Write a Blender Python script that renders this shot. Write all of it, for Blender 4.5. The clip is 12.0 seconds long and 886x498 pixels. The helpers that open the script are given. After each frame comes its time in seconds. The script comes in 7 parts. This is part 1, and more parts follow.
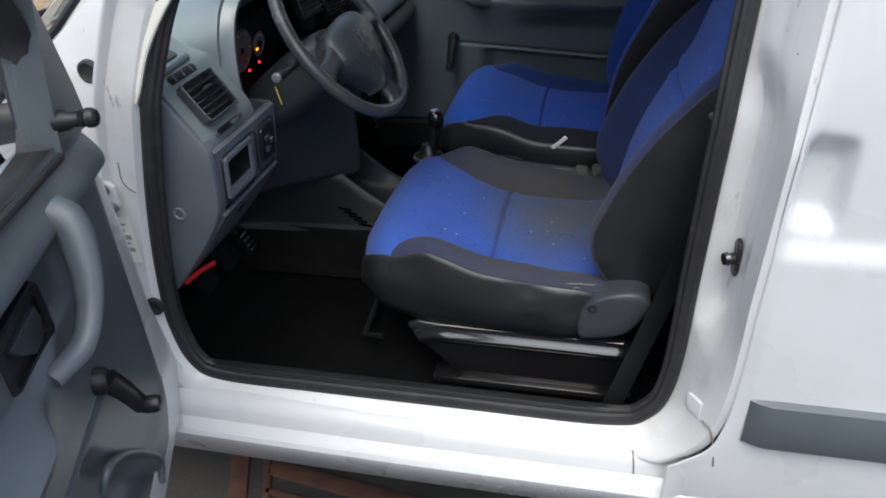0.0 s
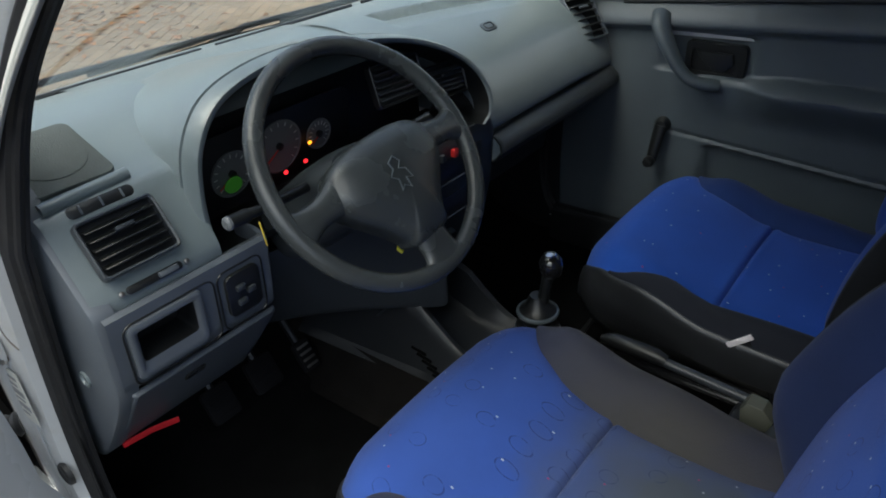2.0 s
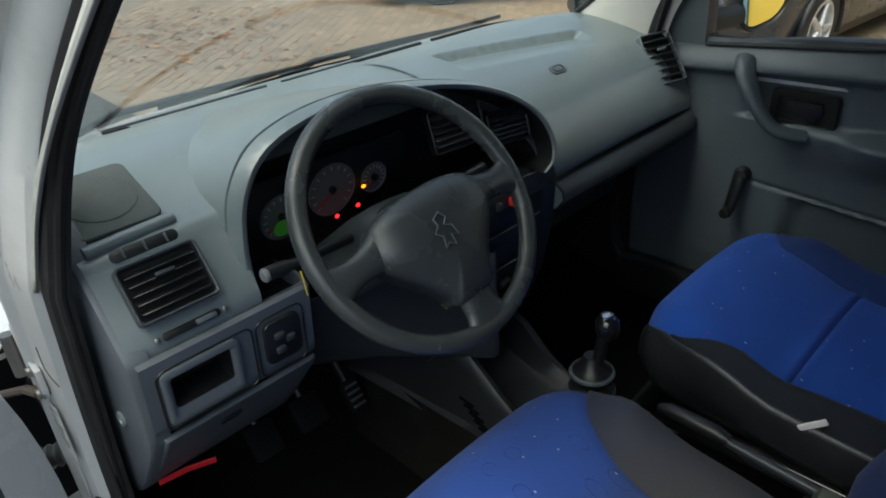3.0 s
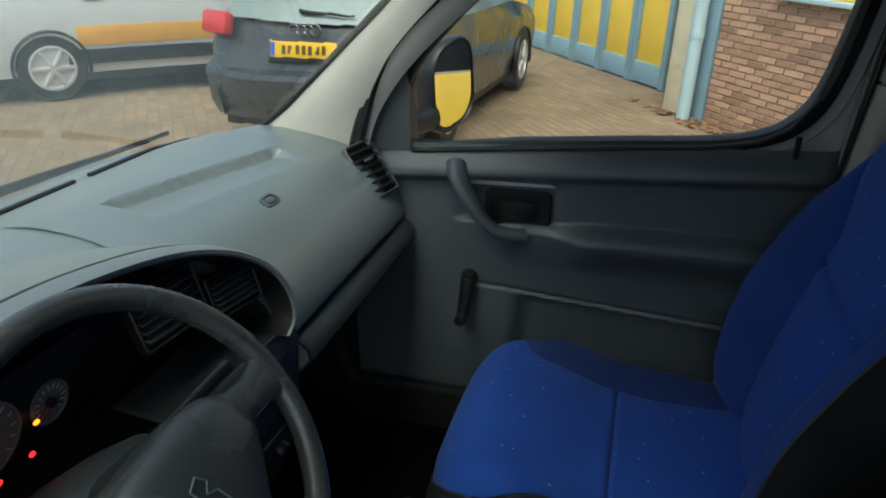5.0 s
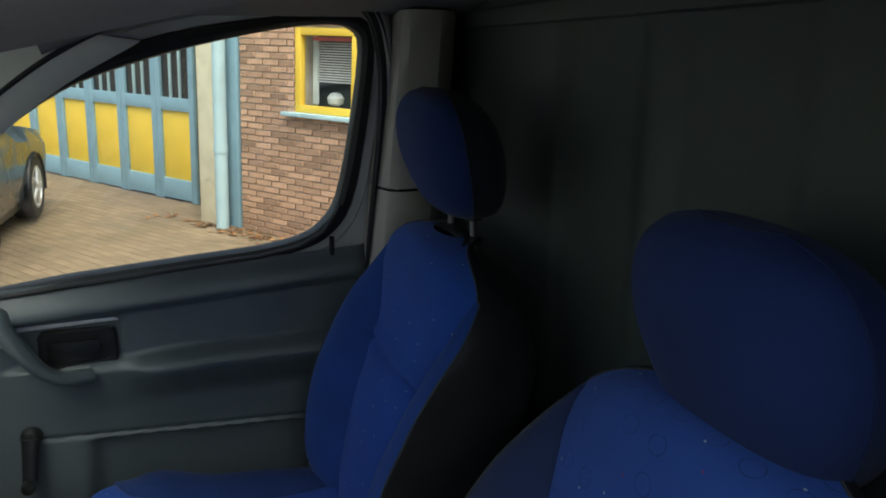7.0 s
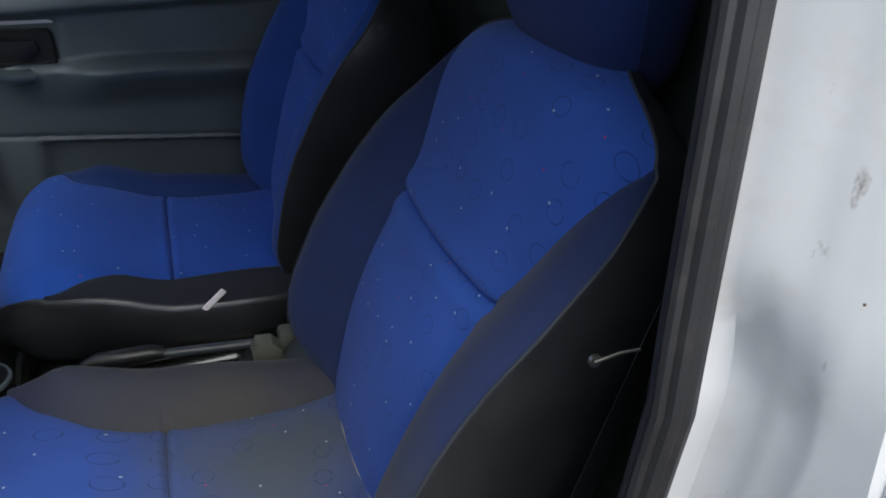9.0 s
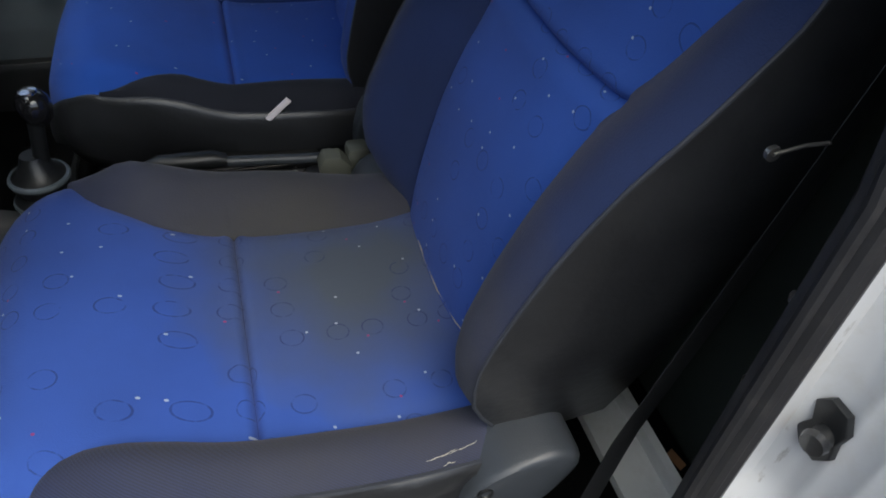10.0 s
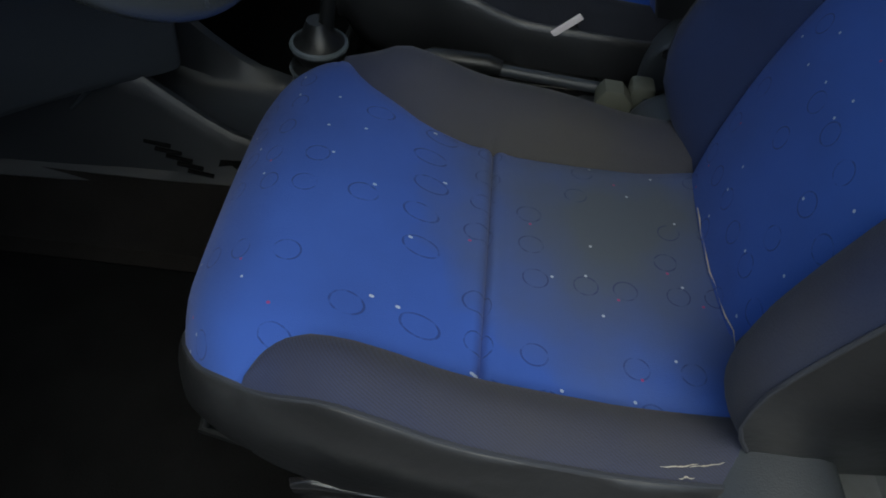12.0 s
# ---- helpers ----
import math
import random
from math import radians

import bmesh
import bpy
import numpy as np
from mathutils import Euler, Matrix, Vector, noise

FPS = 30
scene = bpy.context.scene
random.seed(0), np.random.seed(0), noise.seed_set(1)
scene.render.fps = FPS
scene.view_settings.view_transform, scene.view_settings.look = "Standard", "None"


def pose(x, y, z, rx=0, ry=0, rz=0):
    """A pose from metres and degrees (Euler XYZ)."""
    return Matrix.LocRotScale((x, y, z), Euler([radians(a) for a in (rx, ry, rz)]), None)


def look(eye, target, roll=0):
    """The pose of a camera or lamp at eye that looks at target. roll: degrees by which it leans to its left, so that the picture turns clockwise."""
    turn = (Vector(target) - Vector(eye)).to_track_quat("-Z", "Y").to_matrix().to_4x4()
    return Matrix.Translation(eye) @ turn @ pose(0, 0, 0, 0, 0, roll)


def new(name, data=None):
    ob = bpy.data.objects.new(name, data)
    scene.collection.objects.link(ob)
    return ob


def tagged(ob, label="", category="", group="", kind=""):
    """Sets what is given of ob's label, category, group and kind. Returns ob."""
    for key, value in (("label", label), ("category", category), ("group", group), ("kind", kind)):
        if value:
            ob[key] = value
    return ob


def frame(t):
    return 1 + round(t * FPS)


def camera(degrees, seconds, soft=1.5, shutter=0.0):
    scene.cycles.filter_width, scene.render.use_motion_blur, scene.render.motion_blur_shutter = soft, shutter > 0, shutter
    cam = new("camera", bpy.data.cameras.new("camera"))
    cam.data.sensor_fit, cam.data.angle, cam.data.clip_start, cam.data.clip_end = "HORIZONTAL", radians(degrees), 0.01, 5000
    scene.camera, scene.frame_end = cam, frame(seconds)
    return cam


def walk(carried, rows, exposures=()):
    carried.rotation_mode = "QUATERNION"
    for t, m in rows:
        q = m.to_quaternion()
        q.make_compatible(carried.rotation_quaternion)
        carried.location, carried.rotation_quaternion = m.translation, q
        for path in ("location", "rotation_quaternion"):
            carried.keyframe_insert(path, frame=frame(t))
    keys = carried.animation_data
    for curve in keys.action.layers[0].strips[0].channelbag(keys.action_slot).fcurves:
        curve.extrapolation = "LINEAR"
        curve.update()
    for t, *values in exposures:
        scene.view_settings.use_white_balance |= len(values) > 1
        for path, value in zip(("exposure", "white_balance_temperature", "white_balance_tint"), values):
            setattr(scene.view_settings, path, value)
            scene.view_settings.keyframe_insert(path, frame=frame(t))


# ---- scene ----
# The camera: carried up to the open door of a small van, into the doorway and down to the driver's seat.
cam = camera(64.03, 12.0, soft=1.8)
PATH = [
    (0, (0.1493, -1.7893, 1.618), (-0.1922, -0.1342, 0.5483), 0.54),
    (0.5, (0.1979, -1.6158, 1.6079), (-0.2961, -0.0071, 0.5271), 0.56),
    (1, (0.1833, -1.3792, 1.5972), (-0.468, 0.1665, 0.508), 0.16),
    (1.5, (0.2315, -1.1772, 1.6105), (-0.6139, 0.2704, 0.5197), -0.49),
    (2, (0.2783, -0.9962, 1.6262), (-0.7613, 0.3345, 0.5546), -1.05),
    (2.5, (0.2777, -0.938, 1.6439), (-0.9069, 0.2913, 0.6021), -1.68),
    (2.7, (0.2788, -0.9259, 1.6537), (-0.946, 0.2753, 0.6256), -1.77),
    (4.3, (0.0296, -0.8378, 1.6064), (-0.8884, 0.6596, 0.6498), 0.35),
    (4.5, (-0.0111, -0.8052, 1.6247), (-0.8041, 0.7665, 0.6755), 0.87),
    (5, (-0.0108, -0.7273, 1.6574), (-0.4849, 1.0279, 0.824), 2.15),
    (5.5, (-0.0146, -0.6966, 1.678), (-0.1278, 1.1845, 1.008), 3.0),
    (6, (-0.0676, -0.7287, 1.6942), (0.1716, 1.1853, 1.1655), 2.89),
    (6.5, (-0.0666, -0.7729, 1.7043), (0.4642, 1.0971, 1.2338), 2.93),
    (6.7, (-0.0603, -0.7872, 1.7006), (0.5647, 1.0541, 1.2329), 2.92),
    (8.3, (0.0657, -1.0139, 1.6515), (0.8485, 0.666, 0.8997), 4.8),
    (8.5, (0.057, -1.0337, 1.6262), (0.8219, 0.6351, 0.8324), 5.56),
    (9, (0.0318, -1.0267, 1.5577), (0.7425, 0.559, 0.5673), 6.27),
    (9.5, (0.0034, -0.9965, 1.4981), (0.6494, 0.4929, 0.3301), 7.5),
    (10, (-0.0161, -0.967, 1.4401), (0.5683, 0.4255, 0.1288), 8.96),
    (10.5, (-0.0285, -0.94, 1.4007), (0.486, 0.3719, -0.0185), 10.01),
    (11, (-0.0542, -0.9198, 1.3677), (0.3843, 0.3475, -0.1161), 10.94),
    (11.5, (-0.0895, -0.9062, 1.3537), (0.2225, 0.3667, -0.1571), 11.16),
    (12, (-0.0768, -0.8842, 1.3604), (-0.0129, 0.4421, -0.1353), 10.45),
]
walk(cam, [(t, look(eye, target, roll)) for t, eye, target, roll in PATH], exposures=[(0, 0.98, 6500, 10), (1.0, 1.02, 6500, 8), (2.5, 0.82, 6700, 2), (4.5, 0.68, 6700, -2), (5.5, 0.78, 6900, -2), (6.7, 0.98, 7000, -2), (8.5, 1.18, 6500, 8), (9.5, 1.04, 6550, 8), (10.5, 0.98, 6600, 8), (12, 0.62, 6500, 2)])

# ---- world and light: a grey, overcast day ----
world = bpy.data.worlds.new("world")
scene.world = world
world.use_nodes = True
wn = world.node_tree.nodes
sky = wn.new("ShaderNodeTexSky")
sky.sky_type = "NISHITA"
sky.sun_disc = False
sky.sun_elevation, sky.sun_rotation = radians(64), radians(178)
sky.dust_density = 4.0
wn["Background"].inputs["Strength"].default_value = 0.15
world.node_tree.links.new(sky.outputs["Color"], wn["Background"].inputs["Color"])
sun_data = bpy.data.lights.new("sun", "SUN")
sun_data.energy, sun_data.angle, sun_data.color = 1.15, radians(70), (0.90, 1.0, 0.95)
sun = new("sun", sun_data)
sun.matrix_world = look((0.1, -2.9, 6), (0, 0, 0))
scene.view_settings.exposure = 0.6


# ---- materials ----
def mat(name, color, rough=0.5, metal=0.0, var=0.15, vscale=6.0, bump=0.0, bscale=300.0, coat=0.0, dirt=None, dirt_amount=0.0, island=0.0, spec=0.5, specks=None):
    """A surface of one colour with broad variation, fine relief and, if asked, dirt patches."""
    m = bpy.data.materials.new(name)
    m.use_nodes = True
    n, k = m.node_tree.nodes, m.node_tree.links
    b = n["Principled BSDF"]
    b.inputs["Metallic"].default_value = metal
    b.inputs["Coat Weight"].default_value = coat
    b.inputs["Specular IOR Level"].default_value = spec
    tc = n.new("ShaderNodeTexCoord")
    big = n.new("ShaderNodeTexNoise")
    big.inputs["Scale"].default_value, big.inputs["Detail"].default_value = vscale, 6
    k.new(tc.outputs["Object"], big.inputs["Vector"])
    ramp = n.new("ShaderNodeMapRange")
    ramp.inputs["From Min"].default_value, ramp.inputs["From Max"].default_value = 0.3, 0.7
    ramp.inputs["To Min"].default_value, ramp.inputs["To Max"].default_value = 1 - var, 1 + var
    k.new(big.outputs["Fac"], ramp.inputs["Value"])
    mul = n.new("ShaderNodeVectorMath")
    mul.operation = "SCALE"
    mul.inputs[0].default_value = color
    k.new(ramp.outputs["Result"], mul.inputs["Scale"])
    last = mul.outputs["Vector"]
    if island:
        info = n.new("ShaderNodeObjectInfo")
        geo = n.new("ShaderNodeNewGeometry")
        both = n.new("ShaderNodeMath")
        k.new(info.outputs["Random"], both.inputs[0])
        k.new(geo.outputs["Random Per Island"], both.inputs[1])
        frac = n.new("ShaderNodeMath")
        frac.operation = "FRACT"
        k.new(both.outputs[0], frac.inputs[0])
        r2 = n.new("ShaderNodeMapRange")
        r2.inputs["To Min"].default_value, r2.inputs["To Max"].default_value = 1 - island, 1 + island
        k.new(frac.outputs[0], r2.inputs["Value"])
        m2 = n.new("ShaderNodeVectorMath")
        m2.operation = "SCALE"
        k.new(last, m2.inputs[0])
        k.new(r2.outputs["Result"], m2.inputs["Scale"])
        last = m2.outputs["Vector"]
    if dirt:
        spots = n.new("ShaderNodeTexNoise")
        spots.inputs["Scale"].default_value, spots.inputs["Detail"].default_value, spots.inputs["Roughness"].default_value = vscale * 2.3, 9, 0.7
        k.new(tc.outputs["Object"], spots.inputs["Vector"])
        cut = n.new("ShaderNodeMapRange")
        cut.inputs["From Min"].default_value, cut.inputs["From Max"].default_value = 0.52, 0.75
        cut.inputs["To Max"].default_value = dirt_amount
        k.new(spots.outputs["Fac"], cut.inputs["Value"])
        mix = n.new("ShaderNodeMix")
        mix.data_type = "RGBA"
        mix.inputs["B"].default_value = (*dirt, 1)
        k.new(cut.outputs["Result"], mix.inputs["Factor"])
        k.new(last, mix.inputs["A"])
        last = mix.outputs["Result"]
    if specks:
        colour, size, cut_at = specks
        stretch = n.new("ShaderNodeMapping")
        stretch.inputs["Scale"].default_value = (size, size, size * 0.28)
        k.new(tc.outputs["Object"], stretch.inputs["Vector"])
        fleck = n.new("ShaderNodeTexNoise")
        fleck.inputs["Scale"].default_value, fleck.inputs["Detail"].default_value, fleck.inputs["Roughness"].default_value = 1.0, 6, 0.65
        k.new(stretch.outputs["Vector"], fleck.inputs["Vector"])
        cut2 = n.new("ShaderNodeMapRange")
        cut2.inputs["From Min"].default_value, cut2.inputs["From Max"].default_value = cut_at, cut_at + 0.09
        cut2.inputs["To Max"].default_value = 0.8
        k.new(fleck.outputs["Fac"], cut2.inputs["Value"])
        mix2 = n.new("ShaderNodeMix")
        mix2.data_type = "RGBA"
        mix2.inputs["B"].default_value = (*colour, 1)
        k.new(cut2.outputs["Result"], mix2.inputs["Factor"])
        k.new(last, mix2.inputs["A"])
        last = mix2.outputs["Result"]
    k.new(last, b.inputs["Base Color"])
    rr = n.new("ShaderNodeMapRange")
    rr.inputs["To Min"].default_value, rr.inputs["To Max"].default_value = rough * 0.85, min(1.0, rough * 1.15)
    k.new(big.outputs["Fac"], rr.inputs["Value"])
    k.new(rr.outputs["Result"], b.inputs["Roughness"])
    if bump:
        fine = n.new("ShaderNodeTexNoise")
        fine.inputs["Scale"].default_value, fine.inputs["Detail"].default_value = bscale, 3
        k.new(tc.outputs["Object"], fine.inputs["Vector"])
        bn = n.new("ShaderNodeBump")
        bn.inputs["Strength"].default_value, bn.inputs["Distance"].default_value = bump, 0.002
        k.new(fine.outputs["Fac"], bn.inputs["Height"])
        k.new(bn.outputs["Normal"], b.inputs["Normal"])
    return m


def glass(name, color=(1, 1, 1), rough=0.0):
    m = bpy.data.materials.new(name)
    m.use_nodes = True
    b = m.node_tree.nodes["Principled BSDF"]
    b.inputs["Base Color"].default_value = (*color, 1)
    b.inputs["Transmission Weight"].default_value, b.inputs["Roughness"].default_value = 1.0, rough
    b.inputs["IOR"].default_value = 1.45
    return m


def glow(name, color, strength):
    m = bpy.data.materials.new(name)
    m.use_nodes = True
    b = m.node_tree.nodes["Principled BSDF"]
    b.inputs["Base Color"].default_value = (*color, 1)
    b.inputs["Emission Color"].default_value, b.inputs["Emission Strength"].default_value = (*color, 1), strength
    return m


def fabric(name, color, worn, spot=None, rings=0.0, weave=900.0, twill=0.0):
    """Seat cloth: fine weave, a rubbed grey patch round spot, and for the blue cloth a print of rings and dots."""
    m = mat(name, color, rough=0.9, var=0.12, vscale=9, bump=0.35, bscale=weave, spec=0.25)
    n, k = m.node_tree.nodes, m.node_tree.links
    b = n["Principled BSDF"]
    b.inputs["Sheen Weight"].default_value = 0.07
    last = b.inputs["Base Color"].links[0].from_socket
    tc = n.new("ShaderNodeTexCoord")

    def math_(op, a, c=None, clamp=False):
        node = n.new("ShaderNodeMath")
        node.operation, node.use_clamp = op, clamp
        for i, v in enumerate((a, c)):
            if v is None:
                continue
            if isinstance(v, (int, float)):
                node.inputs[i].default_value = v
            else:
                k.new(v, node.inputs[i])
        return node.outputs[0]

    def blend(fac, color_b):
        nonlocal last
        mix = n.new("ShaderNodeMix")
        mix.data_type = "RGBA"
        mix.inputs["B"].default_value = (*color_b, 1)
        k.new(fac, mix.inputs["Factor"])
        k.new(last, mix.inputs["A"])
        last = mix.outputs["Result"]

    if twill:
        rib = n.new("ShaderNodeTexWave")
        rib.wave_type, rib.bands_direction = "BANDS", "DIAGONAL"
        rib.inputs["Scale"].default_value, rib.inputs["Distortion"].default_value = 150.0, 0.4
        k.new(tc.outputs["Object"], rib.inputs["Vector"])
        blend(math_("MULTIPLY", rib.outputs["Fac"], twill), tuple(v * 0.25 for v in color))
    if spot:
        d = n.new("ShaderNodeVectorMath")
        d.operation = "DISTANCE"
        k.new(tc.outputs["Object"], d.inputs[0])
        d.inputs[1].default_value = spot[:3]
        soft = n.new("ShaderNodeTexNoise")
        soft.inputs["Scale"].default_value, soft.inputs["Detail"].default_value = 14, 5
        k.new(tc.outputs["Object"], soft.inputs["Vector"])
        fall = math_("SUBTRACT", 1.0, math_("DIVIDE", math_("SUBTRACT", d.outputs["Value"], math_("MULTIPLY", soft.outputs["Fac"], 0.12)), spot[3]), clamp=True)
        blend(math_("MULTIPLY", math_("POWER", fall, 0.8), spot[4], clamp=True), worn)
    if rings:
        sep = n.new("ShaderNodeSeparateXYZ")
        k.new(tc.outputs["Object"], sep.inputs[0])
        # cells 49 by 46 mm on the cloth, along the slope and across
        run = math_("ADD", sep.outputs["X"], math_("MULTIPLY", sep.outputs["Z"], 0.85))
        ux, uy = math_("DIVIDE", run, 0.049), math_("DIVIDE", sep.outputs["Y"], 0.046)
        cell = n.new("ShaderNodeCombineXYZ")
        k.new(math_("FLOOR", ux), cell.inputs[0])
        k.new(math_("FLOOR", uy), cell.inputs[1])
        white = n.new("ShaderNodeTexWhiteNoise")
        white.noise_dimensions = "2D"
        k.new(cell.outputs[0], white.inputs["Vector"])
        rnd = n.new("ShaderNodeSeparateColor")
        k.new(white.outputs["Color"], rnd.inputs[0])
        fx = math_("SUBTRACT", math_("FRACT", ux), math_("MULTIPLY", rnd.outputs[0], 0.2))
        fx = math_("ADD", fx, -0.4)
        fy = math_("SUBTRACT", math_("FRACT", uy), 0.5)
        dist = math_("SQRT", math_("ADD", math_("POWER", fx, 2.0), math_("POWER", fy, 2.0)))
        line = math_("LESS_THAN", math_("ABSOLUTE", math_("SUBTRACT", dist, 0.255)), 0.018)
        ang = math_("ARCTAN2", fy, fx)
        part_ = math_("GREATER_THAN", math_("SINE", math_("ADD", ang, math_("MULTIPLY", rnd.outputs[1], 6.28))), math_("MULTIPLY_ADD", rnd.outputs[2], -5.0))
        on = math_("GREATER_THAN", rnd.outputs[2], 0.42)
        rub = n.new("ShaderNodeTexNoise")
        rub.inputs["Scale"].default_value, rub.inputs["Detail"].default_value = 90, 3
        k.new(tc.outputs["Object"], rub.inputs["Vector"])
        on = math_("MULTIPLY", on, math_("MULTIPLY", math_("SUBTRACT", rub.outputs["Fac"], 0.34), 5.0, clamp=True))
        blend(math_("MULTIPLY", math_("MULTIPLY", math_("MULTIPLY", line, part_), on), rings), (0.008, 0.018, 0.08))
        # small woven dots, white and red, one to some cells
        ox = math_("SUBTRACT", fx, math_("MULTIPLY", math_("SUBTRACT", rnd.outputs[1], 0.5), 0.7))
        oy = math_("SUBTRACT", fy, math_("MULTIPLY", math_("SUBTRACT", rnd.outputs[0], 0.5), 0.7))
        dot = math_("LESS_THAN", math_("ADD", math_("POWER", ox, 2.0), math_("POWER", oy, 2.0)), 0.0012)
        w_on = math_("GREATER_THAN", rnd.outputs[0], 0.62)
        r_on = math_("LESS_THAN", rnd.outputs[0], 0.16)
        blend(math_("MULTIPLY", math_("MULTIPLY", dot, w_on), 0.6), (0.5, 0.56, 0.62))
        blend(math_("MULTIPLY", math_("MULTIPLY", dot, r_on), 0.8), (0.30, 0.03, 0.12))
    k.new(last, b.inputs["Base Color"])
    return m


WHITE = mat("white_paint", (0.57, 0.59, 0.61), rough=0.28, var=0.05, coat=0.5, dirt=(0.46, 0.45, 0.42), dirt_amount=0.10, vscale=5)
JAMB = mat("jamb_paint", (0.60, 0.61, 0.62), rough=0.35, var=0.08, coat=0.3, dirt=(0.46, 0.43, 0.36), dirt_amount=0.4, vscale=6, specks=((0.14, 0.11, 0.08), 40.0, 0.65))
DASH = mat("dash_plastic", (0.148, 0.180, 0.192), rough=0.32, var=0.08, vscale=5, bump=0.22, bscale=700, spec=1.0)
FASCIA = mat("fascia_plastic", (0.098, 0.113, 0.134), rough=0.36, var=0.08, vscale=5, bump=0.22, bscale=700, spec=0.6)
TRIM = mat("door_plastic", (0.082, 0.100, 0.114), rough=0.36, var=0.10, vscale=5, bump=0.25, bscale=600, spec=0.6)
COVER = mat("cover_plastic", (0.038, 0.044, 0.052), rough=0.38, var=0.10, vscale=5, bump=0.2, bscale=600)
BLACK = mat("black_plastic", (0.010, 0.011, 0.012), rough=0.40, var=0.15, vscale=7, bump=0.1)
RUBBER = mat("black_rubber", (0.018, 0.018, 0.020), rough=0.55, var=0.25, vscale=12, bump=0.1, bscale=200, dirt=(0.10, 0.09, 0.08), dirt_amount=0.25)
WHEELSKIN = mat("wheel_foam", (0.042, 0.048, 0.051), rough=0.27, var=0.15, vscale=9, bump=0.25, bscale=800, spec=0.6)
SHINY = mat("black_lacquer", (0.010, 0.010, 0.011), rough=0.15, var=0.25, vscale=9, coat=0.6)
VINYL = mat("black_vinyl", (0.0170, 0.0180, 0.0200), rough=0.34, var=0.3, vscale=8, bump=0.35, bscale=70)
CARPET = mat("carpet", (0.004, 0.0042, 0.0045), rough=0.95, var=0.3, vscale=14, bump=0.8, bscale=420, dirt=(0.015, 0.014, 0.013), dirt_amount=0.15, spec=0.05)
BLUE = fabric("blue_cloth", (0.027, 0.072, 0.300), (0.060, 0.074, 0.088), spot=(0.185, 0.03, 0.32, 0.18, 0.95), rings=0.62)
BLUEBACK = fabric("blue_back_cloth", (0.023, 0.076, 0.330), (0.10, 0.11, 0.14), rings=0.55)
BLUECLEAN = fabric("clean_blue_cloth", (0.014, 0.068, 0.34), (0.10, 0.11, 0.14), rings=0.1)
GREY = fabric("bolster_cloth", (0.017, 0.030, 0.098), (0.052, 0.050, 0.044), spot=(0.12, 0.0, 0.36, 0.36, 1.1), weave=500, twill=0.6)
GREYCLEAN = fabric("clean_bolster_cloth", (0.012, 0.032, 0.125), (0.08, 0.08, 0.08), weave=500)
SIDECLEAN = fabric("clean_side_cloth", (0.013, 0.050, 0.23), (0.08, 0.08, 0.08), weave=500)
SIDECLOTH = fabric("side_cloth", (0.014, 0.026, 0.082), (0.05, 0.05, 0.05), spot=(0.27, -0.20, 0.38, 0.16, 0.7), weave=500)
# side cloth with shade put into its near-black colour
SHADECLOTH = fabric("shaded_side_cloth", (0.016, 0.018, 0.026), (0.05, 0.05, 0.05), weave=500)
FLANK = mat("flank_carpet", (0.0095, 0.0088, 0.0085), rough=0.95, var=0.25, vscale=14, bump=0.8, bscale=420, spec=0.05)
SEAM = mat("piping", (0.026, 0.030, 0.040), rough=0.7, var=0.2)
PILLAR = mat("pillar_trim", (0.62, 0.62, 0.58), rough=0.7, var=0.06, bump=0.15, bscale=500)
BEIGE = mat("post_trim", (0.46, 0.43, 0.38), rough=0.6, var=0.08, bump=0.1)
LINER = mat("headliner", (0.20, 0.19, 0.19), rough=0.95, var=0.08, bump=0.3, bscale=500)
STEEL = mat("partition_paint", (0.064, 0.080, 0.071), rough=0.55, var=0.12, vscale=3, dirt=(0.08, 0.06, 0.04), dirt_amount=0.3)
# tunnel and knee greys: footwell shade is put into these two colours
SHADETUNNEL = mat("shaded_tunnel_plastic", (0.016, 0.018, 0.021), rough=0.42, var=0.10, vscale=5, bump=0.25, bscale=600)
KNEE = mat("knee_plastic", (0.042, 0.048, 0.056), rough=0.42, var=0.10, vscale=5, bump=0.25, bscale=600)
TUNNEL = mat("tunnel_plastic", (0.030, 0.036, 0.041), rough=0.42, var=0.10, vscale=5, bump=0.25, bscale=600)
CHROME = mat("bright_metal", (0.55, 0.55, 0.55), rough=0.2, metal=1.0, var=0.1)
METAL = mat("dull_metal", (0.30, 0.29, 0.28), rough=0.4, metal=0.9, var=0.2, vscale=20)
GLASS = glass("window_glass")
MIRROR = mat("mirror_silver", (0.85, 0.85, 0.85), rough=0.01, metal=1.0, var=0.0)


# ---- building tools ----
# The van stands nose down on its drive: its things are built in the van's own axes
# (x to the rear, y to the passenger's side, z up from the ground under the seats).
VAN = pose(0, 0, 0, 0, -2.9, 0)
BASE = {}


def thing(name, label, category, base=(0, 0, 0), m=None, group="", kind=""):
    """An Empty at the thing's base. Its parts are built in the axes of m (the van's, unless another is given)."""
    ob = new(name)
    ob.empty_display_size = 0.05
    ob.matrix_world = (VAN if m is None else m) @ Matrix.Translation(base)
    BASE[ob.name] = Vector(base)
    return tagged(ob, label, category, group, kind)


def finish(bm, material, angle=40):
    bmesh.ops.remove_doubles(bm, verts=bm.verts, dist=1e-6)
    bmesh.ops.recalc_face_normals(bm, faces=bm.faces)
    me = bpy.data.meshes.new("mesh")
    bm.to_mesh(me)
    bm.free()
    me.materials.append(material)
    for p in me.polygons:
        p.use_smooth = True
    me.set_sharp_from_angle(angle=radians(angle))
    return me


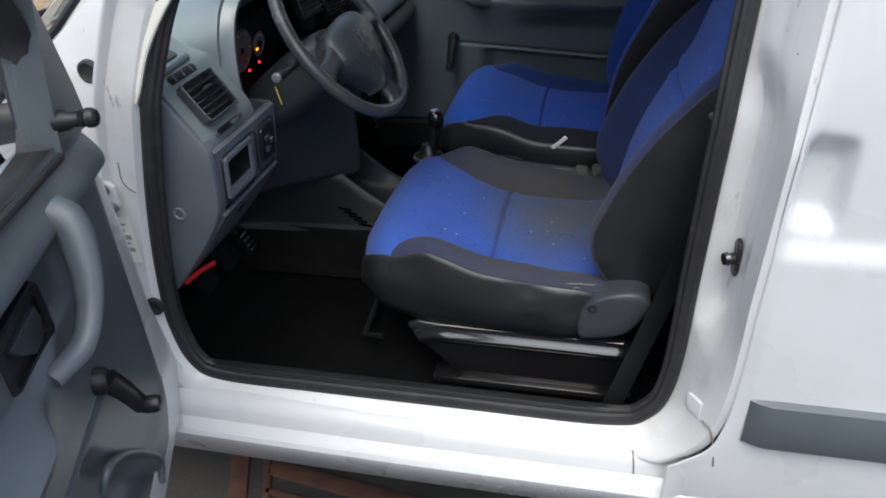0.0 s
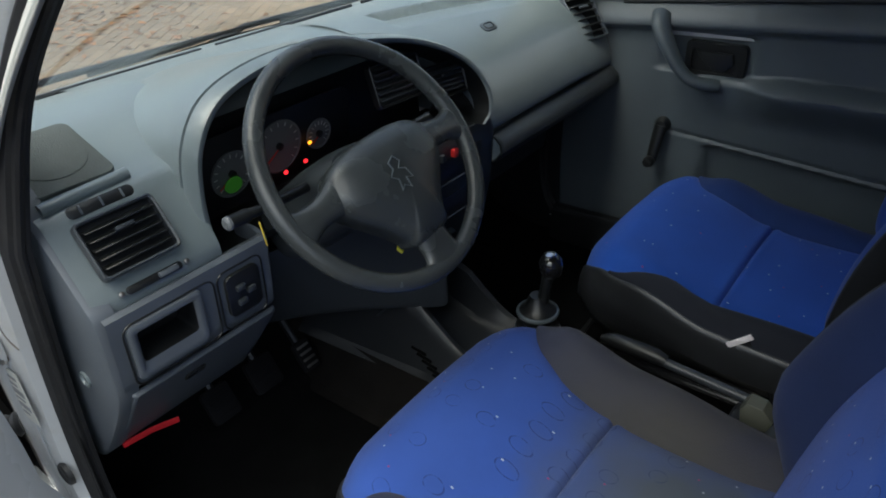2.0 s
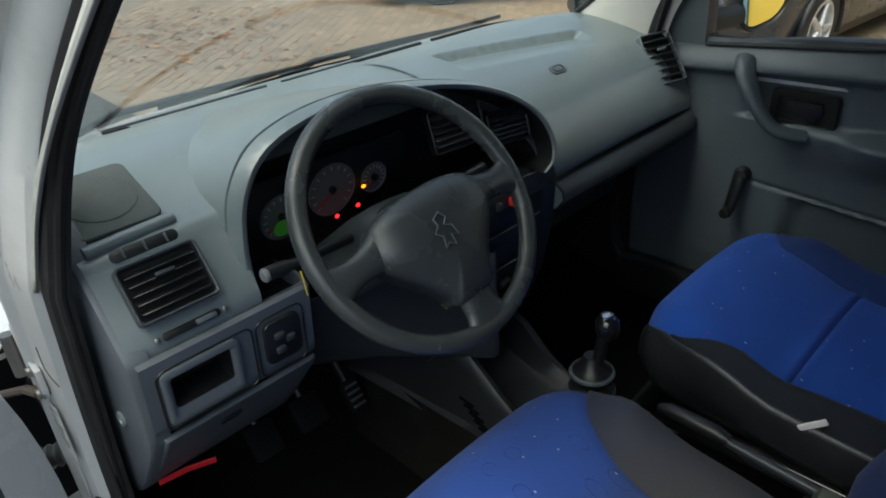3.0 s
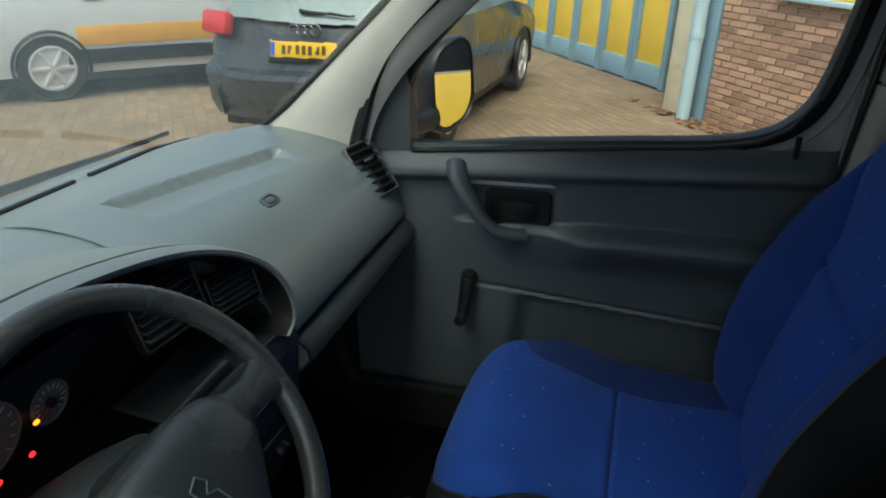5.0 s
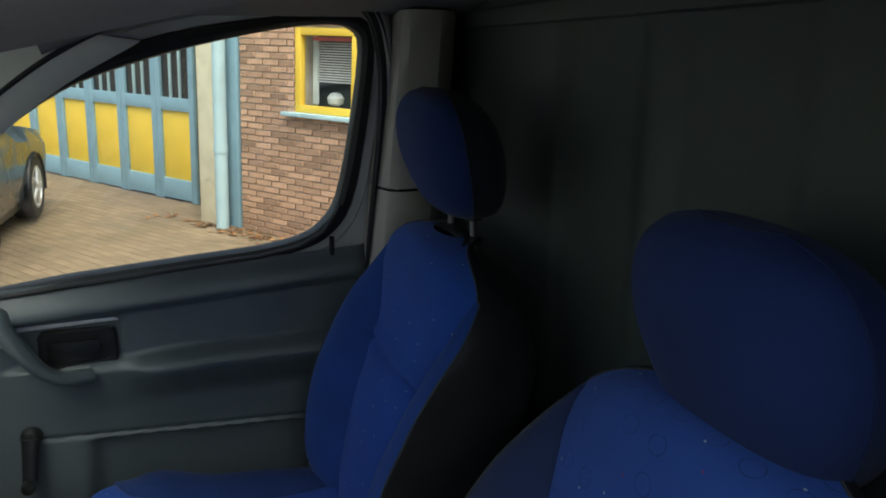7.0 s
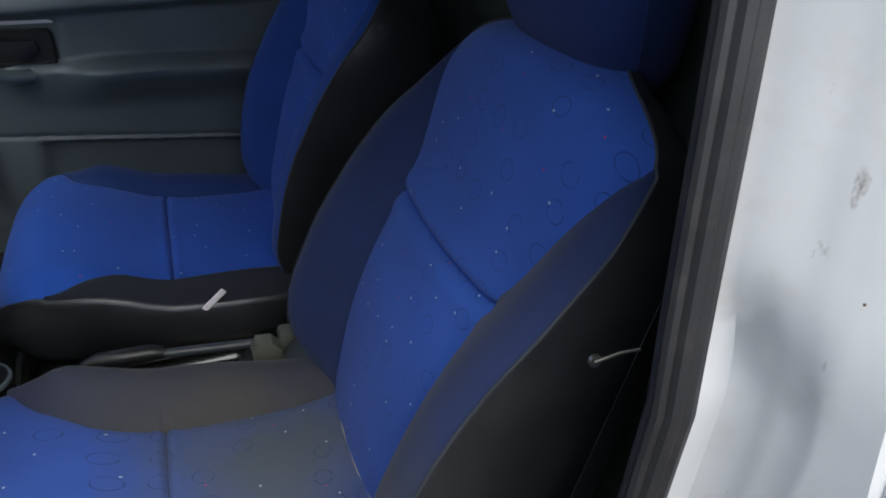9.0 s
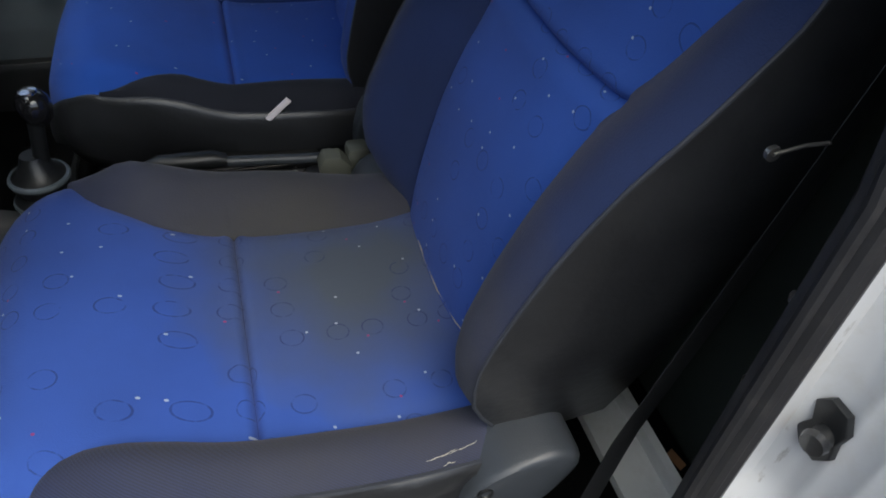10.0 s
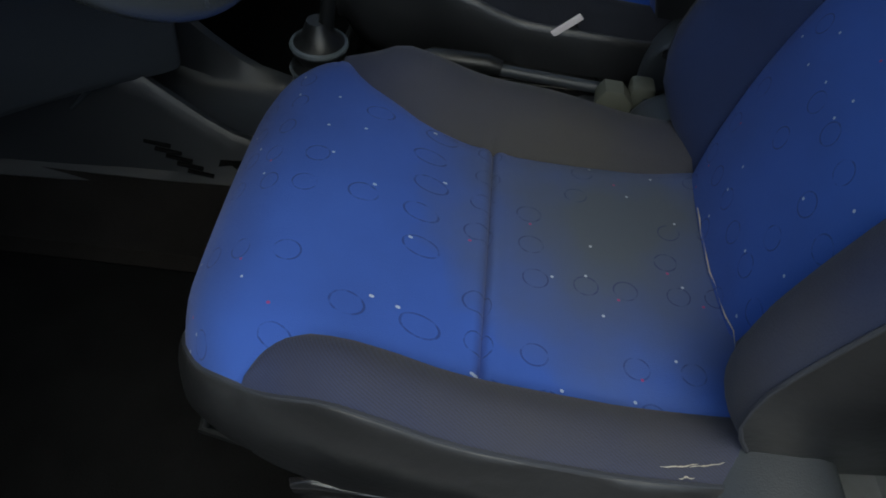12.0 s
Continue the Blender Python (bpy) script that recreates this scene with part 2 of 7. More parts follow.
def part(name, bm, material, parent, label="", angle=40):
    base = BASE[parent.name]
    if base.length:
        bmesh.ops.translate(bm, verts=bm.verts, vec=-base)
    ob = new(name, finish(bm, material, angle))
    ob.parent = parent
    BASE[ob.name] = base
    return tagged(ob, label)


def solid(name, bm, material, label, category, base=(0, 0, 0), m=None, group="", kind="", angle=40):
    """A top-level thing of one mesh."""
    bmesh.ops.translate(bm, verts=bm.verts, vec=-Vector(base))
    ob = new(name, finish(bm, material, angle))
    ob.matrix_world = (VAN if m is None else m) @ Matrix.Translation(base)
    BASE[ob.name] = Vector(base)
    return tagged(ob, label, category, group, kind)


def thicken(ob, t, offset=-1.0):
    md = ob.modifiers.new("thickness", "SOLIDIFY")
    md.thickness, md.offset = t, offset
    if ob.data.materials[0].name == "window_glass":
        split = ob.modifiers.new("edges", "EDGE_SPLIT")
        split.split_angle = radians(40)
    else:
        even = ob.modifiers.new("normals", "WEIGHTED_NORMAL")
        even.keep_sharp = True
    return ob


def grid(bm, rows, closed=False, cap=False):
    """A skin over rows of points of equal length; closed: each row is a ring."""
    vs = [[bm.verts.new(p) for p in r] for r in rows]
    n = len(rows[0])
    for a, b in zip(vs, vs[1:]):
        for i in range(n if closed else n - 1):
            j = (i + 1) % n
            try:
                bm.faces.new((a[i], a[j], b[j], b[i]))
            except ValueError:
                pass
    if cap:
        for r in (vs[0], vs[-1]):
            bm.faces.new(r)
    return bm


def box(bm, c, s, bevel=0.0, m=None, seg=2):
    g = bmesh.ops.create_cube(bm, size=1.0)
    for v in g["verts"]:
        v.co = Vector((v.co.x * s[0], v.co.y * s[1], v.co.z * s[2]))
    if bevel:
        es = list({e for v in g["verts"] for e in v.link_edges})
        r = bmesh.ops.bevel(bm, geom=es, offset=bevel, segments=seg, profile=0.5, affect="EDGES")
        vs = list({v for f in r["faces"] for v in f.verts} | {v for v in g["verts"] if v.is_valid})
        vs = list({v for v in vs} | {v for f in r["faces"] for e in f.edges for v in e.verts})
    else:
        vs = g["verts"]
    mm = Matrix.Translation(c) @ (m or Matrix())
    for v in vs:
        v.co = mm @ v.co
    return bm


def tube(bm, pts, r, n=10, closed=False, flat=1.0, up=None):
    """A round (or flattened) rod along points; r is one radius or one for each point."""
    pts = [Vector(p) for p in pts]
    rad = r if isinstance(r, (list, tuple)) else [r] * len(pts)
    rings, ref = [], None
    count = len(pts)
    for i, p in enumerate(pts):
        a = pts[(i - 1) % count] if (closed or i) else p
        b = pts[(i + 1) % count] if (closed or i < count - 1) else p
        t = (b - a).normalized()
        if ref is None:
            ref = Vector(up) if up else (Vector((0, 0, 1)) if abs(t.z) < 0.9 else Vector((1, 0, 0)))
        s = t.cross(ref).normalized()
        ref = s.cross(t).normalized()
        rings.append([p + (s * math.cos(q) * flat + ref * math.sin(q)) * rad[i] for q in (2 * math.pi * j / n for j in range(n))])
    if closed:
        rings.append(rings[0])
    grid(bm, rings, closed=True, cap=not closed)
    return bm


def spline(pts, n=8, closed=False):
    """Catmull-Rom points through pts."""
    pts = [Vector(p) for p in pts]
    out, c = [], len(pts)
    for i in range(c if closed else c - 1):
        p0 = pts[(i - 1) % c] if (closed or i) else pts[0] * 2 - pts[1]
        p1, p2 = pts[i], pts[(i + 1) % c]
        p3 = pts[(i + 2) % c] if (closed or i < c - 2) else p2 * 2 - p1
        for j in range(n):
            t = j / n
            out.append(0.5 * (2 * p1 + (p2 - p0) * t + (2 * p0 - 5 * p1 + 4 * p2 - p3) * t * t + (3 * p1 - p0 - 3 * p2 + p3) * t ** 3))
    if not closed:
        out.append(pts[-1])
    return out


def curve_of(table):
    """A smooth function through (x, value) pairs."""
    xs, ys = zip(*table)

    def f(x):
        if x <= xs[0]:
            return ys[0]
        if x >= xs[-1]:
            return ys[-1]
        i = max(j for j in range(len(xs) - 1) if xs[j] <= x)
        t = (x - xs[i]) / (xs[i + 1] - xs[i])
        def slope(j):
            if j == 0 or j == len(xs) - 1:
                a, b = (0, 1) if j == 0 else (j - 1, j)
                return (ys[b] - ys[a]) / (xs[b] - xs[a])
            l, r = (ys[j] - ys[j - 1]) / (xs[j] - xs[j - 1]), (ys[j + 1] - ys[j]) / (xs[j + 1] - xs[j])
            return 0 if l * r <= 0 else 2 * l * r / (l + r)
        h = xs[i + 1] - xs[i]
        m0, m1 = slope(i) * h, slope(i + 1) * h
        return (2 * t ** 3 - 3 * t * t + 1) * ys[i] + (t ** 3 - 2 * t * t + t) * m0 + (3 * t * t - 2 * t ** 3) * ys[i + 1] + (t ** 3 - t * t) * m1
    return f


def rounded(w, h, r, n=5):
    """A rounded rectangle round the origin, as 2D points."""
    out = []
    for cx, cy, a in ((w / 2 - r, h / 2 - r, 0), (-w / 2 + r, h / 2 - r, 90), (-w / 2 + r, -h / 2 + r, 180), (w / 2 - r, -h / 2 + r, 270)):
        for i in range(n + 1):
            q = radians(a + 90 * i / n)
            out.append((cx + r * math.cos(q), cy + r * math.sin(q)))
    return out


def plate(bm, outline, m, depth, edge=0.0):
    """A slab: a 2D outline pushed depth along the z of m, its front rim rounded by edge."""
    steps = [(0, 0.0), (depth - edge, 0.0), (depth - edge * 0.3, edge * 0.3), (depth, edge)] if edge else [(0, 0.0), (depth, 0.0)]
    cx, cy = sum(p[0] for p in outline) / len(outline), sum(p[1] for p in outline) / len(outline)
    size = max(max(abs(p[0] - cx), abs(p[1] - cy)) for p in outline)
    rows = []
    for d, shrink in steps:
        k = 1 - shrink / size
        rows.append([m @ Vector((cx + (x - cx) * k, cy + (y - cy) * k, d)) for x, y in outline])
    grid(bm, rows, closed=True, cap=True)
    return bm


def frame_of(o, xdir, ydir):
    """A pose at o whose x and y run along the given ways."""
    x = Vector(xdir).normalized()
    z = x.cross(Vector(ydir)).normalized()
    y = z.cross(x)
    m = Matrix((x, y, z)).transposed().to_4x4()
    return Matrix.Translation(o) @ m


def bowl(bm, profile, m, n=24):
    """A turned shape: (radius, height) pairs round the z of m."""
    rows = [[m @ Vector((r * math.cos(a), r * math.sin(a), h)) for a in (2 * math.pi * i / n for i in range(n))] for r, h in profile]
    grid(bm, rows, closed=True, cap=True)
    return bm


# ---- the van's body ----
def side_y(z):
    """How the door frame leans inwards above the belt line."""
    return 0.745 - max(0.0, z - 1.2) * 0.17


LOOP = spline(
    [(x, 0, z) for x, z in ((-0.622, 0.80), (-0.625, 0.70), (-0.600, 0.60), (-0.53, 0.562), (-0.30, 0.560), (0.0, 0.562), (0.29, 0.566), (0.375, 0.60), (0.412, 0.70),
                            (0.421, 0.95), (0.428, 1.17), (0.434, 1.29), (0.444, 1.45), (0.450, 1.58), (0.444, 1.69), (0.412, 1.775), (0.32, 1.806), (0.16, 1.795), (0.0, 1.752), (-0.16, 1.672),
                            (-0.33, 1.540), (-0.46, 1.405), (-0.53, 1.25), (-0.575, 1.08), (-0.605, 0.93))], 10, closed=True)


def loop_normals(loop):
    out = []
    for i in range(len(loop)):
        t = loop[(i + 1) % len(loop)] - loop[i - 1]
        out.append(Vector((t.z, 0, -t.x)).normalized())
    mid = sum(loop, Vector()) / len(loop)
    if (loop[0] - mid).dot(out[0]) < 0:
        out = [-v for v in out]
    return out


NORM = loop_normals(LOOP)


def ring(side, off, dy):
    """The door opening's outline, moved outwards by off and sideways by dy; side: -1 driver, 1 passenger."""
    pts = []
    for p, nrm in zip(LOOP, NORM):
        w = [max(0, -nrm.x), max(0, nrm.x), max(0, -nrm.z), max(0, nrm.z)]
        s = sum(w)
        o = sum(a * b for a, b in zip(w, off)) / s
        d = sum(a * b for a, b in zip(w, dy)) / s
        q = p + nrm * o
        pts.append(Vector((q.x, side * (side_y(p.z) + d), q.z)))
    return pts


# the jamb's cross section at front, rear, sill and roof; the rear one runs deeper where the striker sits
JAMB_STEPS = [((-0.004, -0.012), (-0.004, -0.016), (-0.004, -0.012), (-0.004, -0.012)), ((0.010, 0.016), (0.012, -0.012), (0.006, 0.01), (0.01, 0.0)),
              ((0.03, 0.020), (0.040, -0.014), (0.010, 0.02), (0.02, 0.008)), ((0.055, 0.023), (0.054, 0.0), (0.014, 0.03), (0.04, 0.02))]
JAMB_STEPS += [((0.058, 0.0235), v, (0.016, 0.03), (0.042, 0.03)) for v in ((0.0565, 0.020), (0.0548, 0.025), (0.0552, 0.031), (0.0578, 0.037), (0.0590, 0.052), (0.0578, 0.057), (0.0582, 0.062), (0.0610, 0.068))]
JAMB_STEPS += [((0.065, 0.024), (0.066, 0.098), (0.022, 0.03), (0.05, 0.07)), ((0.07, 0.024), (0.078, 0.102), (0.026, 0.03), (0.055, 0.08))]
POST_STEPS = [(-0.004, -0.016), (0.008, -0.010), (0.014, 0.004), (0.0215, 0.018), (0.0262, 0.026), (0.0302, 0.033), (0.0338, 0.039), (0.0372, 0.046), (0.0412, 0.055), (0.0450, 0.061), (0.0476, 0.066), (0.0507, 0.072), (0.066, 0.098), (0.078, 0.102)]


def striker_pocket(z, u):
    """1 in the pressed pocket round the striker, 0 on the post above and below it."""
    sm = lambda t: max(0.0, min(1.0, t)) ** 2 * (3 - 2 * max(0.0, min(1.0, t)))
    u = max(0.0, min(1.0, u))
    low, high = 0.845 - 0.13 * u, 0.870 + 0.09 * u
    return sm((z - low) / (high - low)) * sm((1.330 - 0.03 * u - z) / 0.11)


van = thing("van_body", "white painted small delivery van body with open doorway, dirty jambs", "van", (0, 0, 0))
for side, nm in ((-1, "door_jamb"), (1, "door_jamb")):
    bm = bmesh.new()
    rings = []
    for k, (front, rear_, low, high) in enumerate(JAMB_STEPS):
        row = []
        for p, nrm, a, b in zip(LOOP, NORM, ring(side, (front[0], rear_[0], low[0], high[0]), (front[1], rear_[1], low[1], high[1])),
                                ring(side, (front[0], POST_STEPS[k][0], low[0], high[0]), (front[1], POST_STEPS[k][1], low[1], high[1]))):
            pocket = striker_pocket(p.z, POST_STEPS[k][1] / 0.1)
            row.append(b.lerp(a, pocket) + Vector((nrm.x, 0, nrm.z)) * (0.0 if side < 0 else 0.03))
        rings.append(row)
    grid(bm, rings, closed=True)
    thicken(part(nm, bm, JAMB, van, "white jamb paint with grime" if side < 0 else ""), 0.004)

# rear edge of the door gap, by height
rear_x = curve_of(sorted((p.z, p.x + n_.x * 0.078) for p, n_ in zip(LOOP, NORM) if n_.x > 0.55))

# outer skin behind the driver's door, with a shoulder crease, the sliding-door cup and a rubbing strip
skin_y = curve_of([(0.40, 0.800), (0.50, 0.838), (0.60, 0.848), (0.80, 0.855), (1.03, 0.852), (1.075, 0.838), (1.25, 0.835), (1.45, 0.815), (1.75, 0.745), (1.84, 0.70)])
for side in (-1, 1):
    bm = bmesh.new()
    rows = []
    for i in range(241):
        z = 0.40 + 1.44 * i / 240
        row = []
        for j in range(57):
            x0 = rear_x(z) - 0.006
            x = x0 + (0.666 - x0) * j / 40 if j < 40 else 0.666 + (j - 40) * 0.12
            y = skin_y(z)
            meet = min(1.0, j / 5)
            y = (side_y(z) + 0.1045) * (1 - meet) + y * meet
            cup = math.exp(-(max(0.0, x - 0.535) / 0.036) ** 6 - ((z - 1.152 + 0.1 * (x - 0.535)) / 0.062) ** 6) * meet if side < 0 else 0
            row.append((x, side * (y - 0.026 * cup), z))
        rows.append(row)
    grid(bm, rows)
    thicken(part("side_panel", bm, WHITE, van), 0.003)
    bm = bmesh.new()
    grid(bm, [[(x, side * (0.853 + d * min(1, (x - 0.512) / 0.03 + 0.15)), z) for z, d in ((0.672, 0.0), (0.676, 0.016), (0.70, 0.022), (0.745, 0.022), (0.768, 0.016), (0.772, 0.0))]
              for x in (0.512, 0.516, 0.525, 0.545, 0.9, 1.6, 2.5)], cap=False)
    part("rubbing_strip", bm, TRIM, van, "dark grey plastic rubbing strip")
# hinge pillars before the doors, and the sills, long pressings
for side in (-1, 1):
    bm = bmesh.new()
    rows = []
    for z in (0.50, 0.56, 0.65, 0.75, 0.85, 0.95, 1.05, 1.15, 1.25, 1.33, 1.40):
        back = -0.655 if z < 0.8 else (-0.655 + 0.10 * (z - 0.8) + 0.22 * max(0, z - 1.1))
        front = -0.875 if z < 1.15 else -0.875 + 1.3 * (z - 1.15)
        bulge = 0.012 * math.exp(-((z - 0.80) / 0.07) ** 2) + 0.010 * math.exp(-((z - 1.10) / 0.06) ** 2)
        edge_x = -0.680 - 0.05 * max(0.0, 1.0 - z) if z < 1.15 else -9.0
        rows.append([(x, side * (0.7695 + 0.3 * bulge - 0.030 * max(0.0, min(1.0, (edge_x - x) / 0.010)) - max(0.0, z - 1.2) * 0.17), z) for x in (front + (back - front) * i / 44 for i in range(45))])
    grid(bm, rows)
    thicken(part("hinge_pillar", bm, JAMB, van, "grimy white hinge pillar"), 0.003)
    bm = bmesh.new()
    prof = [(0.735, 0.556), (0.775, 0.553), (0.795, 0.545), (0.806, 0.530), (0.812, 0.508), (0.826, 0.500), (0.838, 0.497), (0.844, 0.488), (0.842, 0.470), (0.81, 0.40), (0.76, 0.36)]
    grid(bm, [[(x, side * y, z - 0.004 * (1 - min(1, abs(x + 0.1) * 2))) for y, z in prof] for x in (-0.95, -0.8, -0.66, -0.5, -0.3, -0.1, 0.1, 0.3, 0.42, 0.505)])
    grid(bm, [[(x, side * y, z) for y, z in ((0.842, 0.472), (0.838, 0.46), (0.81, 0.40), (0.76, 0.36))] for x in (0.505, 1.2, 2.6)])
    thicken(part("sill", bm, WHITE, van), 0.003)
# roof, rear, front skins
bm = bmesh.new()
grid(bm, [[(x, 0.74 * math.sin(a), z0 + 0.05 * math.cos(a)) for a in (radians(-90 + 180 * j / 16) for j in range(17))]
          for x, z0 in ((-0.34, 1.765), (-0.20, 1.82), (0.1, 1.845), (0.6, 1.855), (1.5, 1.855), (2.54, 1.842), (2.575, 1.820))])
thicken(part("roof", bm, WHITE, van), 0.003)
bm = bmesh.new()
grid(bm, [[(2.578, w_ * f, z if z < 1.8 else z + 0.05 * math.sqrt(max(0.0, 1 - f * f))) for f in (q / 8 for q in range(-8, 9))] for z, w_ in ((0.40, 0.80), (0.50, 0.836), (0.80, 0.853), (1.03, 0.850), (1.45, 0.813), (1.75, 0.745), (1.818, 0.738))])
thicken(part("rear_doors", bm, WHITE, van), 0.003)
bm = bmesh.new()
bz = curve_of([(-2.05, 0.78), (-1.95, 0.93), (-1.75, 1.03), (-1.45, 1.12), (-1.20, 1.168)])
grid(bm, [[(x + 0.10 * (y / 0.66) ** 2, y, bz(x) - 0.05 * (abs(y) / 0.66) ** 3) for y in (q * 0.066 for q in range(-10, 11))] for x in (-2.05, -2.0, -1.95, -1.85, -1.75, -1.6, -1.45, -1.3, -1.20)])
thicken(part("bonnet", bm, WHITE, van), 0.003)
for side in (-1, 1):
    bm = bmesh.new()
    grid(bm, [[(x, side * y, z - d) for y, z, d in ((0.67, 1.02, 0.28 * max(0, -1.2 - x)), (0.76, 1.00, 0.28 * max(0, -1.2 - x)), (0.82, 0.93, 0.2 * max(0, -1.2 - x)), (0.845, 0.80, 0), (0.845, 0.60, 0), (0.80, 0.45, 0))]
              for x in (-0.86, -1.0, -1.2, -1.4, -1.7, -1.95)])
    thicken(part("front_wing", bm, WHITE, van), 0.003)
bm = bmesh.new()
grid(bm, [[(-1.98, y, z) for y in (-0.8, -0.4, 0, 0.4, 0.8)] for z in (0.35, 0.6, 0.85)])
box(bm, (-2.03, 0, 0.52), (0.12, 1.6, 0.2), 0.04)
part("front_bumper", bm, BLACK, van)
# underside and floor pan
bm = bmesh.new()
box(bm, (0.35, 0, 0.415), (4.3, 1.5, 0.03))
part("floor_pan", bm, BLACK, van)
# wheels
for x in (-1.35, 1.33):
    for side in (-1, 1):
        bm = bmesh.new()
        bowl(bm, [(0.18, -0.02), (0.29, -0.02), (0.305, 0.01), (0.305, 0.14), (0.29, 0.17), (0.18, 0.17)], frame_of((x, side * 0.66, 0.27), (1, 0, 0), (0, 0, side)), 32)
        w = part("wheel", bm, RUBBER, van)
        bm = bmesh.new()
        bowl(bm, [(0.02, 0.13), (0.08, 0.16), (0.17, 0.15), (0.185, 0.165)], frame_of((x, side * 0.66, 0.27), (1, 0, 0), (0, 0, side)), 24)
        part("rim", bm, METAL, w)
# headliner and pillar trims
bm = bmesh.new()
grid(bm, [[(x, y, z0 - 0.05 * (abs(y) / 0.68) ** 3) for y in (-0.68, -0.62, -0.5, -0.25, 0, 0.25, 0.5, 0.62, 0.68)] for x, z0 in ((-0.36, 1.745), (-0.20, 1.80), (0.1, 1.825), (0.64, 1.83))])
thicken(part("headliner", bm, LINER, van, "grey felt headliner"), 0.01)
EDGE = [(-0.80, 0.70, 1.235), (-0.70, 0.70, 1.31), (-0.50, 0.69, 1.49), (-0.31, 0.67, 1.66), (-0.20, 0.66, 1.745)]
for side in (-1, 1):
    bm = bmesh.new()
    rows = []
    inner = [(-0.545, 1.20), (-0.497, 1.31), (-0.39, 1.438), (-0.17, 1.62), (0.0, 1.72)]
    for (x, y, z), (xi, zi) in zip(EDGE, inner):
        a, b = Vector((x, side * y, z)), Vector((xi, side * (side_y(zi) + 0.015), zi))
        mid = (a + b) / 2 + Vector((0.008, -side * 0.012, 0.0))
        rows.append([a, a.lerp(mid, 0.5) + Vector((0, -side * 0.006, 0)), mid, mid.lerp(b, 0.5) + Vector((0, -side * 0.004, 0)), b])
    rows = [list(r) for r in zip(*[spline(c, 5) for c in zip(*rows)])]
    grid(bm, rows)
    thicken(part("pillar_trim", bm, PILLAR, van, "pale grey windscreen pillar trim"), 0.008)
    # roof side rail above the doors
    bm = bmesh.new()
    if side > 0:
        sec, run = ((0.58, 0.03), (0.615, 0.0), (0.635, -0.008), (0.655, 0.0), (0.66, 0.03)), ((-0.16, 1.70), (0.0, 1.765), (0.16, 1.80), (0.32, 1.81), (0.44, 1.80), (0.62, 1.80))
    else:
        sec, run = ((0.515, 0.075), (0.53, 0.022), (0.55, 0.003), (0.57, 0.0), (0.60, 0.002), (0.63, 0.012), (0.66, 0.05)), ((-0.24, 1.628), (-0.16, 1.655), (0.0, 1.701), (0.16, 1.737), (0.32, 1.762), (0.44, 1.772), (0.62, 1.78))
    grid(bm, [[(x, side * y, z + dz) for y, dz in sec] for x, z in run])
    thicken(part("roof_rail", bm, LINER, van), 0.006)
    # post behind the door, in two trims
    for z0, z1, mt in ((0.62, 1.405, BEIGE), (1.412, 1.78, BEIGE)):
        bm = bmesh.new()
        rows = []
        for i in range(7):
            z = z0 + (z1 - z0) * i / 6
            y = side_y(z) - 0.014
            rows.append([(0.432 + 0.09 * max(0, z - 1.1), side * (y + (0.075 if side > 0 else 0.004)), z), (0.430 + 0.09 * max(0, z - 1.1), side * y, z), (0.455 + 0.05 * max(0, z - 1.1), side * (y - 0.045), z), (0.50, side * (y - 0.06), z), (0.565, side * (y - 0.06), z), (0.60, side * (y - 0.03), z), (0.63, side * (y + 0.03), z)])
        grid(bm, rows)
        # driver's lower trim: black colour stands in for shade behind the seat
        thicken(part("post_trim", bm, BLACK if side < 0 and z0 < 1 else mt, van, "lower post trim, blackened for the shade behind the seat" if side < 0 and z0 < 1 else "grey beige door post trim"), 0.006)
# partition of pressed steel behind the seats
bm = bmesh.new()
rows = []
ys = [-0.80 + 0.02 * i for i in range(81)]
for i in range(30):
    z = 0.44 + 1.36 * i / 29
    rows.append([(0.66 + 0.012 * (1 if (abs(abs(y) - 0.14) < 0.11) and z > 0.9 else 0) + (0.02 if z < 0.86 else 0), y, z) for y in ys])
grid(bm, rows)
box(bm, (0.655, 0, 1.765), (0.03, 1.5, 0.035), 0.006)
thicken(part("partition", bm, STEEL, van, "grey painted steel load partition"), 0.003)
# carpeted floor, tunnel and bulkhead
bm = bmesh.new()
rows = []
for x, zf in ((-1.02, 0.86), (-0.98, 0.72), (-0.90, 0.60), (-0.80, 0.50), (-0.66, 0.465), (-0.40, 0.462), (0.0, 0.462), (0.3, 0.47), (0.655, 0.48)):
    row = []
    for y in (-0.72, -0.66, -0.5, -0.3, -0.17, -0.13, -0.10, 0, 0.10, 0.13, 0.17, 0.3, 0.5, 0.66, 0.74):
        t = max(0.0, 1 - max(0, abs(y) - 0.10) / 0.05)
        lip = 0.03 if abs(y) > 0.69 else 0
        row.append((x, y, zf + max(0, (0.62 - 0.1 * max(0, x)) - zf) * min(1, t) + lip))
    rows.append(row)
grid(bm, rows)
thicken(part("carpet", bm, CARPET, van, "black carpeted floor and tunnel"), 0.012)
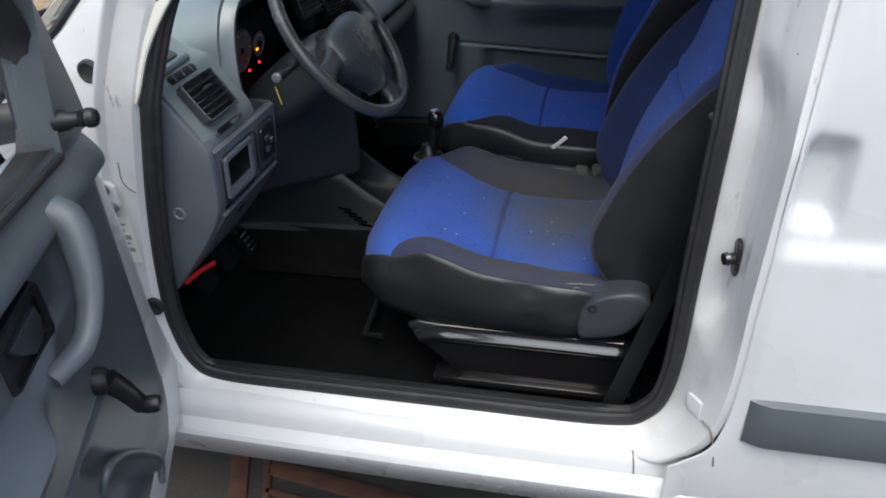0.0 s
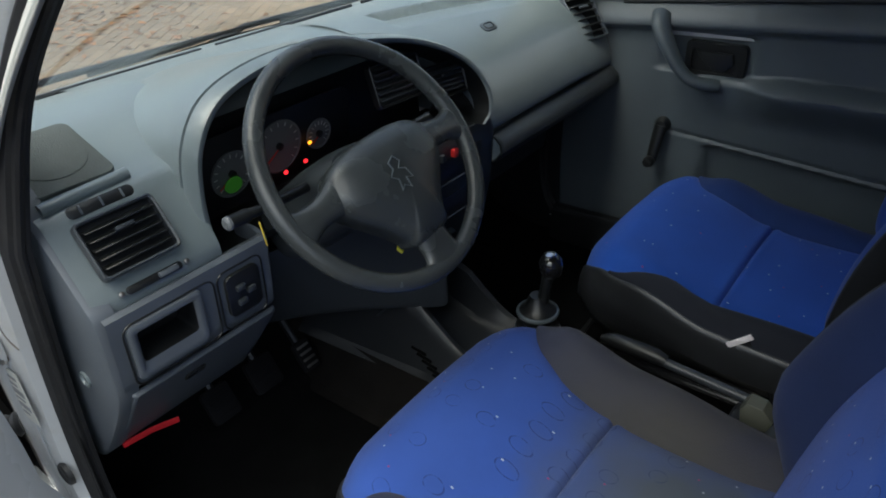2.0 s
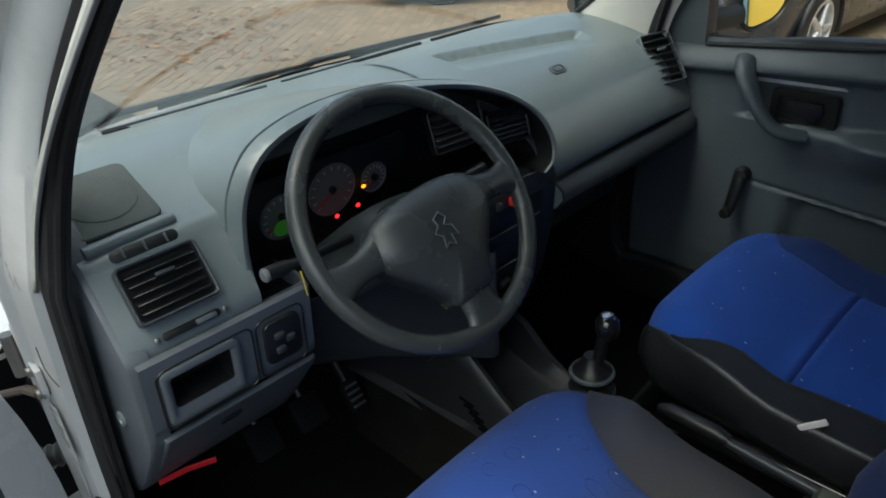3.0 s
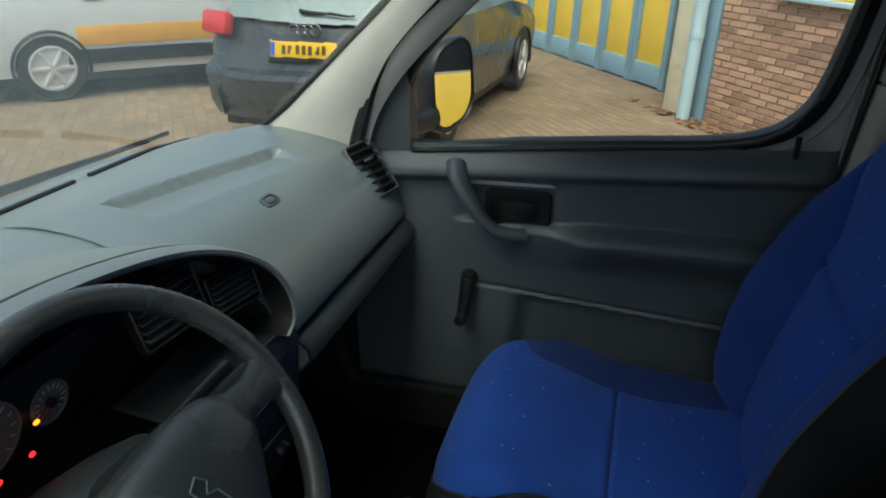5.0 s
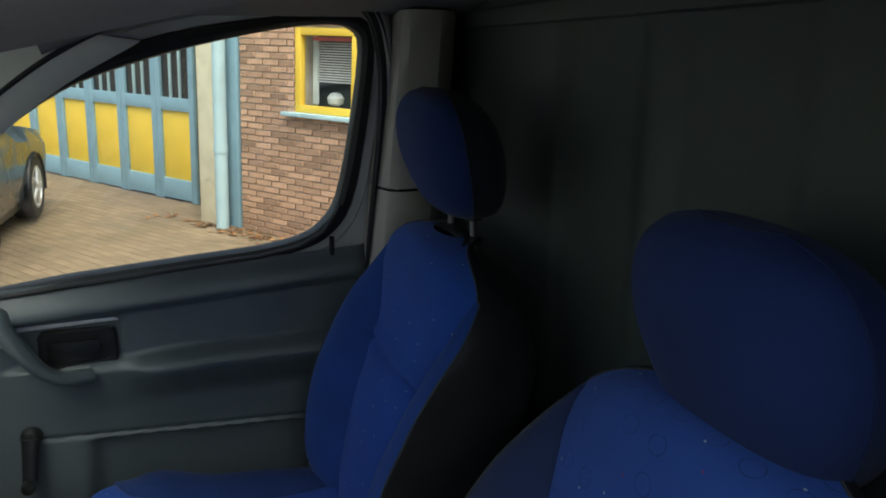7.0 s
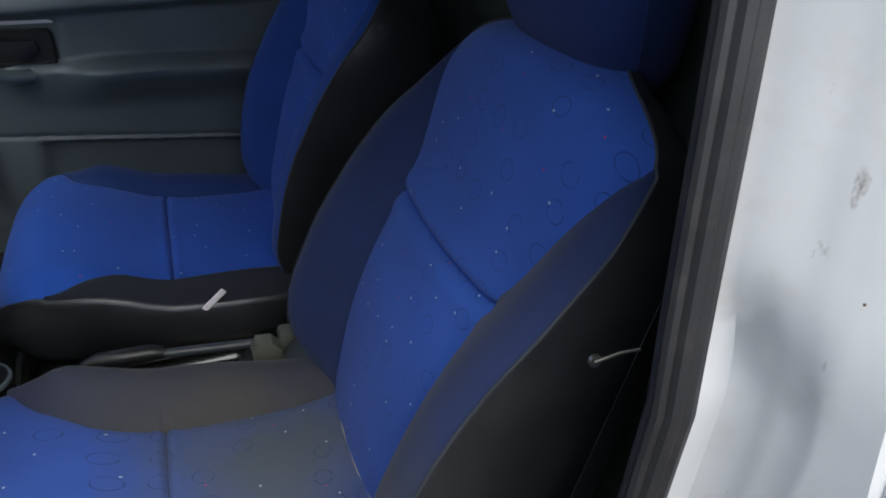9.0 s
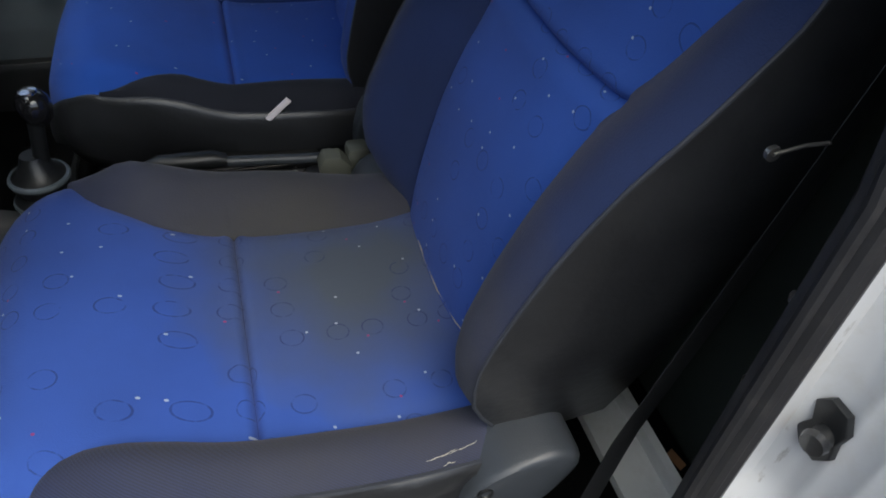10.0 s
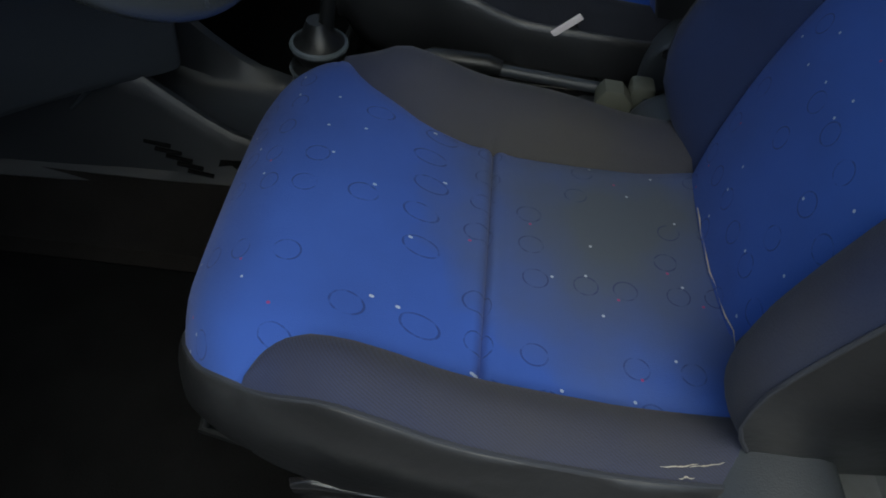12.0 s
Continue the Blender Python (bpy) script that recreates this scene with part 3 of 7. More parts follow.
# kick panels and sill linings
for side in (-1, 1):
    bm = bmesh.new()
    grid(bm, [[(x, side * (0.742 - d), z) for x, d in ((-0.98, 0.02), (-0.85, 0.012), (-0.70, 0.008), (-0.63 + 0.10 * max(0, z - 0.8), 0.004), (-0.592 + 0.12 * max(0, z - 0.8), 0.0))] for z in (0.44, 0.55, 0.65, 0.75, 0.85, 0.95, 1.05)])
    thicken(part("kick_panel", bm, BLACK, van, "black footwell side lining"), 0.004)
    bm = bmesh.new()
    grid(bm, [[(x, side * y, z) for y, z in ((0.742, 0.600), (0.722, 0.598), (0.712, 0.58), (0.700, 0.47))] for x in (-0.60, -0.55, -0.2, 0.2, 0.38, 0.44)])
    thicken(part("sill_lining", bm, BLACK, van), 0.004)
# windscreen
bm = bmesh.new()
low = [(-0.80, -0.705, 1.235), (-0.97, -0.55, 1.215), (-1.09, -0.28, 1.20), (-1.13, 0, 1.20), (-1.09, 0.28, 1.20), (-0.97, 0.55, 1.215), (-0.80, 0.705, 1.235)]
top = [(-0.20, -0.66, 1.745), (-0.27, -0.5, 1.765), (-0.32, -0.25, 1.775), (-0.34, 0, 1.78), (-0.32, 0.25, 1.775), (-0.27, 0.5, 1.765), (-0.20, 0.66, 1.745)]
low, top = spline(low, 3), spline(top, 3)
grid(bm, [[a.lerp(b, t) for a, b in zip(low, top)] for t in (0, 0.25, 0.5, 0.75, 1)])
ws = thicken(part("windscreen", bm, GLASS, van, "wet clear windscreen glass"), 0.005)
ws.visible_shadow = False
bm = bmesh.new()
tube(bm, [p + Vector((-0.012, 0, -0.010)) for p in low], 0.012, 8)
for side in (-1, 1):
    tube(bm, [Vector((x - 0.004, side * (y - 0.004), z + 0.004)) for x, y, z in EDGE], 0.009, 8)
part("windscreen_seal", bm, RUBBER, van)
bm = bmesh.new()
grid(bm, [[a.lerp(b, t) + Vector((0.010, 0, -0.004)) for a, b in zip(low, top)] for t in (0.0, 0.02, 0.045)])
part("windscreen_band", bm, RUBBER, van, "black printed band along the windscreen")
# scuttle with grille and wipers below the glass
bm = bmesh.new()
grid(bm, [[(p.x - d, p.y, p.z - h) for p in low] for d, h in ((0.004, 0.004), (0.06, 0.035), (0.11, 0.055), (0.14, 0.06))])
thicken(part("scuttle", bm, BLACK, van), 0.006)
for y0, y1 in ((-0.50, 0.12), (0.02, 0.62)):
    bm = bmesh.new()
    p0 = Vector((-1.16, y0, 1.195))
    p1 = Vector((-1.075 + 0.12 * abs(y1) ** 2, y1, 1.235))
    tube(bm, [p0, p0.lerp(p1, 0.15) + Vector((0, 0, 0.02)), p0.lerp(p1, 0.6) + Vector((0, 0, 0.012)), p1], [0.012, 0.008, 0.006, 0.004], 8)
    tube(bm, [p0.lerp(p1, 0.3) + Vector((0.01, 0, 0.01)), p1 + Vector((0.01, 0.06, 0.006))], 0.006, 6, flat=0.5)
    part("wiper", bm, BLACK, van)

# rubber seal round the driver's doorway
for side, seal_label in ((-1, "black ribbed rubber seal round the open doorway"), (1, "black rubber seal behind the closed passenger's door")):
    seal = thing("door_seal", seal_label, "door seal", (0, side * 0.745, 0.56))
    for nm, off, dy, r in (("bulb", (-0.006, -0.007, -0.006, -0.006), -0.004, 0.010), ("rib", (-0.016, -0.0145, -0.017, -0.015), -0.0035, 0.0085), ("lip", (-0.026, -0.024, -0.030, -0.024), -0.008, 0.006)):
        bm = bmesh.new()
        tube(bm, ring(side, [v + (0.0 if side < 0 else 0.034) for v in off], (dy,) * 4), r, 8, closed=True)
        part(nm, bm, RUBBER, seal)
    bm = bmesh.new()
    grid(bm, [ring(side, [v + (0.0 if side < 0 else 0.034) for v in o_], (d_,) * 4) for o_, d_ in (((0.0, -0.004, -0.004, 0.0), -0.006), ((-0.024, -0.022, -0.028, -0.022), -0.010), ((-0.028, -0.025, -0.033, -0.025), -0.016), ((-0.027, -0.024, -0.032, -0.024), -0.022))], closed=True)
    part("inner_trim", bm, RUBBER, seal)


# ---- seats ----
def seat(name, label, yc, sg, dx, dz, lean, blue, blueback, grey, worn):
    """A front seat; yc: its middle line, sg: 1 when its door side is at -y; lean: how much more upright its back is."""
    st = thing(name, label, "car seat", (0, yc, 0.46))

    def P(x, q, z):
        return Vector((x + dx, yc + q * sg, z + dz))

    def squat(v):
        """The backrest's upper half is a little lower than drawn."""
        z = v.z - dz
        return v if z < 1.113 else Vector((v.x, v.y, 1.113 + (z - 1.113) * 0.86 + dz))

    zc0 = curve_of([(-0.275, 0.715), (-0.270, 0.752), (-0.255, 0.790), (-0.225, 0.822), (-0.18, 0.840), (-0.12, 0.838), (-0.05, 0.818), (0.0, 0.798), (0.04, 0.788), (0.12, 0.780), (0.22, 0.777), (0.31, 0.785)])
    zc = lambda x: zc0(x) - 0.008 * math.exp(-((x - 0.036) / 0.0026) ** 2) + 0.003 * math.exp(-((abs(x - 0.036) - 0.011) / 0.007) ** 2)
    wc = curve_of([(-0.275, 0.100), (-0.270, 0.135), (-0.260, 0.165), (-0.245, 0.193), (-0.215, 0.226), (-0.18, 0.243), (-0.13, 0.255), (0.0, 0.263), (0.15, 0.266), (0.31, 0.26)])
    bc = curve_of([(-0.173, 1.0), (-0.165, 0.90), (-0.152, 0.79), (-0.138, 0.71), (-0.11, 0.645), (-0.04, 0.622), (0.05, 0.615), (0.20, 0.625), (0.31, 0.66)])
    hb = curve_of([(-0.30, 0.0), (-0.22, 0.004), (-0.15, 0.018), (-0.05, 0.034), (0.08, 0.036), (0.2, 0.024), (0.31, 0.012)])
    xs = [-0.275, -0.2735, -0.270, -0.265, -0.258, -0.249, -0.238, -0.226, -0.215, -0.205, -0.198, -0.19, -0.18, -0.173, -0.169, -0.165, -0.160, -0.155, -0.148, -0.140, -0.13, -0.12, -0.10, -0.08, -0.06, -0.04, -0.02, -0.005, 0.008, 0.018, 0.024,
          0.029, 0.033, 0.036, 0.039, 0.043, 0.048, 0.054, 0.064, 0.08, 0.10, 0.12, 0.14, 0.16, 0.18, 0.20, 0.22, 0.24, 0.26, 0.285, 0.31]

    def border(x, s):
        """Where the blue panel ends: the bolster by the tunnel is the wider one."""
        ease = max(0.0, min(1.0, (x + 0.18) / 0.13))
        return max(0.3, 1 - (1 - bc(x)) * ((0.66 if worn else 1.15) if s < 0 else (1.30 * (0.55 + 0.45 * ease) if worn else (0.44 + 0.24 * max(0.0, min(1.0, (x - 0.03) / 0.16))) * ease)))

    def top(x, s):
        """The cushion's upper side at x and s from -1 to 1 across."""
        w, b = wc(x), border(x, s)
        a = abs(s)
        crown = 0.010 * (1 - min(1, a / b) ** 2)
        if a <= b:
            h = crown - 0.004 * max(0, (a / b - 0.93) / 0.07) if b < 0.999 else crown
            drop = 0.03 * max(0, (a - 0.75) / 0.25) ** 2 * max(0.0, min(1.0, (b - 0.80) / 0.2))
            return P(x, s * w, zc(x) + h - drop)
        u = (a - b) / (1 - b)
        ease = 0.03 * max(0, (b - 0.75) / 0.25) ** 2 * max(0.0, min(1.0, (b - 0.80) / 0.2)) * (1 - u)
        near = max(0.0, min(1.0, (x + 0.18) / 0.10, (0.31 - x) / 0.08)) if s < 0 and worn else 0.0
        return P(x, s * w * (1 + 0.053 * u * near), zc0(x) - ease - 0.004 + hb(x) * (1.65 if s > 0 and worn else 1.0) * min(1.0, (1 - b) / 0.24) * max(0.0, min(1.0, (x + 0.18) / 0.09)) * math.sin(math.pi * min(1, 0.08 + 0.78 * u)) - (0.028 - 0.034 * near) * u ** 3)

    cs = [i / 12 for i in range(-12, 13)]
    bm = bmesh.new()
    grid(bm, [[top(x, c * border(x, c)) for c in cs] for x in xs])
    part("cushion", bm, blue, st, "blue seat cloth with printed rings" + (", rubbed grey" if worn else ""), 60)
    for q in (-1, 1):
        bm = bmesh.new()
        grid(bm, [[top(x, q * (border(x, q) + (1 - border(x, q)) * i / 9)) for i in range(10)] for x in xs if x > -0.1735])
        # the passenger's tunnel-side bolster carries its shade in the cloth colour
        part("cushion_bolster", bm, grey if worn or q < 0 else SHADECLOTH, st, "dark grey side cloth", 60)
    rim = [top(x, -1) for x in reversed(xs)] + [top(-0.275, i / 8) for i in range(-7, 8)] + [top(x, 1) for x in xs]
    bm = bmesh.new()
    tube(bm, rim, 0.0032, 6)
    part("piping", bm, SEAM, st)
    bm = bmesh.new()
    mid = P(0, 0, 0.7)
    rows = []
    for n_, (out, z1, k) in enumerate(((0.0, None, 0), (0.004, None, 0.010), (0.008, None, 0.026), (0.010, None, 0.044), (0.012, None, 0.064), (0.004, 0.70, 1), (-0.012, 0.665, 1), (-0.05, 0.655, 1))):
        row = []
        for i, p in enumerate(rim):
            d = Vector((p.x - mid.x, (p.y - mid.y), 0)).normalized()
            z = max(p.z - k, 0.695 + dz) if z1 is None else z1 + dz
            slack = max(0.0, min(1.0, (p.x - 0.02) / 0.12)) if worn else 0.0
            wr = slack * (0.0045 * math.sin(26 * p.x * (1 + 0.9 * p.x) + 1.5 * n_) + 0.003 * math.sin(61 * p.x - 2.1 * n_)) if 0 < n_ < 6 else 0
            row.append(Vector((p.x + d.x * (out + wr), p.y + d.y * (out + wr), z)))
        rows.append(row)
    grid(bm, rows)
    thicken(part("cushion_skirt", bm, VINYL, st, "wrinkled black vinyl seat skirt", 60), 0.004, 1)
    # backrest
    xb0 = curve_of(([(0.76, 0.284), (0.82, 0.291), (0.88, 0.303), (0.95, 0.321)] if worn else [(0.76, 0.262), (0.82, 0.272), (0.88, 0.292), (0.95, 0.318)]) + [ (1.03, 0.352), (1.113, 0.398), (1.17, 0.425), (1.24, 0.445), (1.31, 0.459), (1.355, 0.470), (1.385, 0.488), (1.398, 0.515), (1.40, 0.54)])
    xb = lambda z: xb0(z) - lean * (z - 0.80) + 0.010 * math.exp(-((z - 1.113) / 0.006) ** 2) - 0.004 * math.exp(-((abs(z - 1.113) - 0.02) / 0.012) ** 2)
    wb = curve_of([(0.76, 0.235), (0.85, 0.252), (0.95, 0.262), (1.08, 0.264), (1.18, 0.264), (1.25, 0.255), (1.30, 0.236), (1.34, 0.208), (1.37, 0.172), (1.39, 0.122), (1.40, 0.075)])
    bb = curve_of([(0.76, 0.60), (0.90, 0.59), (1.05, 0.60), (1.12, 0.63), (1.19, 0.69), (1.25, 0.78), (1.30, 0.90), (1.335, 1.0)])
    fb = curve_of(([(0.76, -0.002), (0.80, 0.026), (0.85, 0.060), (0.91, 0.075)] if worn else [(0.76, 0.035), (0.85, 0.062)]) + [(0.97, 0.070), (1.08, 0.065), (1.18, 0.054), (1.26, 0.024), (1.33, 0.004), (1.40, 0.0)])
    zs = [0.76, 0.79, 0.82, 0.85, 0.88, 0.91, 0.94, 0.97, 1.0, 1.03, 1.06, 1.08, 1.092, 1.10, 1.106, 1.110, 1.113, 1.116, 1.120, 1.126, 1.134, 1.145, 1.16, 1.18, 1.20, 1.22, 1.24, 1.255, 1.27, 1.285, 1.30, 1.308, 1.316, 1.325, 1.335, 1.345, 1.355, 1.365, 1.375, 1.383, 1.390, 1.395, 1.40]

    rim_back = curve_of([(1.15, 0.0), (1.22, 0.012), (1.30, 0.032), (1.36, 0.040), (1.40, 0.040)])

    def seam(z, s):
        """Where the blue of the backrest ends: the bolster by the door is the wider one."""
        return 1 - (1 - bb(z)) * (1.24 if s < 0 else 1.0)

    def face(z, s):
        w, b, a = wb(z), seam(z, s), abs(s)
        if (s < 0) == worn:
            w *= 1 + 0.10 * math.exp(-((z - 1.355) / 0.035) ** 2) - (0.03 * math.exp(-((z - 1.02) / 0.12) ** 4) if worn else 0.0)
        if a <= b:
            edge = max(0, (a / b - 0.93) / 0.07) if b < 0.999 else 0
            return squat(P(xb(z) - 0.012 * (1 - (a / b) ** 2) + 0.004 * edge + rim_back(z) * a ** 4, s * w, z))
        u = (a - b) / (1 - b)
        return squat(P(xb0(z) - lean * (z - 0.8) + 0.004 - (fb(z) + 0.004) * math.sin(math.pi * 0.5 * min(1, 1.25 * u)) + 0.010 * u ** 4 + rim_back(z) * a ** 4, s * w, z))

    bm = bmesh.new()
    grid(bm, [[face(z, c * seam(z, c)) for c in cs] for z in zs])
    part("backrest", bm, blueback, st, "blue backrest cloth with printed rings", 60)
    for q in (-1, 1):
        bm = bmesh.new()
        grid(bm, [[face(z, q * (seam(z, q) + (1 - seam(z, q)) * i / 9)) for i in range(10)] for z in zs if z < 1.337])
        part("backrest_bolster", bm, SIDECLOTH if worn else SIDECLEAN, st, "dark grey side cloth", 60)
        bm = bmesh.new()
        tube(bm, [face(z, q) for z in zs], 0.0022, 6)
        part("piping", bm, SEAM, st)
    rear = curve_of([(0.76, 0.185), (0.85, 0.195), (0.95, 0.195), (1.1, 0.182), (1.25, 0.15), (1.34, 0.11), (1.38, 0.075), (1.40, 0.03)])
    bm = bmesh.new()
    rows = []
    for z in zs:
        l, r = face(z, -1), face(z, 1)
        depth, xr = rear(z), xb0(z) - lean * (z - 0.8) + rear(z)
        w = wb(z)
        row = [l, P(l.x - dx + depth * 0.25, -w - 0.004, z), P(xr - depth * 0.25, -w + 0.002, z), P(xr - 0.02, -w + 0.02, z), P(xr, -w + 0.05, z), P(xr + 0.004, 0, z),
               P(xr, w - 0.05, z), P(xr - 0.02, w - 0.02, z), P(xr - depth * 0.25, w - 0.002, z), P(r.x - dx + depth * 0.25, w + 0.004, z), r]
        rows.append([row[0]] + [squat(v) for v in row[1:-1]] + [row[-1]])
    grid(bm, rows)
    zt = squat(P(0, 0, 1.40)).z
    bm.faces.new([v for v in bm.verts if abs(v.co.z - zt) < 1e-4][:11])
    part("back_cover", bm, VINYL, st, "black vinyl back and sides", 60)
    # headrest on two rods
    hx = 0.495 if worn else 0.419
    dz += -0.058 if worn else 0.004
    bm = bmesh.new()
    hz = [(1.362, 0.030, 0.055), (1.371, 0.046, 0.082), (1.392, 0.060, 0.105), (1.43, 0.070, 0.126), (1.48, 0.075, 0.142), (1.53, 0.071, 0.144), (1.57, 0.059, 0.128), (1.597, 0.041, 0.096), (1.610, 0.02, 0.052)]
    if not worn:
        hz = [(1.61 - (1.61 - z) * 0.90, d, w) for z, d, w in hz]
    rows = []
    for z, d, w in hz:
        xm = hx + 0.02 + (1.612 - z) * 0.25
        rows.append([P(xm + d * math.copysign(abs(math.cos(a)) ** 0.75, math.cos(a)), w * math.copysign(abs(math.sin(a)) ** 0.75, math.sin(a)), z) for a in (2 * math.pi * j / 36 for j in range(36))])
    rows = [list(r) for r in zip(*[spline(c, 3) for c in zip(*rows)])]
    grid(bm, [r[10:27] for r in rows])
    head = part("headrest", bm, HEADREST, st, "padded headrest in dark blue cloth", 60)
    # sides and back: the same cloth, with the unlit look put into its colour
    bm = bmesh.new()
    rear_rows = [r[26:] + r[:11] for r in rows]
    grid(bm, rear_rows)
    for r in (rows[0], rows[-1]):
        bm.faces.new([bm.verts.new(p) for p in r])
    part("headrest_back", bm, HEADBACK if worn else SHADECLOTH, head, "back and sides of the headrest, cloth darkened as unlit", 60)
    bm = bmesh.new()
    tube(bm, [r[10] for r in rows] + [r[26] for r in reversed(rows)], 0.0016, 6)
    part("seam", bm, HEADBACK if worn else SHADECLOTH, head)
    for q in (-0.055, 0.055):
        bm = bmesh.new()
        tube(bm, [P(hx + 0.075, q, 1.30), P(hx + 0.07, q, 1.43)], 0.006, 10)
        rod = part("headrest_rod", bm, METAL, st)
        bm = bmesh.new()
        bowl(bm, [(0.016, 0), (0.016, 0.008), (0.010, 0.014)], frame_of(P(hx + 0.073, q, 1.385), (1, 0, 0), (0, 1, 0)), 14)
        part("rod_collar", bm, BLACK, rod)
    dz -= -0.058 if worn else 0.004
    # recliner cover on each side, with its screw hole
    for q in (-1, 1):
        bm = bmesh.new()
        out = spline([(0.226, 0.69, 0), (0.226, 0.738, 0), (0.245, 0.772, 0), (0.285, 0.795, 0), (0.335, 0.802, 0), (0.362, 0.780, 0), (0.352, 0.745, 0), (0.318, 0.70, 0), (0.25, 0.682, 0)], 5, closed=True)
        rows = []
        for d, sh in ((0.235, 1.0), (0.283, 1.0), (0.291, 0.985), (0.296, 0.95), (0.299, 0.86), (0.300, 0.6), (0.300, 0.2)):
            rows.append([P(0.27 + (p.x - 0.27) * sh, q * d, 0.76 + (p.y - 0.76) * sh) for p in out])
        grid(bm, rows, closed=True, cap=True)
        cover = part("recliner_cover", bm, COVER, st, "dark grey plastic recliner cover")
        bm = bmesh.new()
        bowl(bm, [(0.009, -0.002), (0.009, 0.002), (0.006, 0.002), (0.005, -0.001)], frame_of(P(0.252, q * 0.300, 0.762), (1, 0, 0), (0, 0, -q * sg)), 14)
        part("screw", bm, BLACK, cover)
    # lacquered frame, slides and feet
    for q in (-1, 1):
        bm = bmesh.new()
        prof = [(0.255, 0.664), (0.263, 0.661), (0.267, 0.657), (0.267, 0.651), (0.269, 0.645), (0.275, 0.639), (0.279, 0.633), (0.278, 0.626), (0.272, 0.620), (0.269, 0.607), (0.266, 0.570), (0.262, 0.530), (0.256, 0.500)]
        grid(bm, [[P(x + sh * (0.655 - z), q * w, z + k) for w, z in prof] for x, k, sh in ((-0.135, -0.012, 0.9), (-0.11, 0, 0.8), (-0.06, 0, 0.5), (0.02, 0, 0.2), (0.1, 0, 0), (0.32, -0.002, 0), (0.335, -0.01, 0))])
        thicken(part("frame_side", bm, SHINY, st, "glossy black lacquered frame"), 0.004)
        bm = bmesh.new()
        box(bm, P(0.13, q * 0.250, 0.508), (0.44, 0.050, 0.018), 0.004)
        box(bm, P(0.13, q * 0.235, 0.526), (0.38, 0.028, 0.022), 0.004)
        slide = part("slide_rail", bm, SHINY, st)
        for x in (-0.05, 0.30):
            bm = bmesh.new()
            box(bm, P(x, q * 0.235, 0.487), (0.06, 0.06, 0.05), 0.006)
            part("foot", bm, BLACK, slide)
    bm = bmesh.new()
    grid(bm, [[P(x, w, z) for w in (-0.25, -0.15, 0, 0.15, 0.25)] for x, z in ((-0.125, 0.65), (-0.122, 0.63), (-0.075, 0.56), (-0.05, 0.54))])
    thicken(part("frame_front", bm, SHINY, st), 0.004)
    bm = bmesh.new()
    tube(bm, [P(-0.24, -0.16, 0.52), P(-0.29, -0.15, 0.515), P(-0.30, 0, 0.515), P(-0.29, 0.15, 0.515), P(-0.24, 0.16, 0.52)], 0.007, 8)
    part("slide_lever", bm, BLACK, st)
    if worn:
        # torn edge with foam at the rear of the skirt
        rnd = random.Random(3)
        for x0, x1, s0, s1 in ((0.196, 0.230, 0.965, 0.950), (0.222, 0.256, 0.955, 0.940), (0.212, 0.226, 0.985, 0.980)):
            bm = bmesh.new()
            strand = spline([top(x0 + (x1 - x0) * i / 6, -(s0 + (s1 - s0) * i / 6 + rnd.uniform(-0.003, 0.003))) + Vector((0, 0, 0.0004)) for i in range(7)], 3)
            tube(bm, strand, [0.0002 + 0.0007 * rnd.random() * math.sin(math.pi * (i + 0.5) / len(strand)) for i in range(len(strand))], 6)
            part("torn_foam", bm, FOAM, st, "torn seam with pale foam showing")
        bm = bmesh.new()
        tube(bm, [face(0.797 + 0.0015 * math.sin(i * 2.3), 0.25 - 0.08 * i) + Vector((-0.0015, 0, 0)) for i in range(11)], [max(0.0001, 0.0004 + 0.0006 * math.sin(i * 1.7)) for i in range(11)], 6)
        part("foam_edge", bm, FOAM, st, "pale foam edge in the gap below the backrest")
    return st


HEADREST = fabric("headrest_cloth", (0.012, 0.030, 0.125), (0.05, 0.05, 0.08))
# headrest cloth again, darkened for the sides turned from the light
HEADBACK = fabric("headrest_shaded_cloth", (0.010, 0.024, 0.098), (0.05, 0.05, 0.08))
FOAM = mat("foam", (0.33, 0.31, 0.26), rough=0.9, var=0.3, vscale=40, bump=0.6, bscale=200)
seat("seat_assembly", "blue and dark grey cloth driver's seat, rubbed and torn", -0.335, 1, 0.0, 0.0, 0.0, BLUE, BLUEBACK, GREY, True)
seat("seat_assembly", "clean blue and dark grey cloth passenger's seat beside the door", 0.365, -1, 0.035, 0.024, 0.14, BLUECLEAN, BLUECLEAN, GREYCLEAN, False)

# ---- dashboard ----
dash = thing("dashboard", "grey plastic dashboard with instrument hood, vents and shelf", "dashboard", (-0.8, 0, 0.75))
A0 = -0.507
drv = [(-1.115, 1.205), (-1.02, 1.232), (-0.955, 1.246), (-0.93, 1.248), (-0.90, 1.256), (-0.80, 1.276), (-0.70, 1.272), (-0.64, 1.252), (-0.585, 1.228), (-0.555, 1.220), (-0.535, 1.210), (-0.505, 1.168), (-0.475, 1.124), (-0.466, 1.100), (-0.470, 1.082), (-0.482, 1.076)]
mid = [(-1.125, 1.200), (-1.03, 1.232), (-0.965, 1.248), (-0.94, 1.250), (-0.91, 1.256), (-0.82, 1.269), (-0.76, 1.270), (-0.70, 1.265), (-0.66, 1.256), (-0.64, 1.246), (-0.632, 1.23), (-0.63, 1.20), (-0.63, 1.15), (-0.63, 1.10), (-0.63, 1.05), (-0.63, 1.0)]
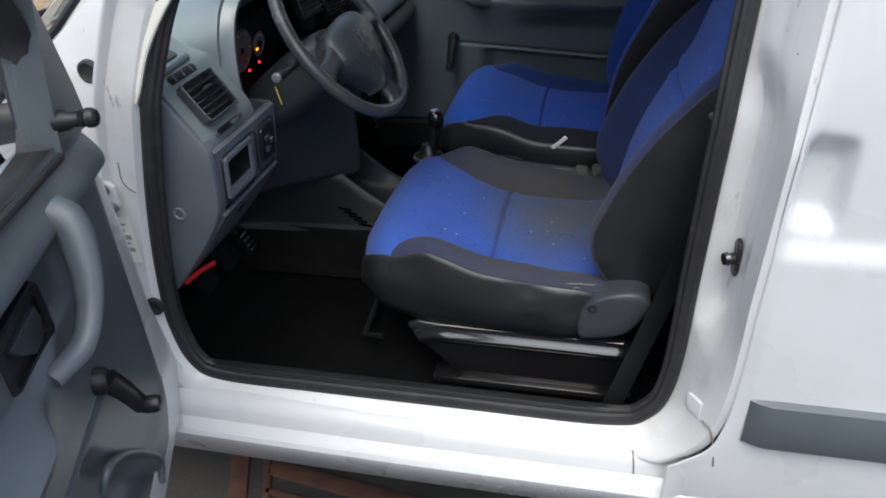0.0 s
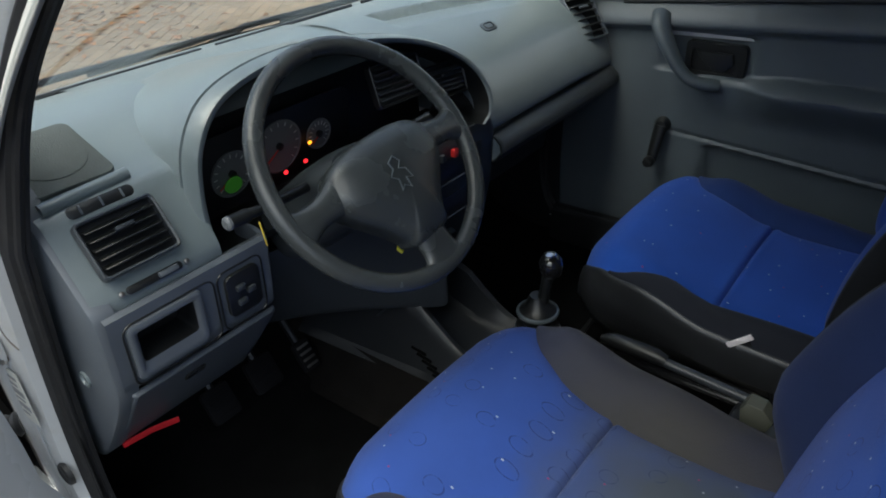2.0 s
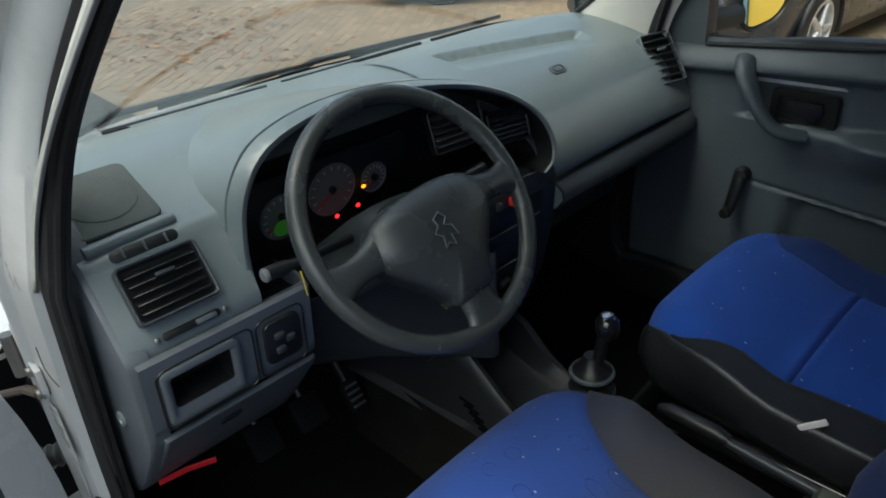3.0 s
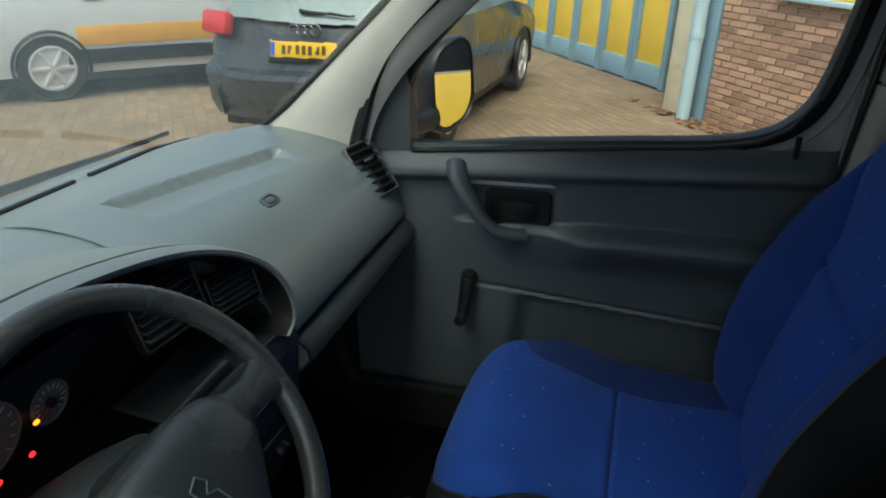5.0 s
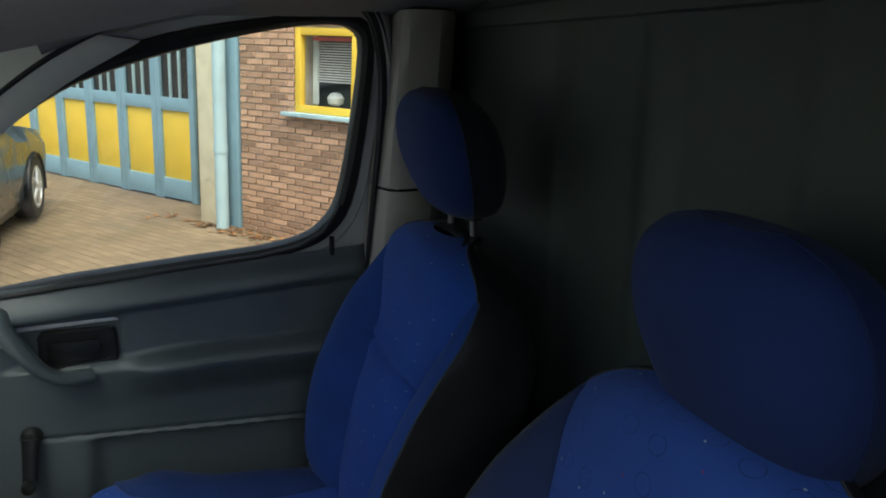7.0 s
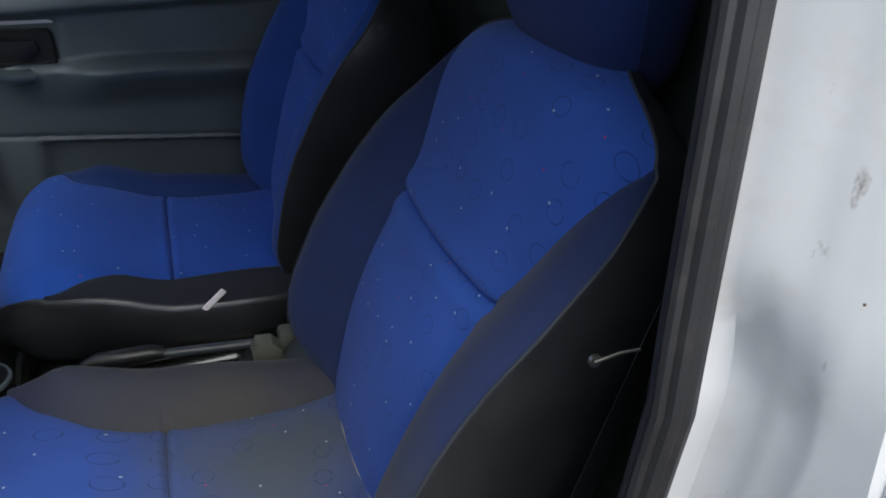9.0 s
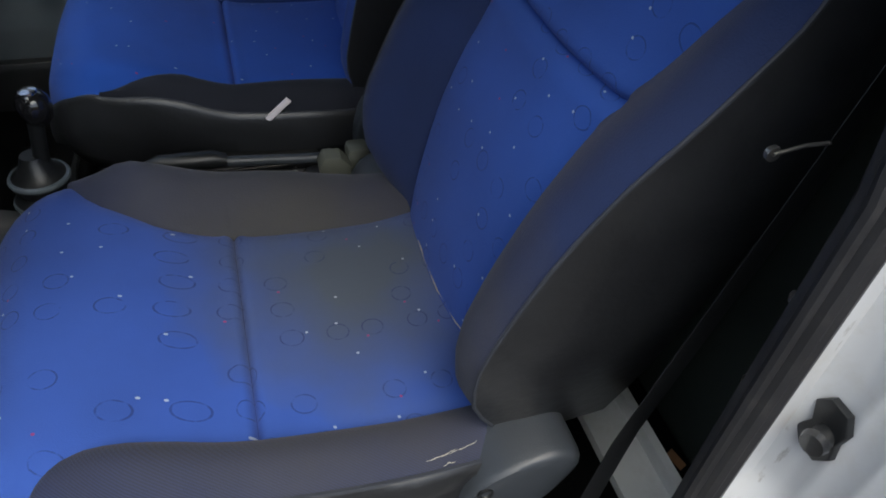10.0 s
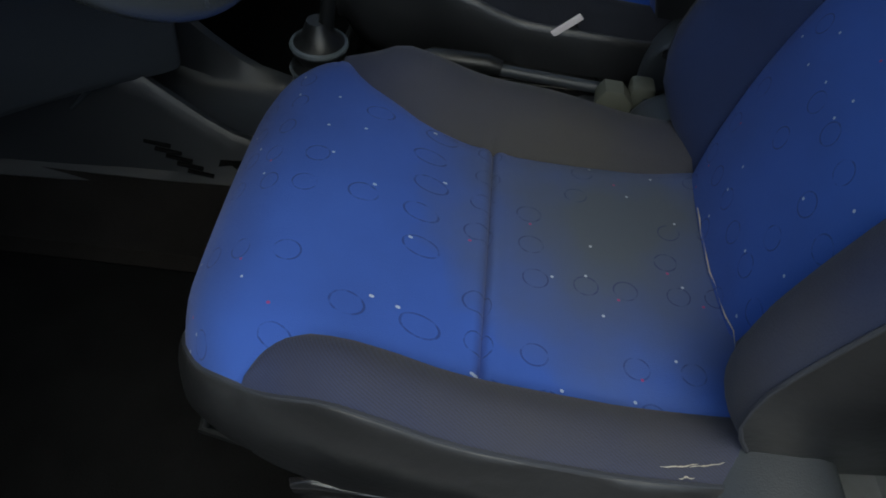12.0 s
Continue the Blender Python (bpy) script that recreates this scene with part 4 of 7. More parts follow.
pas = [(-1.115, 1.205), (-1.02, 1.232), (-0.955, 1.246), (-0.93, 1.248), (-0.90, 1.256), (-0.80, 1.272), (-0.72, 1.270), (-0.65, 1.256), (-0.59, 1.236), (-0.55, 1.214), (-0.51, 1.180), (-0.48, 1.135), (-0.462, 1.095), (-0.455, 1.065), (-0.458, 1.050), (-0.475, 1.042)]


def dash_row(y, prof):
    ends = max(0.0, abs(y) - 0.5) / 0.28
    return [(x + 0.10 * max(0, (-x - 0.75)) / 0.37 * 2.4 * ends ** 1.6 - 0.018 * max(0, ends - 0.55), y, z - 0.020 * max(0, ends - 0.4)) for x, z in prof]


def tray(x, y):
    """Depth of the shallow wedge-shaped hollow in the top, before the passenger."""
    xf = -0.752 + 0.222 * (y - 0.148)
    v = (x - xf) / (0.105 - 0.075 * (y - 0.148))
    if not 0 < v < 1 or not 0.14 < y < 0.548:
        return 0.0
    return 0.020 * min(1, v / 0.07) * (1 - v) * min(1, (y - 0.14) / 0.012) * min(1, (0.548 - y) / 0.010)


def fine(prof, n):
    return [(p.x, p.z) for p in spline([(x, 0, z) for x, z in prof], n)]


bm = bmesh.new()
drv_end = curve_of([(-1.2, -0.40), (-0.66, -0.40), (-0.60, -0.45), (-0.55, -0.494), (-0.46, -0.503)])
pas_start = curve_of([(-1.2, 0.03), (-0.58, 0.03), (-0.54, 0.075), (-0.50, 0.118), (-0.47, 0.142), (-0.44, 0.150)])
grid(bm, [[dash_row(-0.70 + (drv_end(x) + 0.70) * t, [(x, z)])[0] for x, z in fine(drv, 3)] for t in (i / 18 for i in range(19))])
grid(bm, [dash_row(y, mid) for y in (-0.46, -0.35, -0.25, -0.15, -0.05, 0.03, 0.06)])
rows = []
for i in range(75):
    row = []
    for x, z in fine(pas, 12):
        y0 = pas_start(x)
        y = y0 + (0.77 - y0) * i / 74
        row.append(dash_row(y, [(x, z - tray(x, y))])[0])
    rows.append(row)
grid(bm, rows)
part("top_pad", bm, DASH, dash, "grained grey upper pad", 50)
# demister slots and the long groove
for y0, y1 in ((-0.50, -0.16), (-0.12, 0.28), (0.32, 0.60)):
    bm = bmesh.new()
    pts = []
    for i in range(13):
        y = y0 + (y1 - y0) * i / 12
        r = dash_row(y, mid)
        pts.append(Vector(r[3]) + Vector((0.01, 0, 0.002)))
    tube(bm, pts, 0.004, 6, flat=1.6)
    part("demister_slot", bm, BLACK, dash)
# airbag badge
bm = bmesh.new()
bm_frame = frame_of((-0.566, 0.343, 1.224), (0, 1, 0), (-0.86, 0, 0.5))
plate(bm, rounded(0.05, 0.027, 0.012), bm_frame, 0.0025, 0.001)
badge = part("badge", bm, TRIM, dash)
bm = bmesh.new()
for w, h in ((0.030, 0.016),):
    pts = [bm_frame @ Vector((x, y, 0.003)) for x, y in rounded(w, h, 0.007)]
    tube(bm, pts, 0.0012, 5, closed=True)
part("badge_mark", bm, BLACK, badge)
# instrument hood: an arch standing on the pad
ARCH = spline([(-0.487, A0 - 0.004, 1.110), (-0.488, A0 - 0.002, 1.175), (-0.490, -0.492, 1.245), (-0.492, -0.445, 1.300), (-0.492, -0.36, 1.327), (-0.490, -0.25, 1.332), (-0.486, -0.13, 1.318), (-0.478, -0.02, 1.293), (-0.466, 0.07, 1.255),
               (-0.452, 0.135, 1.205), (-0.440, 0.165, 1.150), (-0.432, 0.160, 1.110), (-0.430, 0.130, 1.092)], 5)
cen = Vector((-0.49, -0.17, 1.10))


def hood(d, k, drop=0.0):
    out = []
    for p in ARCH:
        z = p.z - drop * max(0, p.z - 1.16) / 0.17
        out.append(Vector((p.x - d, cen.y + (p.y - cen.y) * k, z)))
    return out


bm = bmesh.new()
grid(bm, [hood(0.0, 0.955, 0.012), hood(-0.004, 0.965, 0.008), hood(-0.004, 0.985, 0.002), hood(0.004, 1.0), hood(0.024, 1.006, -0.002), hood(0.0255, 0.990, 0.012), hood(0.0285, 0.990, 0.012), hood(0.030, 1.006, -0.002), hood(0.07, 1.012, 0.004), hood(0.12, 1.018, 0.016), hood(0.18, 1.025, 0.032), hood(0.25, 1.035, 0.048), hood(0.33, 1.045, 0.064), hood(0.43, 1.055, 0.095)])
part("instrument_hood", bm, DASH, dash, "grey arched instrument hood", 50)
bm = bmesh.new()
grid(bm, [hood(0.0, 0.956, 0.013), hood(0.06, 0.945, 0.02), hood(0.139, 0.93, 0.03)])
part("hood_lining", bm, BLACK, dash)
bm = bmesh.new()
face_rows = [[(x, y, z) for y in (-0.485, -0.4, -0.3, -0.2, -0.12, -0.05, 0.05, 0.10, 0.14)] for x, z in ((-0.628, 1.225), (-0.62, 1.15), (-0.612, 1.07), (-0.54, 1.055), (-0.492, 1.06), (-0.486, 1.075))]
grid(bm, face_rows)
part("hood_floor", bm, BLACK, dash)
# instruments
cluster = thing("instrument_cluster", "black instrument cluster with grey dials and lit warning lamps", "dials", (-0.62, -0.27, 1.06))
bm = bmesh.new()
cm = frame_of((-0.603, -0.265, 1.145), (0, 1, 0), (0.16, 0, 0.987))
plate(bm, rounded(0.36, 0.135, 0.03), cm, 0.004, 0.001)
part("cluster_plate", bm, BLACK, cluster)
DIAL = mat("dial_face", (0.13, 0.137, 0.14), rough=0.6, var=0.1)
DIALMARK = mat("dial_marks", (0.45, 0.45, 0.42), rough=0.6, var=0.05)
for cx, cy, r in ((-0.105, -0.008, 0.042), (0.0, 0.004, 0.050), (0.095, -0.005, 0.030)):
    bm = bmesh.new()
    dm = cm @ Matrix.Translation((cx, cy, 0.005))
    bowl(bm, [(r, 0.0), (r, 0.004), (r - 0.003, 0.004), (r - 0.003, 0.001), (0.001, 0.001)], dm, 32)
    dial = part("dial", bm, DIAL, cluster)
    bm = bmesh.new()
    for i in range(13):
        a = radians(225 - 270 * i / 12)
        box(bm, dm @ Vector(((r - 0.009) * math.cos(a), (r - 0.009) * math.sin(a), 0.002)), (0.001, 0.001, 0.001), 0, cm.to_3x3().to_4x4() @ pose(0, 0, 0, 0, 0, math.degrees(a)) @ Matrix.Diagonal((7, 1.6, 1, 1)))
    part("scale_marks", bm, DIALMARK, dial)
    bm = bmesh.new()
    bowl(bm, [(0.007, 0.001), (0.007, 0.006), (0.004, 0.008)], dm, 14)
    part("hub", bm, BLACK, dial)
    bm = bmesh.new()
    box(bm, dm @ Vector((-r * 0.35, -r * 0.25, 0.005)), (0.001, 0.001, 0.001), 0, cm.to_3x3().to_4x4() @ pose(0, 0, 0, 0, 0, 215) @ Matrix.Diagonal((r * 800, 2.5, 1, 1)))
    part("needle", bm, mat("needle_red", (0.5, 0.03, 0.02), rough=0.5), dial)
for nm, p, w, h, colr, st_ in (("warning_lamp", (-0.581, -0.273, 1.105), 0.0085, 0.0075, (1.0, 0.02, 0.03), 1.3), ("warning_lamp", (-0.575, -0.230, 1.112), 0.0085, 0.0075, (1.0, 0.02, 0.03), 1.3),
                               ("warning_lamp", (-0.588, -0.203, 1.135), 0.009, 0.0065, (1.0, 0.32, 0.02), 1.6), ("display", (-0.588, -0.378, 1.122), 0.036, 0.030, (0.02, 0.10, 0.012), 0.20)):
    bm = bmesh.new()
    bowl(bm, [(0.5, 0.0), (0.48, 0.9), (0.30, 1.0)], frame_of(p, (0, 1, 0), (0.16, 0, 0.987)) @ Matrix.Diagonal((w, h, 0.002, 1)), 14)
    part(nm, bm, glow("lamp_" + nm, colr, st_), cluster, "glowing red lamp" if colr[1] < 0.1 else ("glowing orange lamp" if colr[0] > 0.5 else "lit green display"))
# face vents
def vent(name, center, xdir, ydir, w, h, slats, label, frame_mat=None):
    vt = thing(name, label, "air vent", center)
    m = frame_of(center, xdir, ydir) @ Matrix.Translation((0, 0, 0.014))
    bm = bmesh.new()
    o, i_ = rounded(w, h, 0.008), rounded(w - 0.009, h - 0.009, 0.006)
    grid(bm, [[m @ Vector((x, y, z)) for x, y in pts] for pts, z in ((o, -0.012), (o, 0.001), (rounded(w - 0.004, h - 0.004, 0.007), 0.003), (i_, 0.001), (i_, -0.02))], closed=True)
    part("vent_frame", bm, frame_mat or FASCIA, vt)
    bm = bmesh.new()
    plate(bm, i_, m @ Matrix.Translation((0, 0, -0.011)), 0.002)
    part("backing", bm, BLACK, vt)
    for k in range(slats):
        bm = bmesh.new()
        y = -(h - 0.02) / 2 + (h - 0.02) * (k + 0.5) / slats
        box(bm, m @ Vector((0, y, -0.001)), (w - 0.016, 0.003, 0.013), 0.001, m.to_3x3().to_4x4() @ pose(0, 0, 0, 28, 0, 0), 1)
        part("slat", bm, COVER if frame_mat is BLACK else BLACK, vt)
    bm = bmesh.new()
    box(bm, m @ Vector((0, h * 0.16, 0.006)), (0.028, 0.006, 0.008), 0.002, m.to_3x3().to_4x4())
    part("tab", bm, frame_mat or FASCIA, vt)
    return vt


vdir = (Vector((-0.535, 0, 1.205)) - Vector((-0.473, 0, 1.118))).normalized()
vent("driver_vent", (-0.498, -0.617, 1.163), (0.0, 1, 0), vdir, 0.115, 0.084, 5, "dark slatted air vent at the dashboard's end", COVER)
vent("centre_vent", (-0.515, -0.042, 1.214), (0.10, 1, 0), (-0.30, 0, 0.95), 0.122, 0.080, 5, "black slatted air vent under the hood", BLACK)
vent("centre_vent", (-0.497, 0.080, 1.184), (0.2, 1, 0), (-0.30, 0, 0.95), 0.095, 0.066, 5, "black slatted air vent under the hood", BLACK)
vent("passenger_vent", (-0.520, 0.700, 1.172), (0.22, 1, 0), vdir, 0.105, 0.132, 6, "dark slatted air vent by the passenger's door")
# slot, slider and speaker panel by the driver's vent
bm = bmesh.new()
m = frame_of((-0.5365, -0.617, 1.208), (0, 1, 0), vdir)
plate(bm, rounded(0.095, 0.017, 0.008), m, 0.003, 0.001)
slot = part("upper_slot", bm, BLACK, dash)
for k in (-0.03, 0.0, 0.03):
    bm = bmesh.new()
    box(bm, m @ Vector((k, 0, 0.003)), (0.003, 0.014, 0.004), 0.0008, m.to_3x3().to_4x4(), 1)
    part("divider", bm, FASCIA, slot)
bm = bmesh.new()
m = frame_of((-0.4665, -0.610, 1.108), (0, 1, 0), (-0.45, 0, 0.9))
plate(bm, rounded(0.085, 0.011, 0.005), m, 0.003, 0.001)
sl = part("vent_slider", bm, BLACK, dash)
bm = bmesh.new()
box(bm, m @ Vector((0.02, 0, 0.004)), (0.03, 0.008, 0.008), 0.002, m.to_3x3().to_4x4())
part("slider_knob", bm, FASCIA, sl)
for k in (-0.05, 0.05):
    bm = bmesh.new()
    bowl(bm, [(0.004, 0), (0.004, 0.004), (0.002, 0.005)], m @ Matrix.Translation((k, 0, 0)), 10)
    part("dot_mark", bm, METAL, sl)
SPEAK = mat("speaker_mesh", (0.068, 0.078, 0.078), rough=0.75, var=0.15, vscale=30, bump=0.6, bscale=500)
bm = bmesh.new()
m = frame_of((-0.633, -0.626, 1.2475), (0.05, 1, 0.02), (-0.95, 0.05, 0.30))
plate(bm, rounded(0.120, 0.140, 0.014), m, 0.006, 0.002)
spk = part("speaker_panel", bm, SPEAK, dash, "dark mesh speaker panel")
bm = bmesh.new()
bowl(bm, [(0.050, 0.0), (0.050, 0.0072), (0.047, 0.0082), (0.002, 0.0078)], m, 32)
part("speaker_grille", bm, SPEAK, spk)
bm = bmesh.new()
tube(bm, [(-0.5535, -0.688, 1.2195), (-0.5535, -0.62, 1.2225), (-0.5555, -0.562, 1.224)], 0.009, 10)
part("roll", bm, DASH, dash)
# driver's lower fascia: roll, pocket unit, fuse panel, end cap
bm = bmesh.new()
grid(bm, [[(x, y, z) for x, z in ((-0.478, 1.084), (-0.462, 1.090), (-0.455, 1.085), (-0.456, 1.07), (-0.4575, 1.057), (-0.4655, 0.984), (-0.468, 0.965), (-0.478, 0.955))] for y in (-0.698, -0.692, -0.670, -0.564, -0.5, -0.44, -0.430)])
ends = bmesh.ops.extrude_edge_only(bm, edges=[e for e in bm.edges if all(abs(v.co.y + 0.430) < 1e-5 for v in e.verts)])
for back_, out_ in ((0.006, 0.006), (0.022, 0.005), (0.07, 0.002)):
    fresh = [v for v in ends["geom"] if isinstance(v, bmesh.types.BMVert)]
    bmesh.ops.translate(bm, verts=fresh, vec=(-back_, out_, 0))
    if back_ < 0.05:
        ends = bmesh.ops.extrude_edge_only(bm, edges=[e for e in ends["geom"] if isinstance(e, bmesh.types.BMEdge)])
bmesh.ops.delete(bm, geom=[q for q in bm.faces if abs(q.calc_center_median().y + 0.617) < 0.01 and 0.99 < q.calc_center_median().z < 1.05], context="FACES")
fas = part("lower_fascia", bm, FASCIA, dash)
bm = bmesh.new()
m = frame_of((-0.4605, -0.617, 1.020), (0, 1, 0), (0.075, 0, 1))
o, i_ = rounded(0.118, 0.092, 0.010), [(x, y + 0.006) for x, y in rounded(0.090, 0.054, 0.006)]
grid(bm, [[m @ Vector((x, y, z)) for x, y in pts] for pts, z in ((o, 0.0), (o, 0.006), (rounded(0.112, 0.086, 0.009), 0.008), (rounded(0.098, 0.07, 0.007), 0.007), (i_, 0.003))], closed=True)
pocket = part("pocket", bm, FASCIA, fas, "open coin pocket")
bm = bmesh.new()
plate(bm, i_, m @ Matrix.Translation((0, 0, -0.0505)), 0.002)
grid(bm, [[m @ Vector((x, y, z)) for x, y in i_] for z in (0.003, -0.02, -0.05)], closed=True)
part("pocket_lining", bm, BLACK, pocket, "black inside of the pocket")
# moulded seam round the pocket and the switches
for cy, w_ in ((-0.607, 0.146), (-0.487, 0.082)):
    bm = bmesh.new()
    m = frame_of((-0.4605, cy, 1.016), (0, 1, 0), (0.075, 0, 1))
    tube(bm, [m @ Vector((x, y, 0.0008)) for x, y in rounded(w_, 0.104, 0.014)], 0.0016, 6, closed=True)
    part("moulded_seam", bm, BLACK, fas)
bm = bmesh.new()
m = frame_of((-0.459, -0.487, 1.022), (0, 1, 0), (0.075, 0, 1))
plate(bm, rounded(0.062, 0.075, 0.012), m, 0.006, 0.002)
sw = part("switch_block", bm, BLACK, fas, "black switch panel")
for k, (x, y) in enumerate(((-0.008, 0.012), (0.010, 0.0), (-0.008, -0.014))):
    bm = bmesh.new()
    box(bm, m @ Vector((x, y, 0.007)), (0.016, 0.010, 0.010), 0.002, m.to_3x3().to_4x4())
    part("switch", bm, COVER, sw)
bm = bmesh.new()
grid(bm, [[(x, y, z) for x, z in ((-0.474, 0.952), (-0.470, 0.945), (-0.480, 0.93), (-0.545, 0.845), (-0.605, 0.775), (-0.625, 0.768))] for y in (-0.688, -0.680, -0.60, -0.5, -0.44, -0.43)])
fuse = thicken(part("fuse_panel", bm, FASCIA, dash, "grey lower panel"), 0.006)
bm = bmesh.new()
fm = frame_of((-0.500, -0.578, 0.906), (0, 1, 0), (0.6, 0, 0.8))
tube(bm, [fm @ Vector((x, y, 0.003)) for x, y in rounded(0.034, 0.018, 0.006)], 0.002, 6, closed=True)
part("catch", bm, BLACK, fuse)
bm = bmesh.new()
tube(bm, [(-0.606, -0.680, 0.768), (-0.600, -0.63, 0.766), (-0.588, -0.587, 0.762)], 0.006, 8, flat=0.6)
part("red_strip", bm, mat("red_plastic", (0.65, 0.02, 0.03), rough=0.4), dash, "bright red bonnet release strip")
bm = bmesh.new()
cap_o = spline([(-0.60, -0.707, 1.255), (-0.545, -0.707, 1.205), (-0.478, -0.707, 1.115), (-0.461, -0.707, 1.085), (-0.463, -0.707, 1.02), (-0.474, -0.707, 0.95), (-0.53, -0.707, 0.865), (-0.61, -0.707, 0.768), (-0.66, -0.707, 0.75), (-0.80, -0.70, 0.78), (-0.86, -0.70, 1.0), (-0.84, -0.70, 1.2), (-0.75, -0.702, 1.262), (-0.66, -0.705, 1.268)], 3, closed=True)
cc = sum(cap_o, Vector()) / len(cap_o)
grid(bm, [[Vector((cc.x + (p.x - cc.x) * k, p.y + d, cc.z + (p.z - cc.z) * k)) for p in cap_o] for k, d in ((1.0, 0.03), (1.0, 0.006), (0.985, 0.0), (0.95, -0.003), (0.5, -0.004), (0.1, -0.004))], closed=True, cap=True)
cap = part("end_cap", bm, FASCIA, dash, "grey plastic end panel")
bm = bmesh.new()
bowl(bm, [(0.013, -0.002), (0.013, 0.003), (0.010, 0.003), (0.009, -0.001), (0.004, -0.001)], frame_of((-0.553, -0.7115, 0.959), (1, 0, 0), (0, 0, 1)), 18)
part("screw", bm, DASH, cap)
# passenger's side below the pad
bm = bmesh.new()
grid(bm, [[(x - 0.02 * max(0, (y - 0.5)) , y, z) for x, z in ((-0.475, 1.040), (-0.448, 1.036), (-0.432, 1.02), (-0.430, 1.0), (-0.45, 0.975), (-0.50, 0.955), (-0.58, 0.945), (-0.62, 0.90), (-0.64, 0.78), (-0.70, 0.74))] for y in (0.19, 0.20, 0.4, 0.6, 0.745, 0.765)])
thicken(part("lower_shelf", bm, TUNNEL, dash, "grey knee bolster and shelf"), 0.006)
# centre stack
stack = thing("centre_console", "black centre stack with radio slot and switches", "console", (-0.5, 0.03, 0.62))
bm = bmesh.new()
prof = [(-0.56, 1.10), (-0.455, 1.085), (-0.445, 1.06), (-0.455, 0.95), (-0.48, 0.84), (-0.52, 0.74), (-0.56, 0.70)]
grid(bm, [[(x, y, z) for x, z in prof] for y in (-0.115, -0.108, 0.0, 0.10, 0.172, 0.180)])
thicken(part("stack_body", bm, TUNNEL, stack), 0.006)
for z, h in ((1.022, 0.058), (0.935, 0.055)):
    bm = bmesh.new()
    m = frame_of((-0.447 - (1.05 - z) * 0.12, 0.035, z), (0, 1, 0), (0.12, 0, 1))
    plate(bm, rounded(0.20, h, 0.005), m, 0.004, 0.001)
    slotp = part("radio_slot", bm, BLACK, stack)
    bm = bmesh.new()
    box(bm, m @ Vector((0, -h / 2 + 0.004, 0.005)), (0.19, 0.003, 0.003), 0.001, m.to_3x3().to_4x4(), 1)
    part("trim_line", bm, METAL, slotp)
for z in (1.087, 1.070):
    bm = bmesh.new()
    tube(bm, [(-0.462, -0.02, z), (-0.458, 0.05, z), (-0.452, 0.12, z)], 0.0016, 6)
    part("trim_line", bm, METAL, stack)
for y in (-0.05, 0.035, 0.12):
    bm = bmesh.new()
    m = frame_of((-0.473, y, 0.862), (0, 1, 0), (0.25, 0, 1))
    bowl(bm, [(0.019, 0), (0.018, 0.012), (0.014, 0.016), (0.004, 0.016)], m, 18)
    part("knob", bm, BLACK, stack)
bm = bmesh.new()
box(bm, (-0.438, 0.032, 1.060), (0.012, 0.014, 0.018), 0.003)
part("hazard_button", bm, mat("hazard_red", (0.6, 0.03, 0.03), rough=0.4), stack, "red hazard light button")
bm = bmesh.new()
box(bm, (-0.440, -0.004, 1.060), (0.010, 0.014, 0.016), 0.003)
part("switch", bm, COVER, stack)
# console over the tunnel, with side vents
bm = bmesh.new()
secs = []
for x, zt_, zf, w in ((-0.80, 0.82, 0.78, 0.115), (-0.60, 0.785, 0.70, 0.105), (-0.50, 0.765, 0.665, 0.098), (-0.455, 0.752, 0.650, 0.096), (-0.42, 0.722, 0.642, 0.095), (-0.38, 0.690, 0.640, 0.095), (-0.345, 0.668, 0.636, 0.096), (-0.31, 0.656, 0.634, 0.098),
                      (-0.27, 0.640, 0.628, 0.102), (-0.2, 0.630, 0.622, 0.108), (0.05, 0.612, 0.604, 0.115)):
    half_ = [(w + 0.040, 0.590), (w + 0.022, 0.605), (w + 0.006, zt_ - 0.030), (w, zt_ - 0.008), (w - 0.008, zt_), (w - 0.020, zt_ - 0.004), (w - 0.032, zf + 0.012), (w - 0.048, zf)]
    secs.append([(x, -y, z) for y, z in half_] + [(x, 0, zf)] + [(x, y, z) for y, z in reversed(half_)])
grid(bm, secs)
tun = thicken(part("tunnel_console", bm, SHADETUNNEL, stack, "grey tunnel console, darkened for the footwell shade"), 0.005)
for k in range(5):
    bm = bmesh.new()
    tube(bm, [(-0.470 + 0.015 * k, -0.112 - 0.002 * k, 0.656 - 0.011 * k), (-0.432 + 0.015 * k, -0.112 - 0.002 * k, 0.650 - 0.011 * k)], 0.0034, 6)
    part("side_slot", bm, CARPET, tun)
bm = bmesh.new()
grid(bm, [[(x, -0.128 - 0.006 * math.sin(x * 9), 0.598), (x, -0.145, 0.575), (x, -0.165, 0.53), (x, -0.188, 0.492), (x, -0.215, 0.486)] for x in (-0.86, -0.75, -0.65, -0.55, -0.45, -0.35, -0.25, -0.15)])
thicken(part("flank_carpet", bm, FLANK, stack, "faded brown-grey carpet on the tunnel's flank"), 0.004)
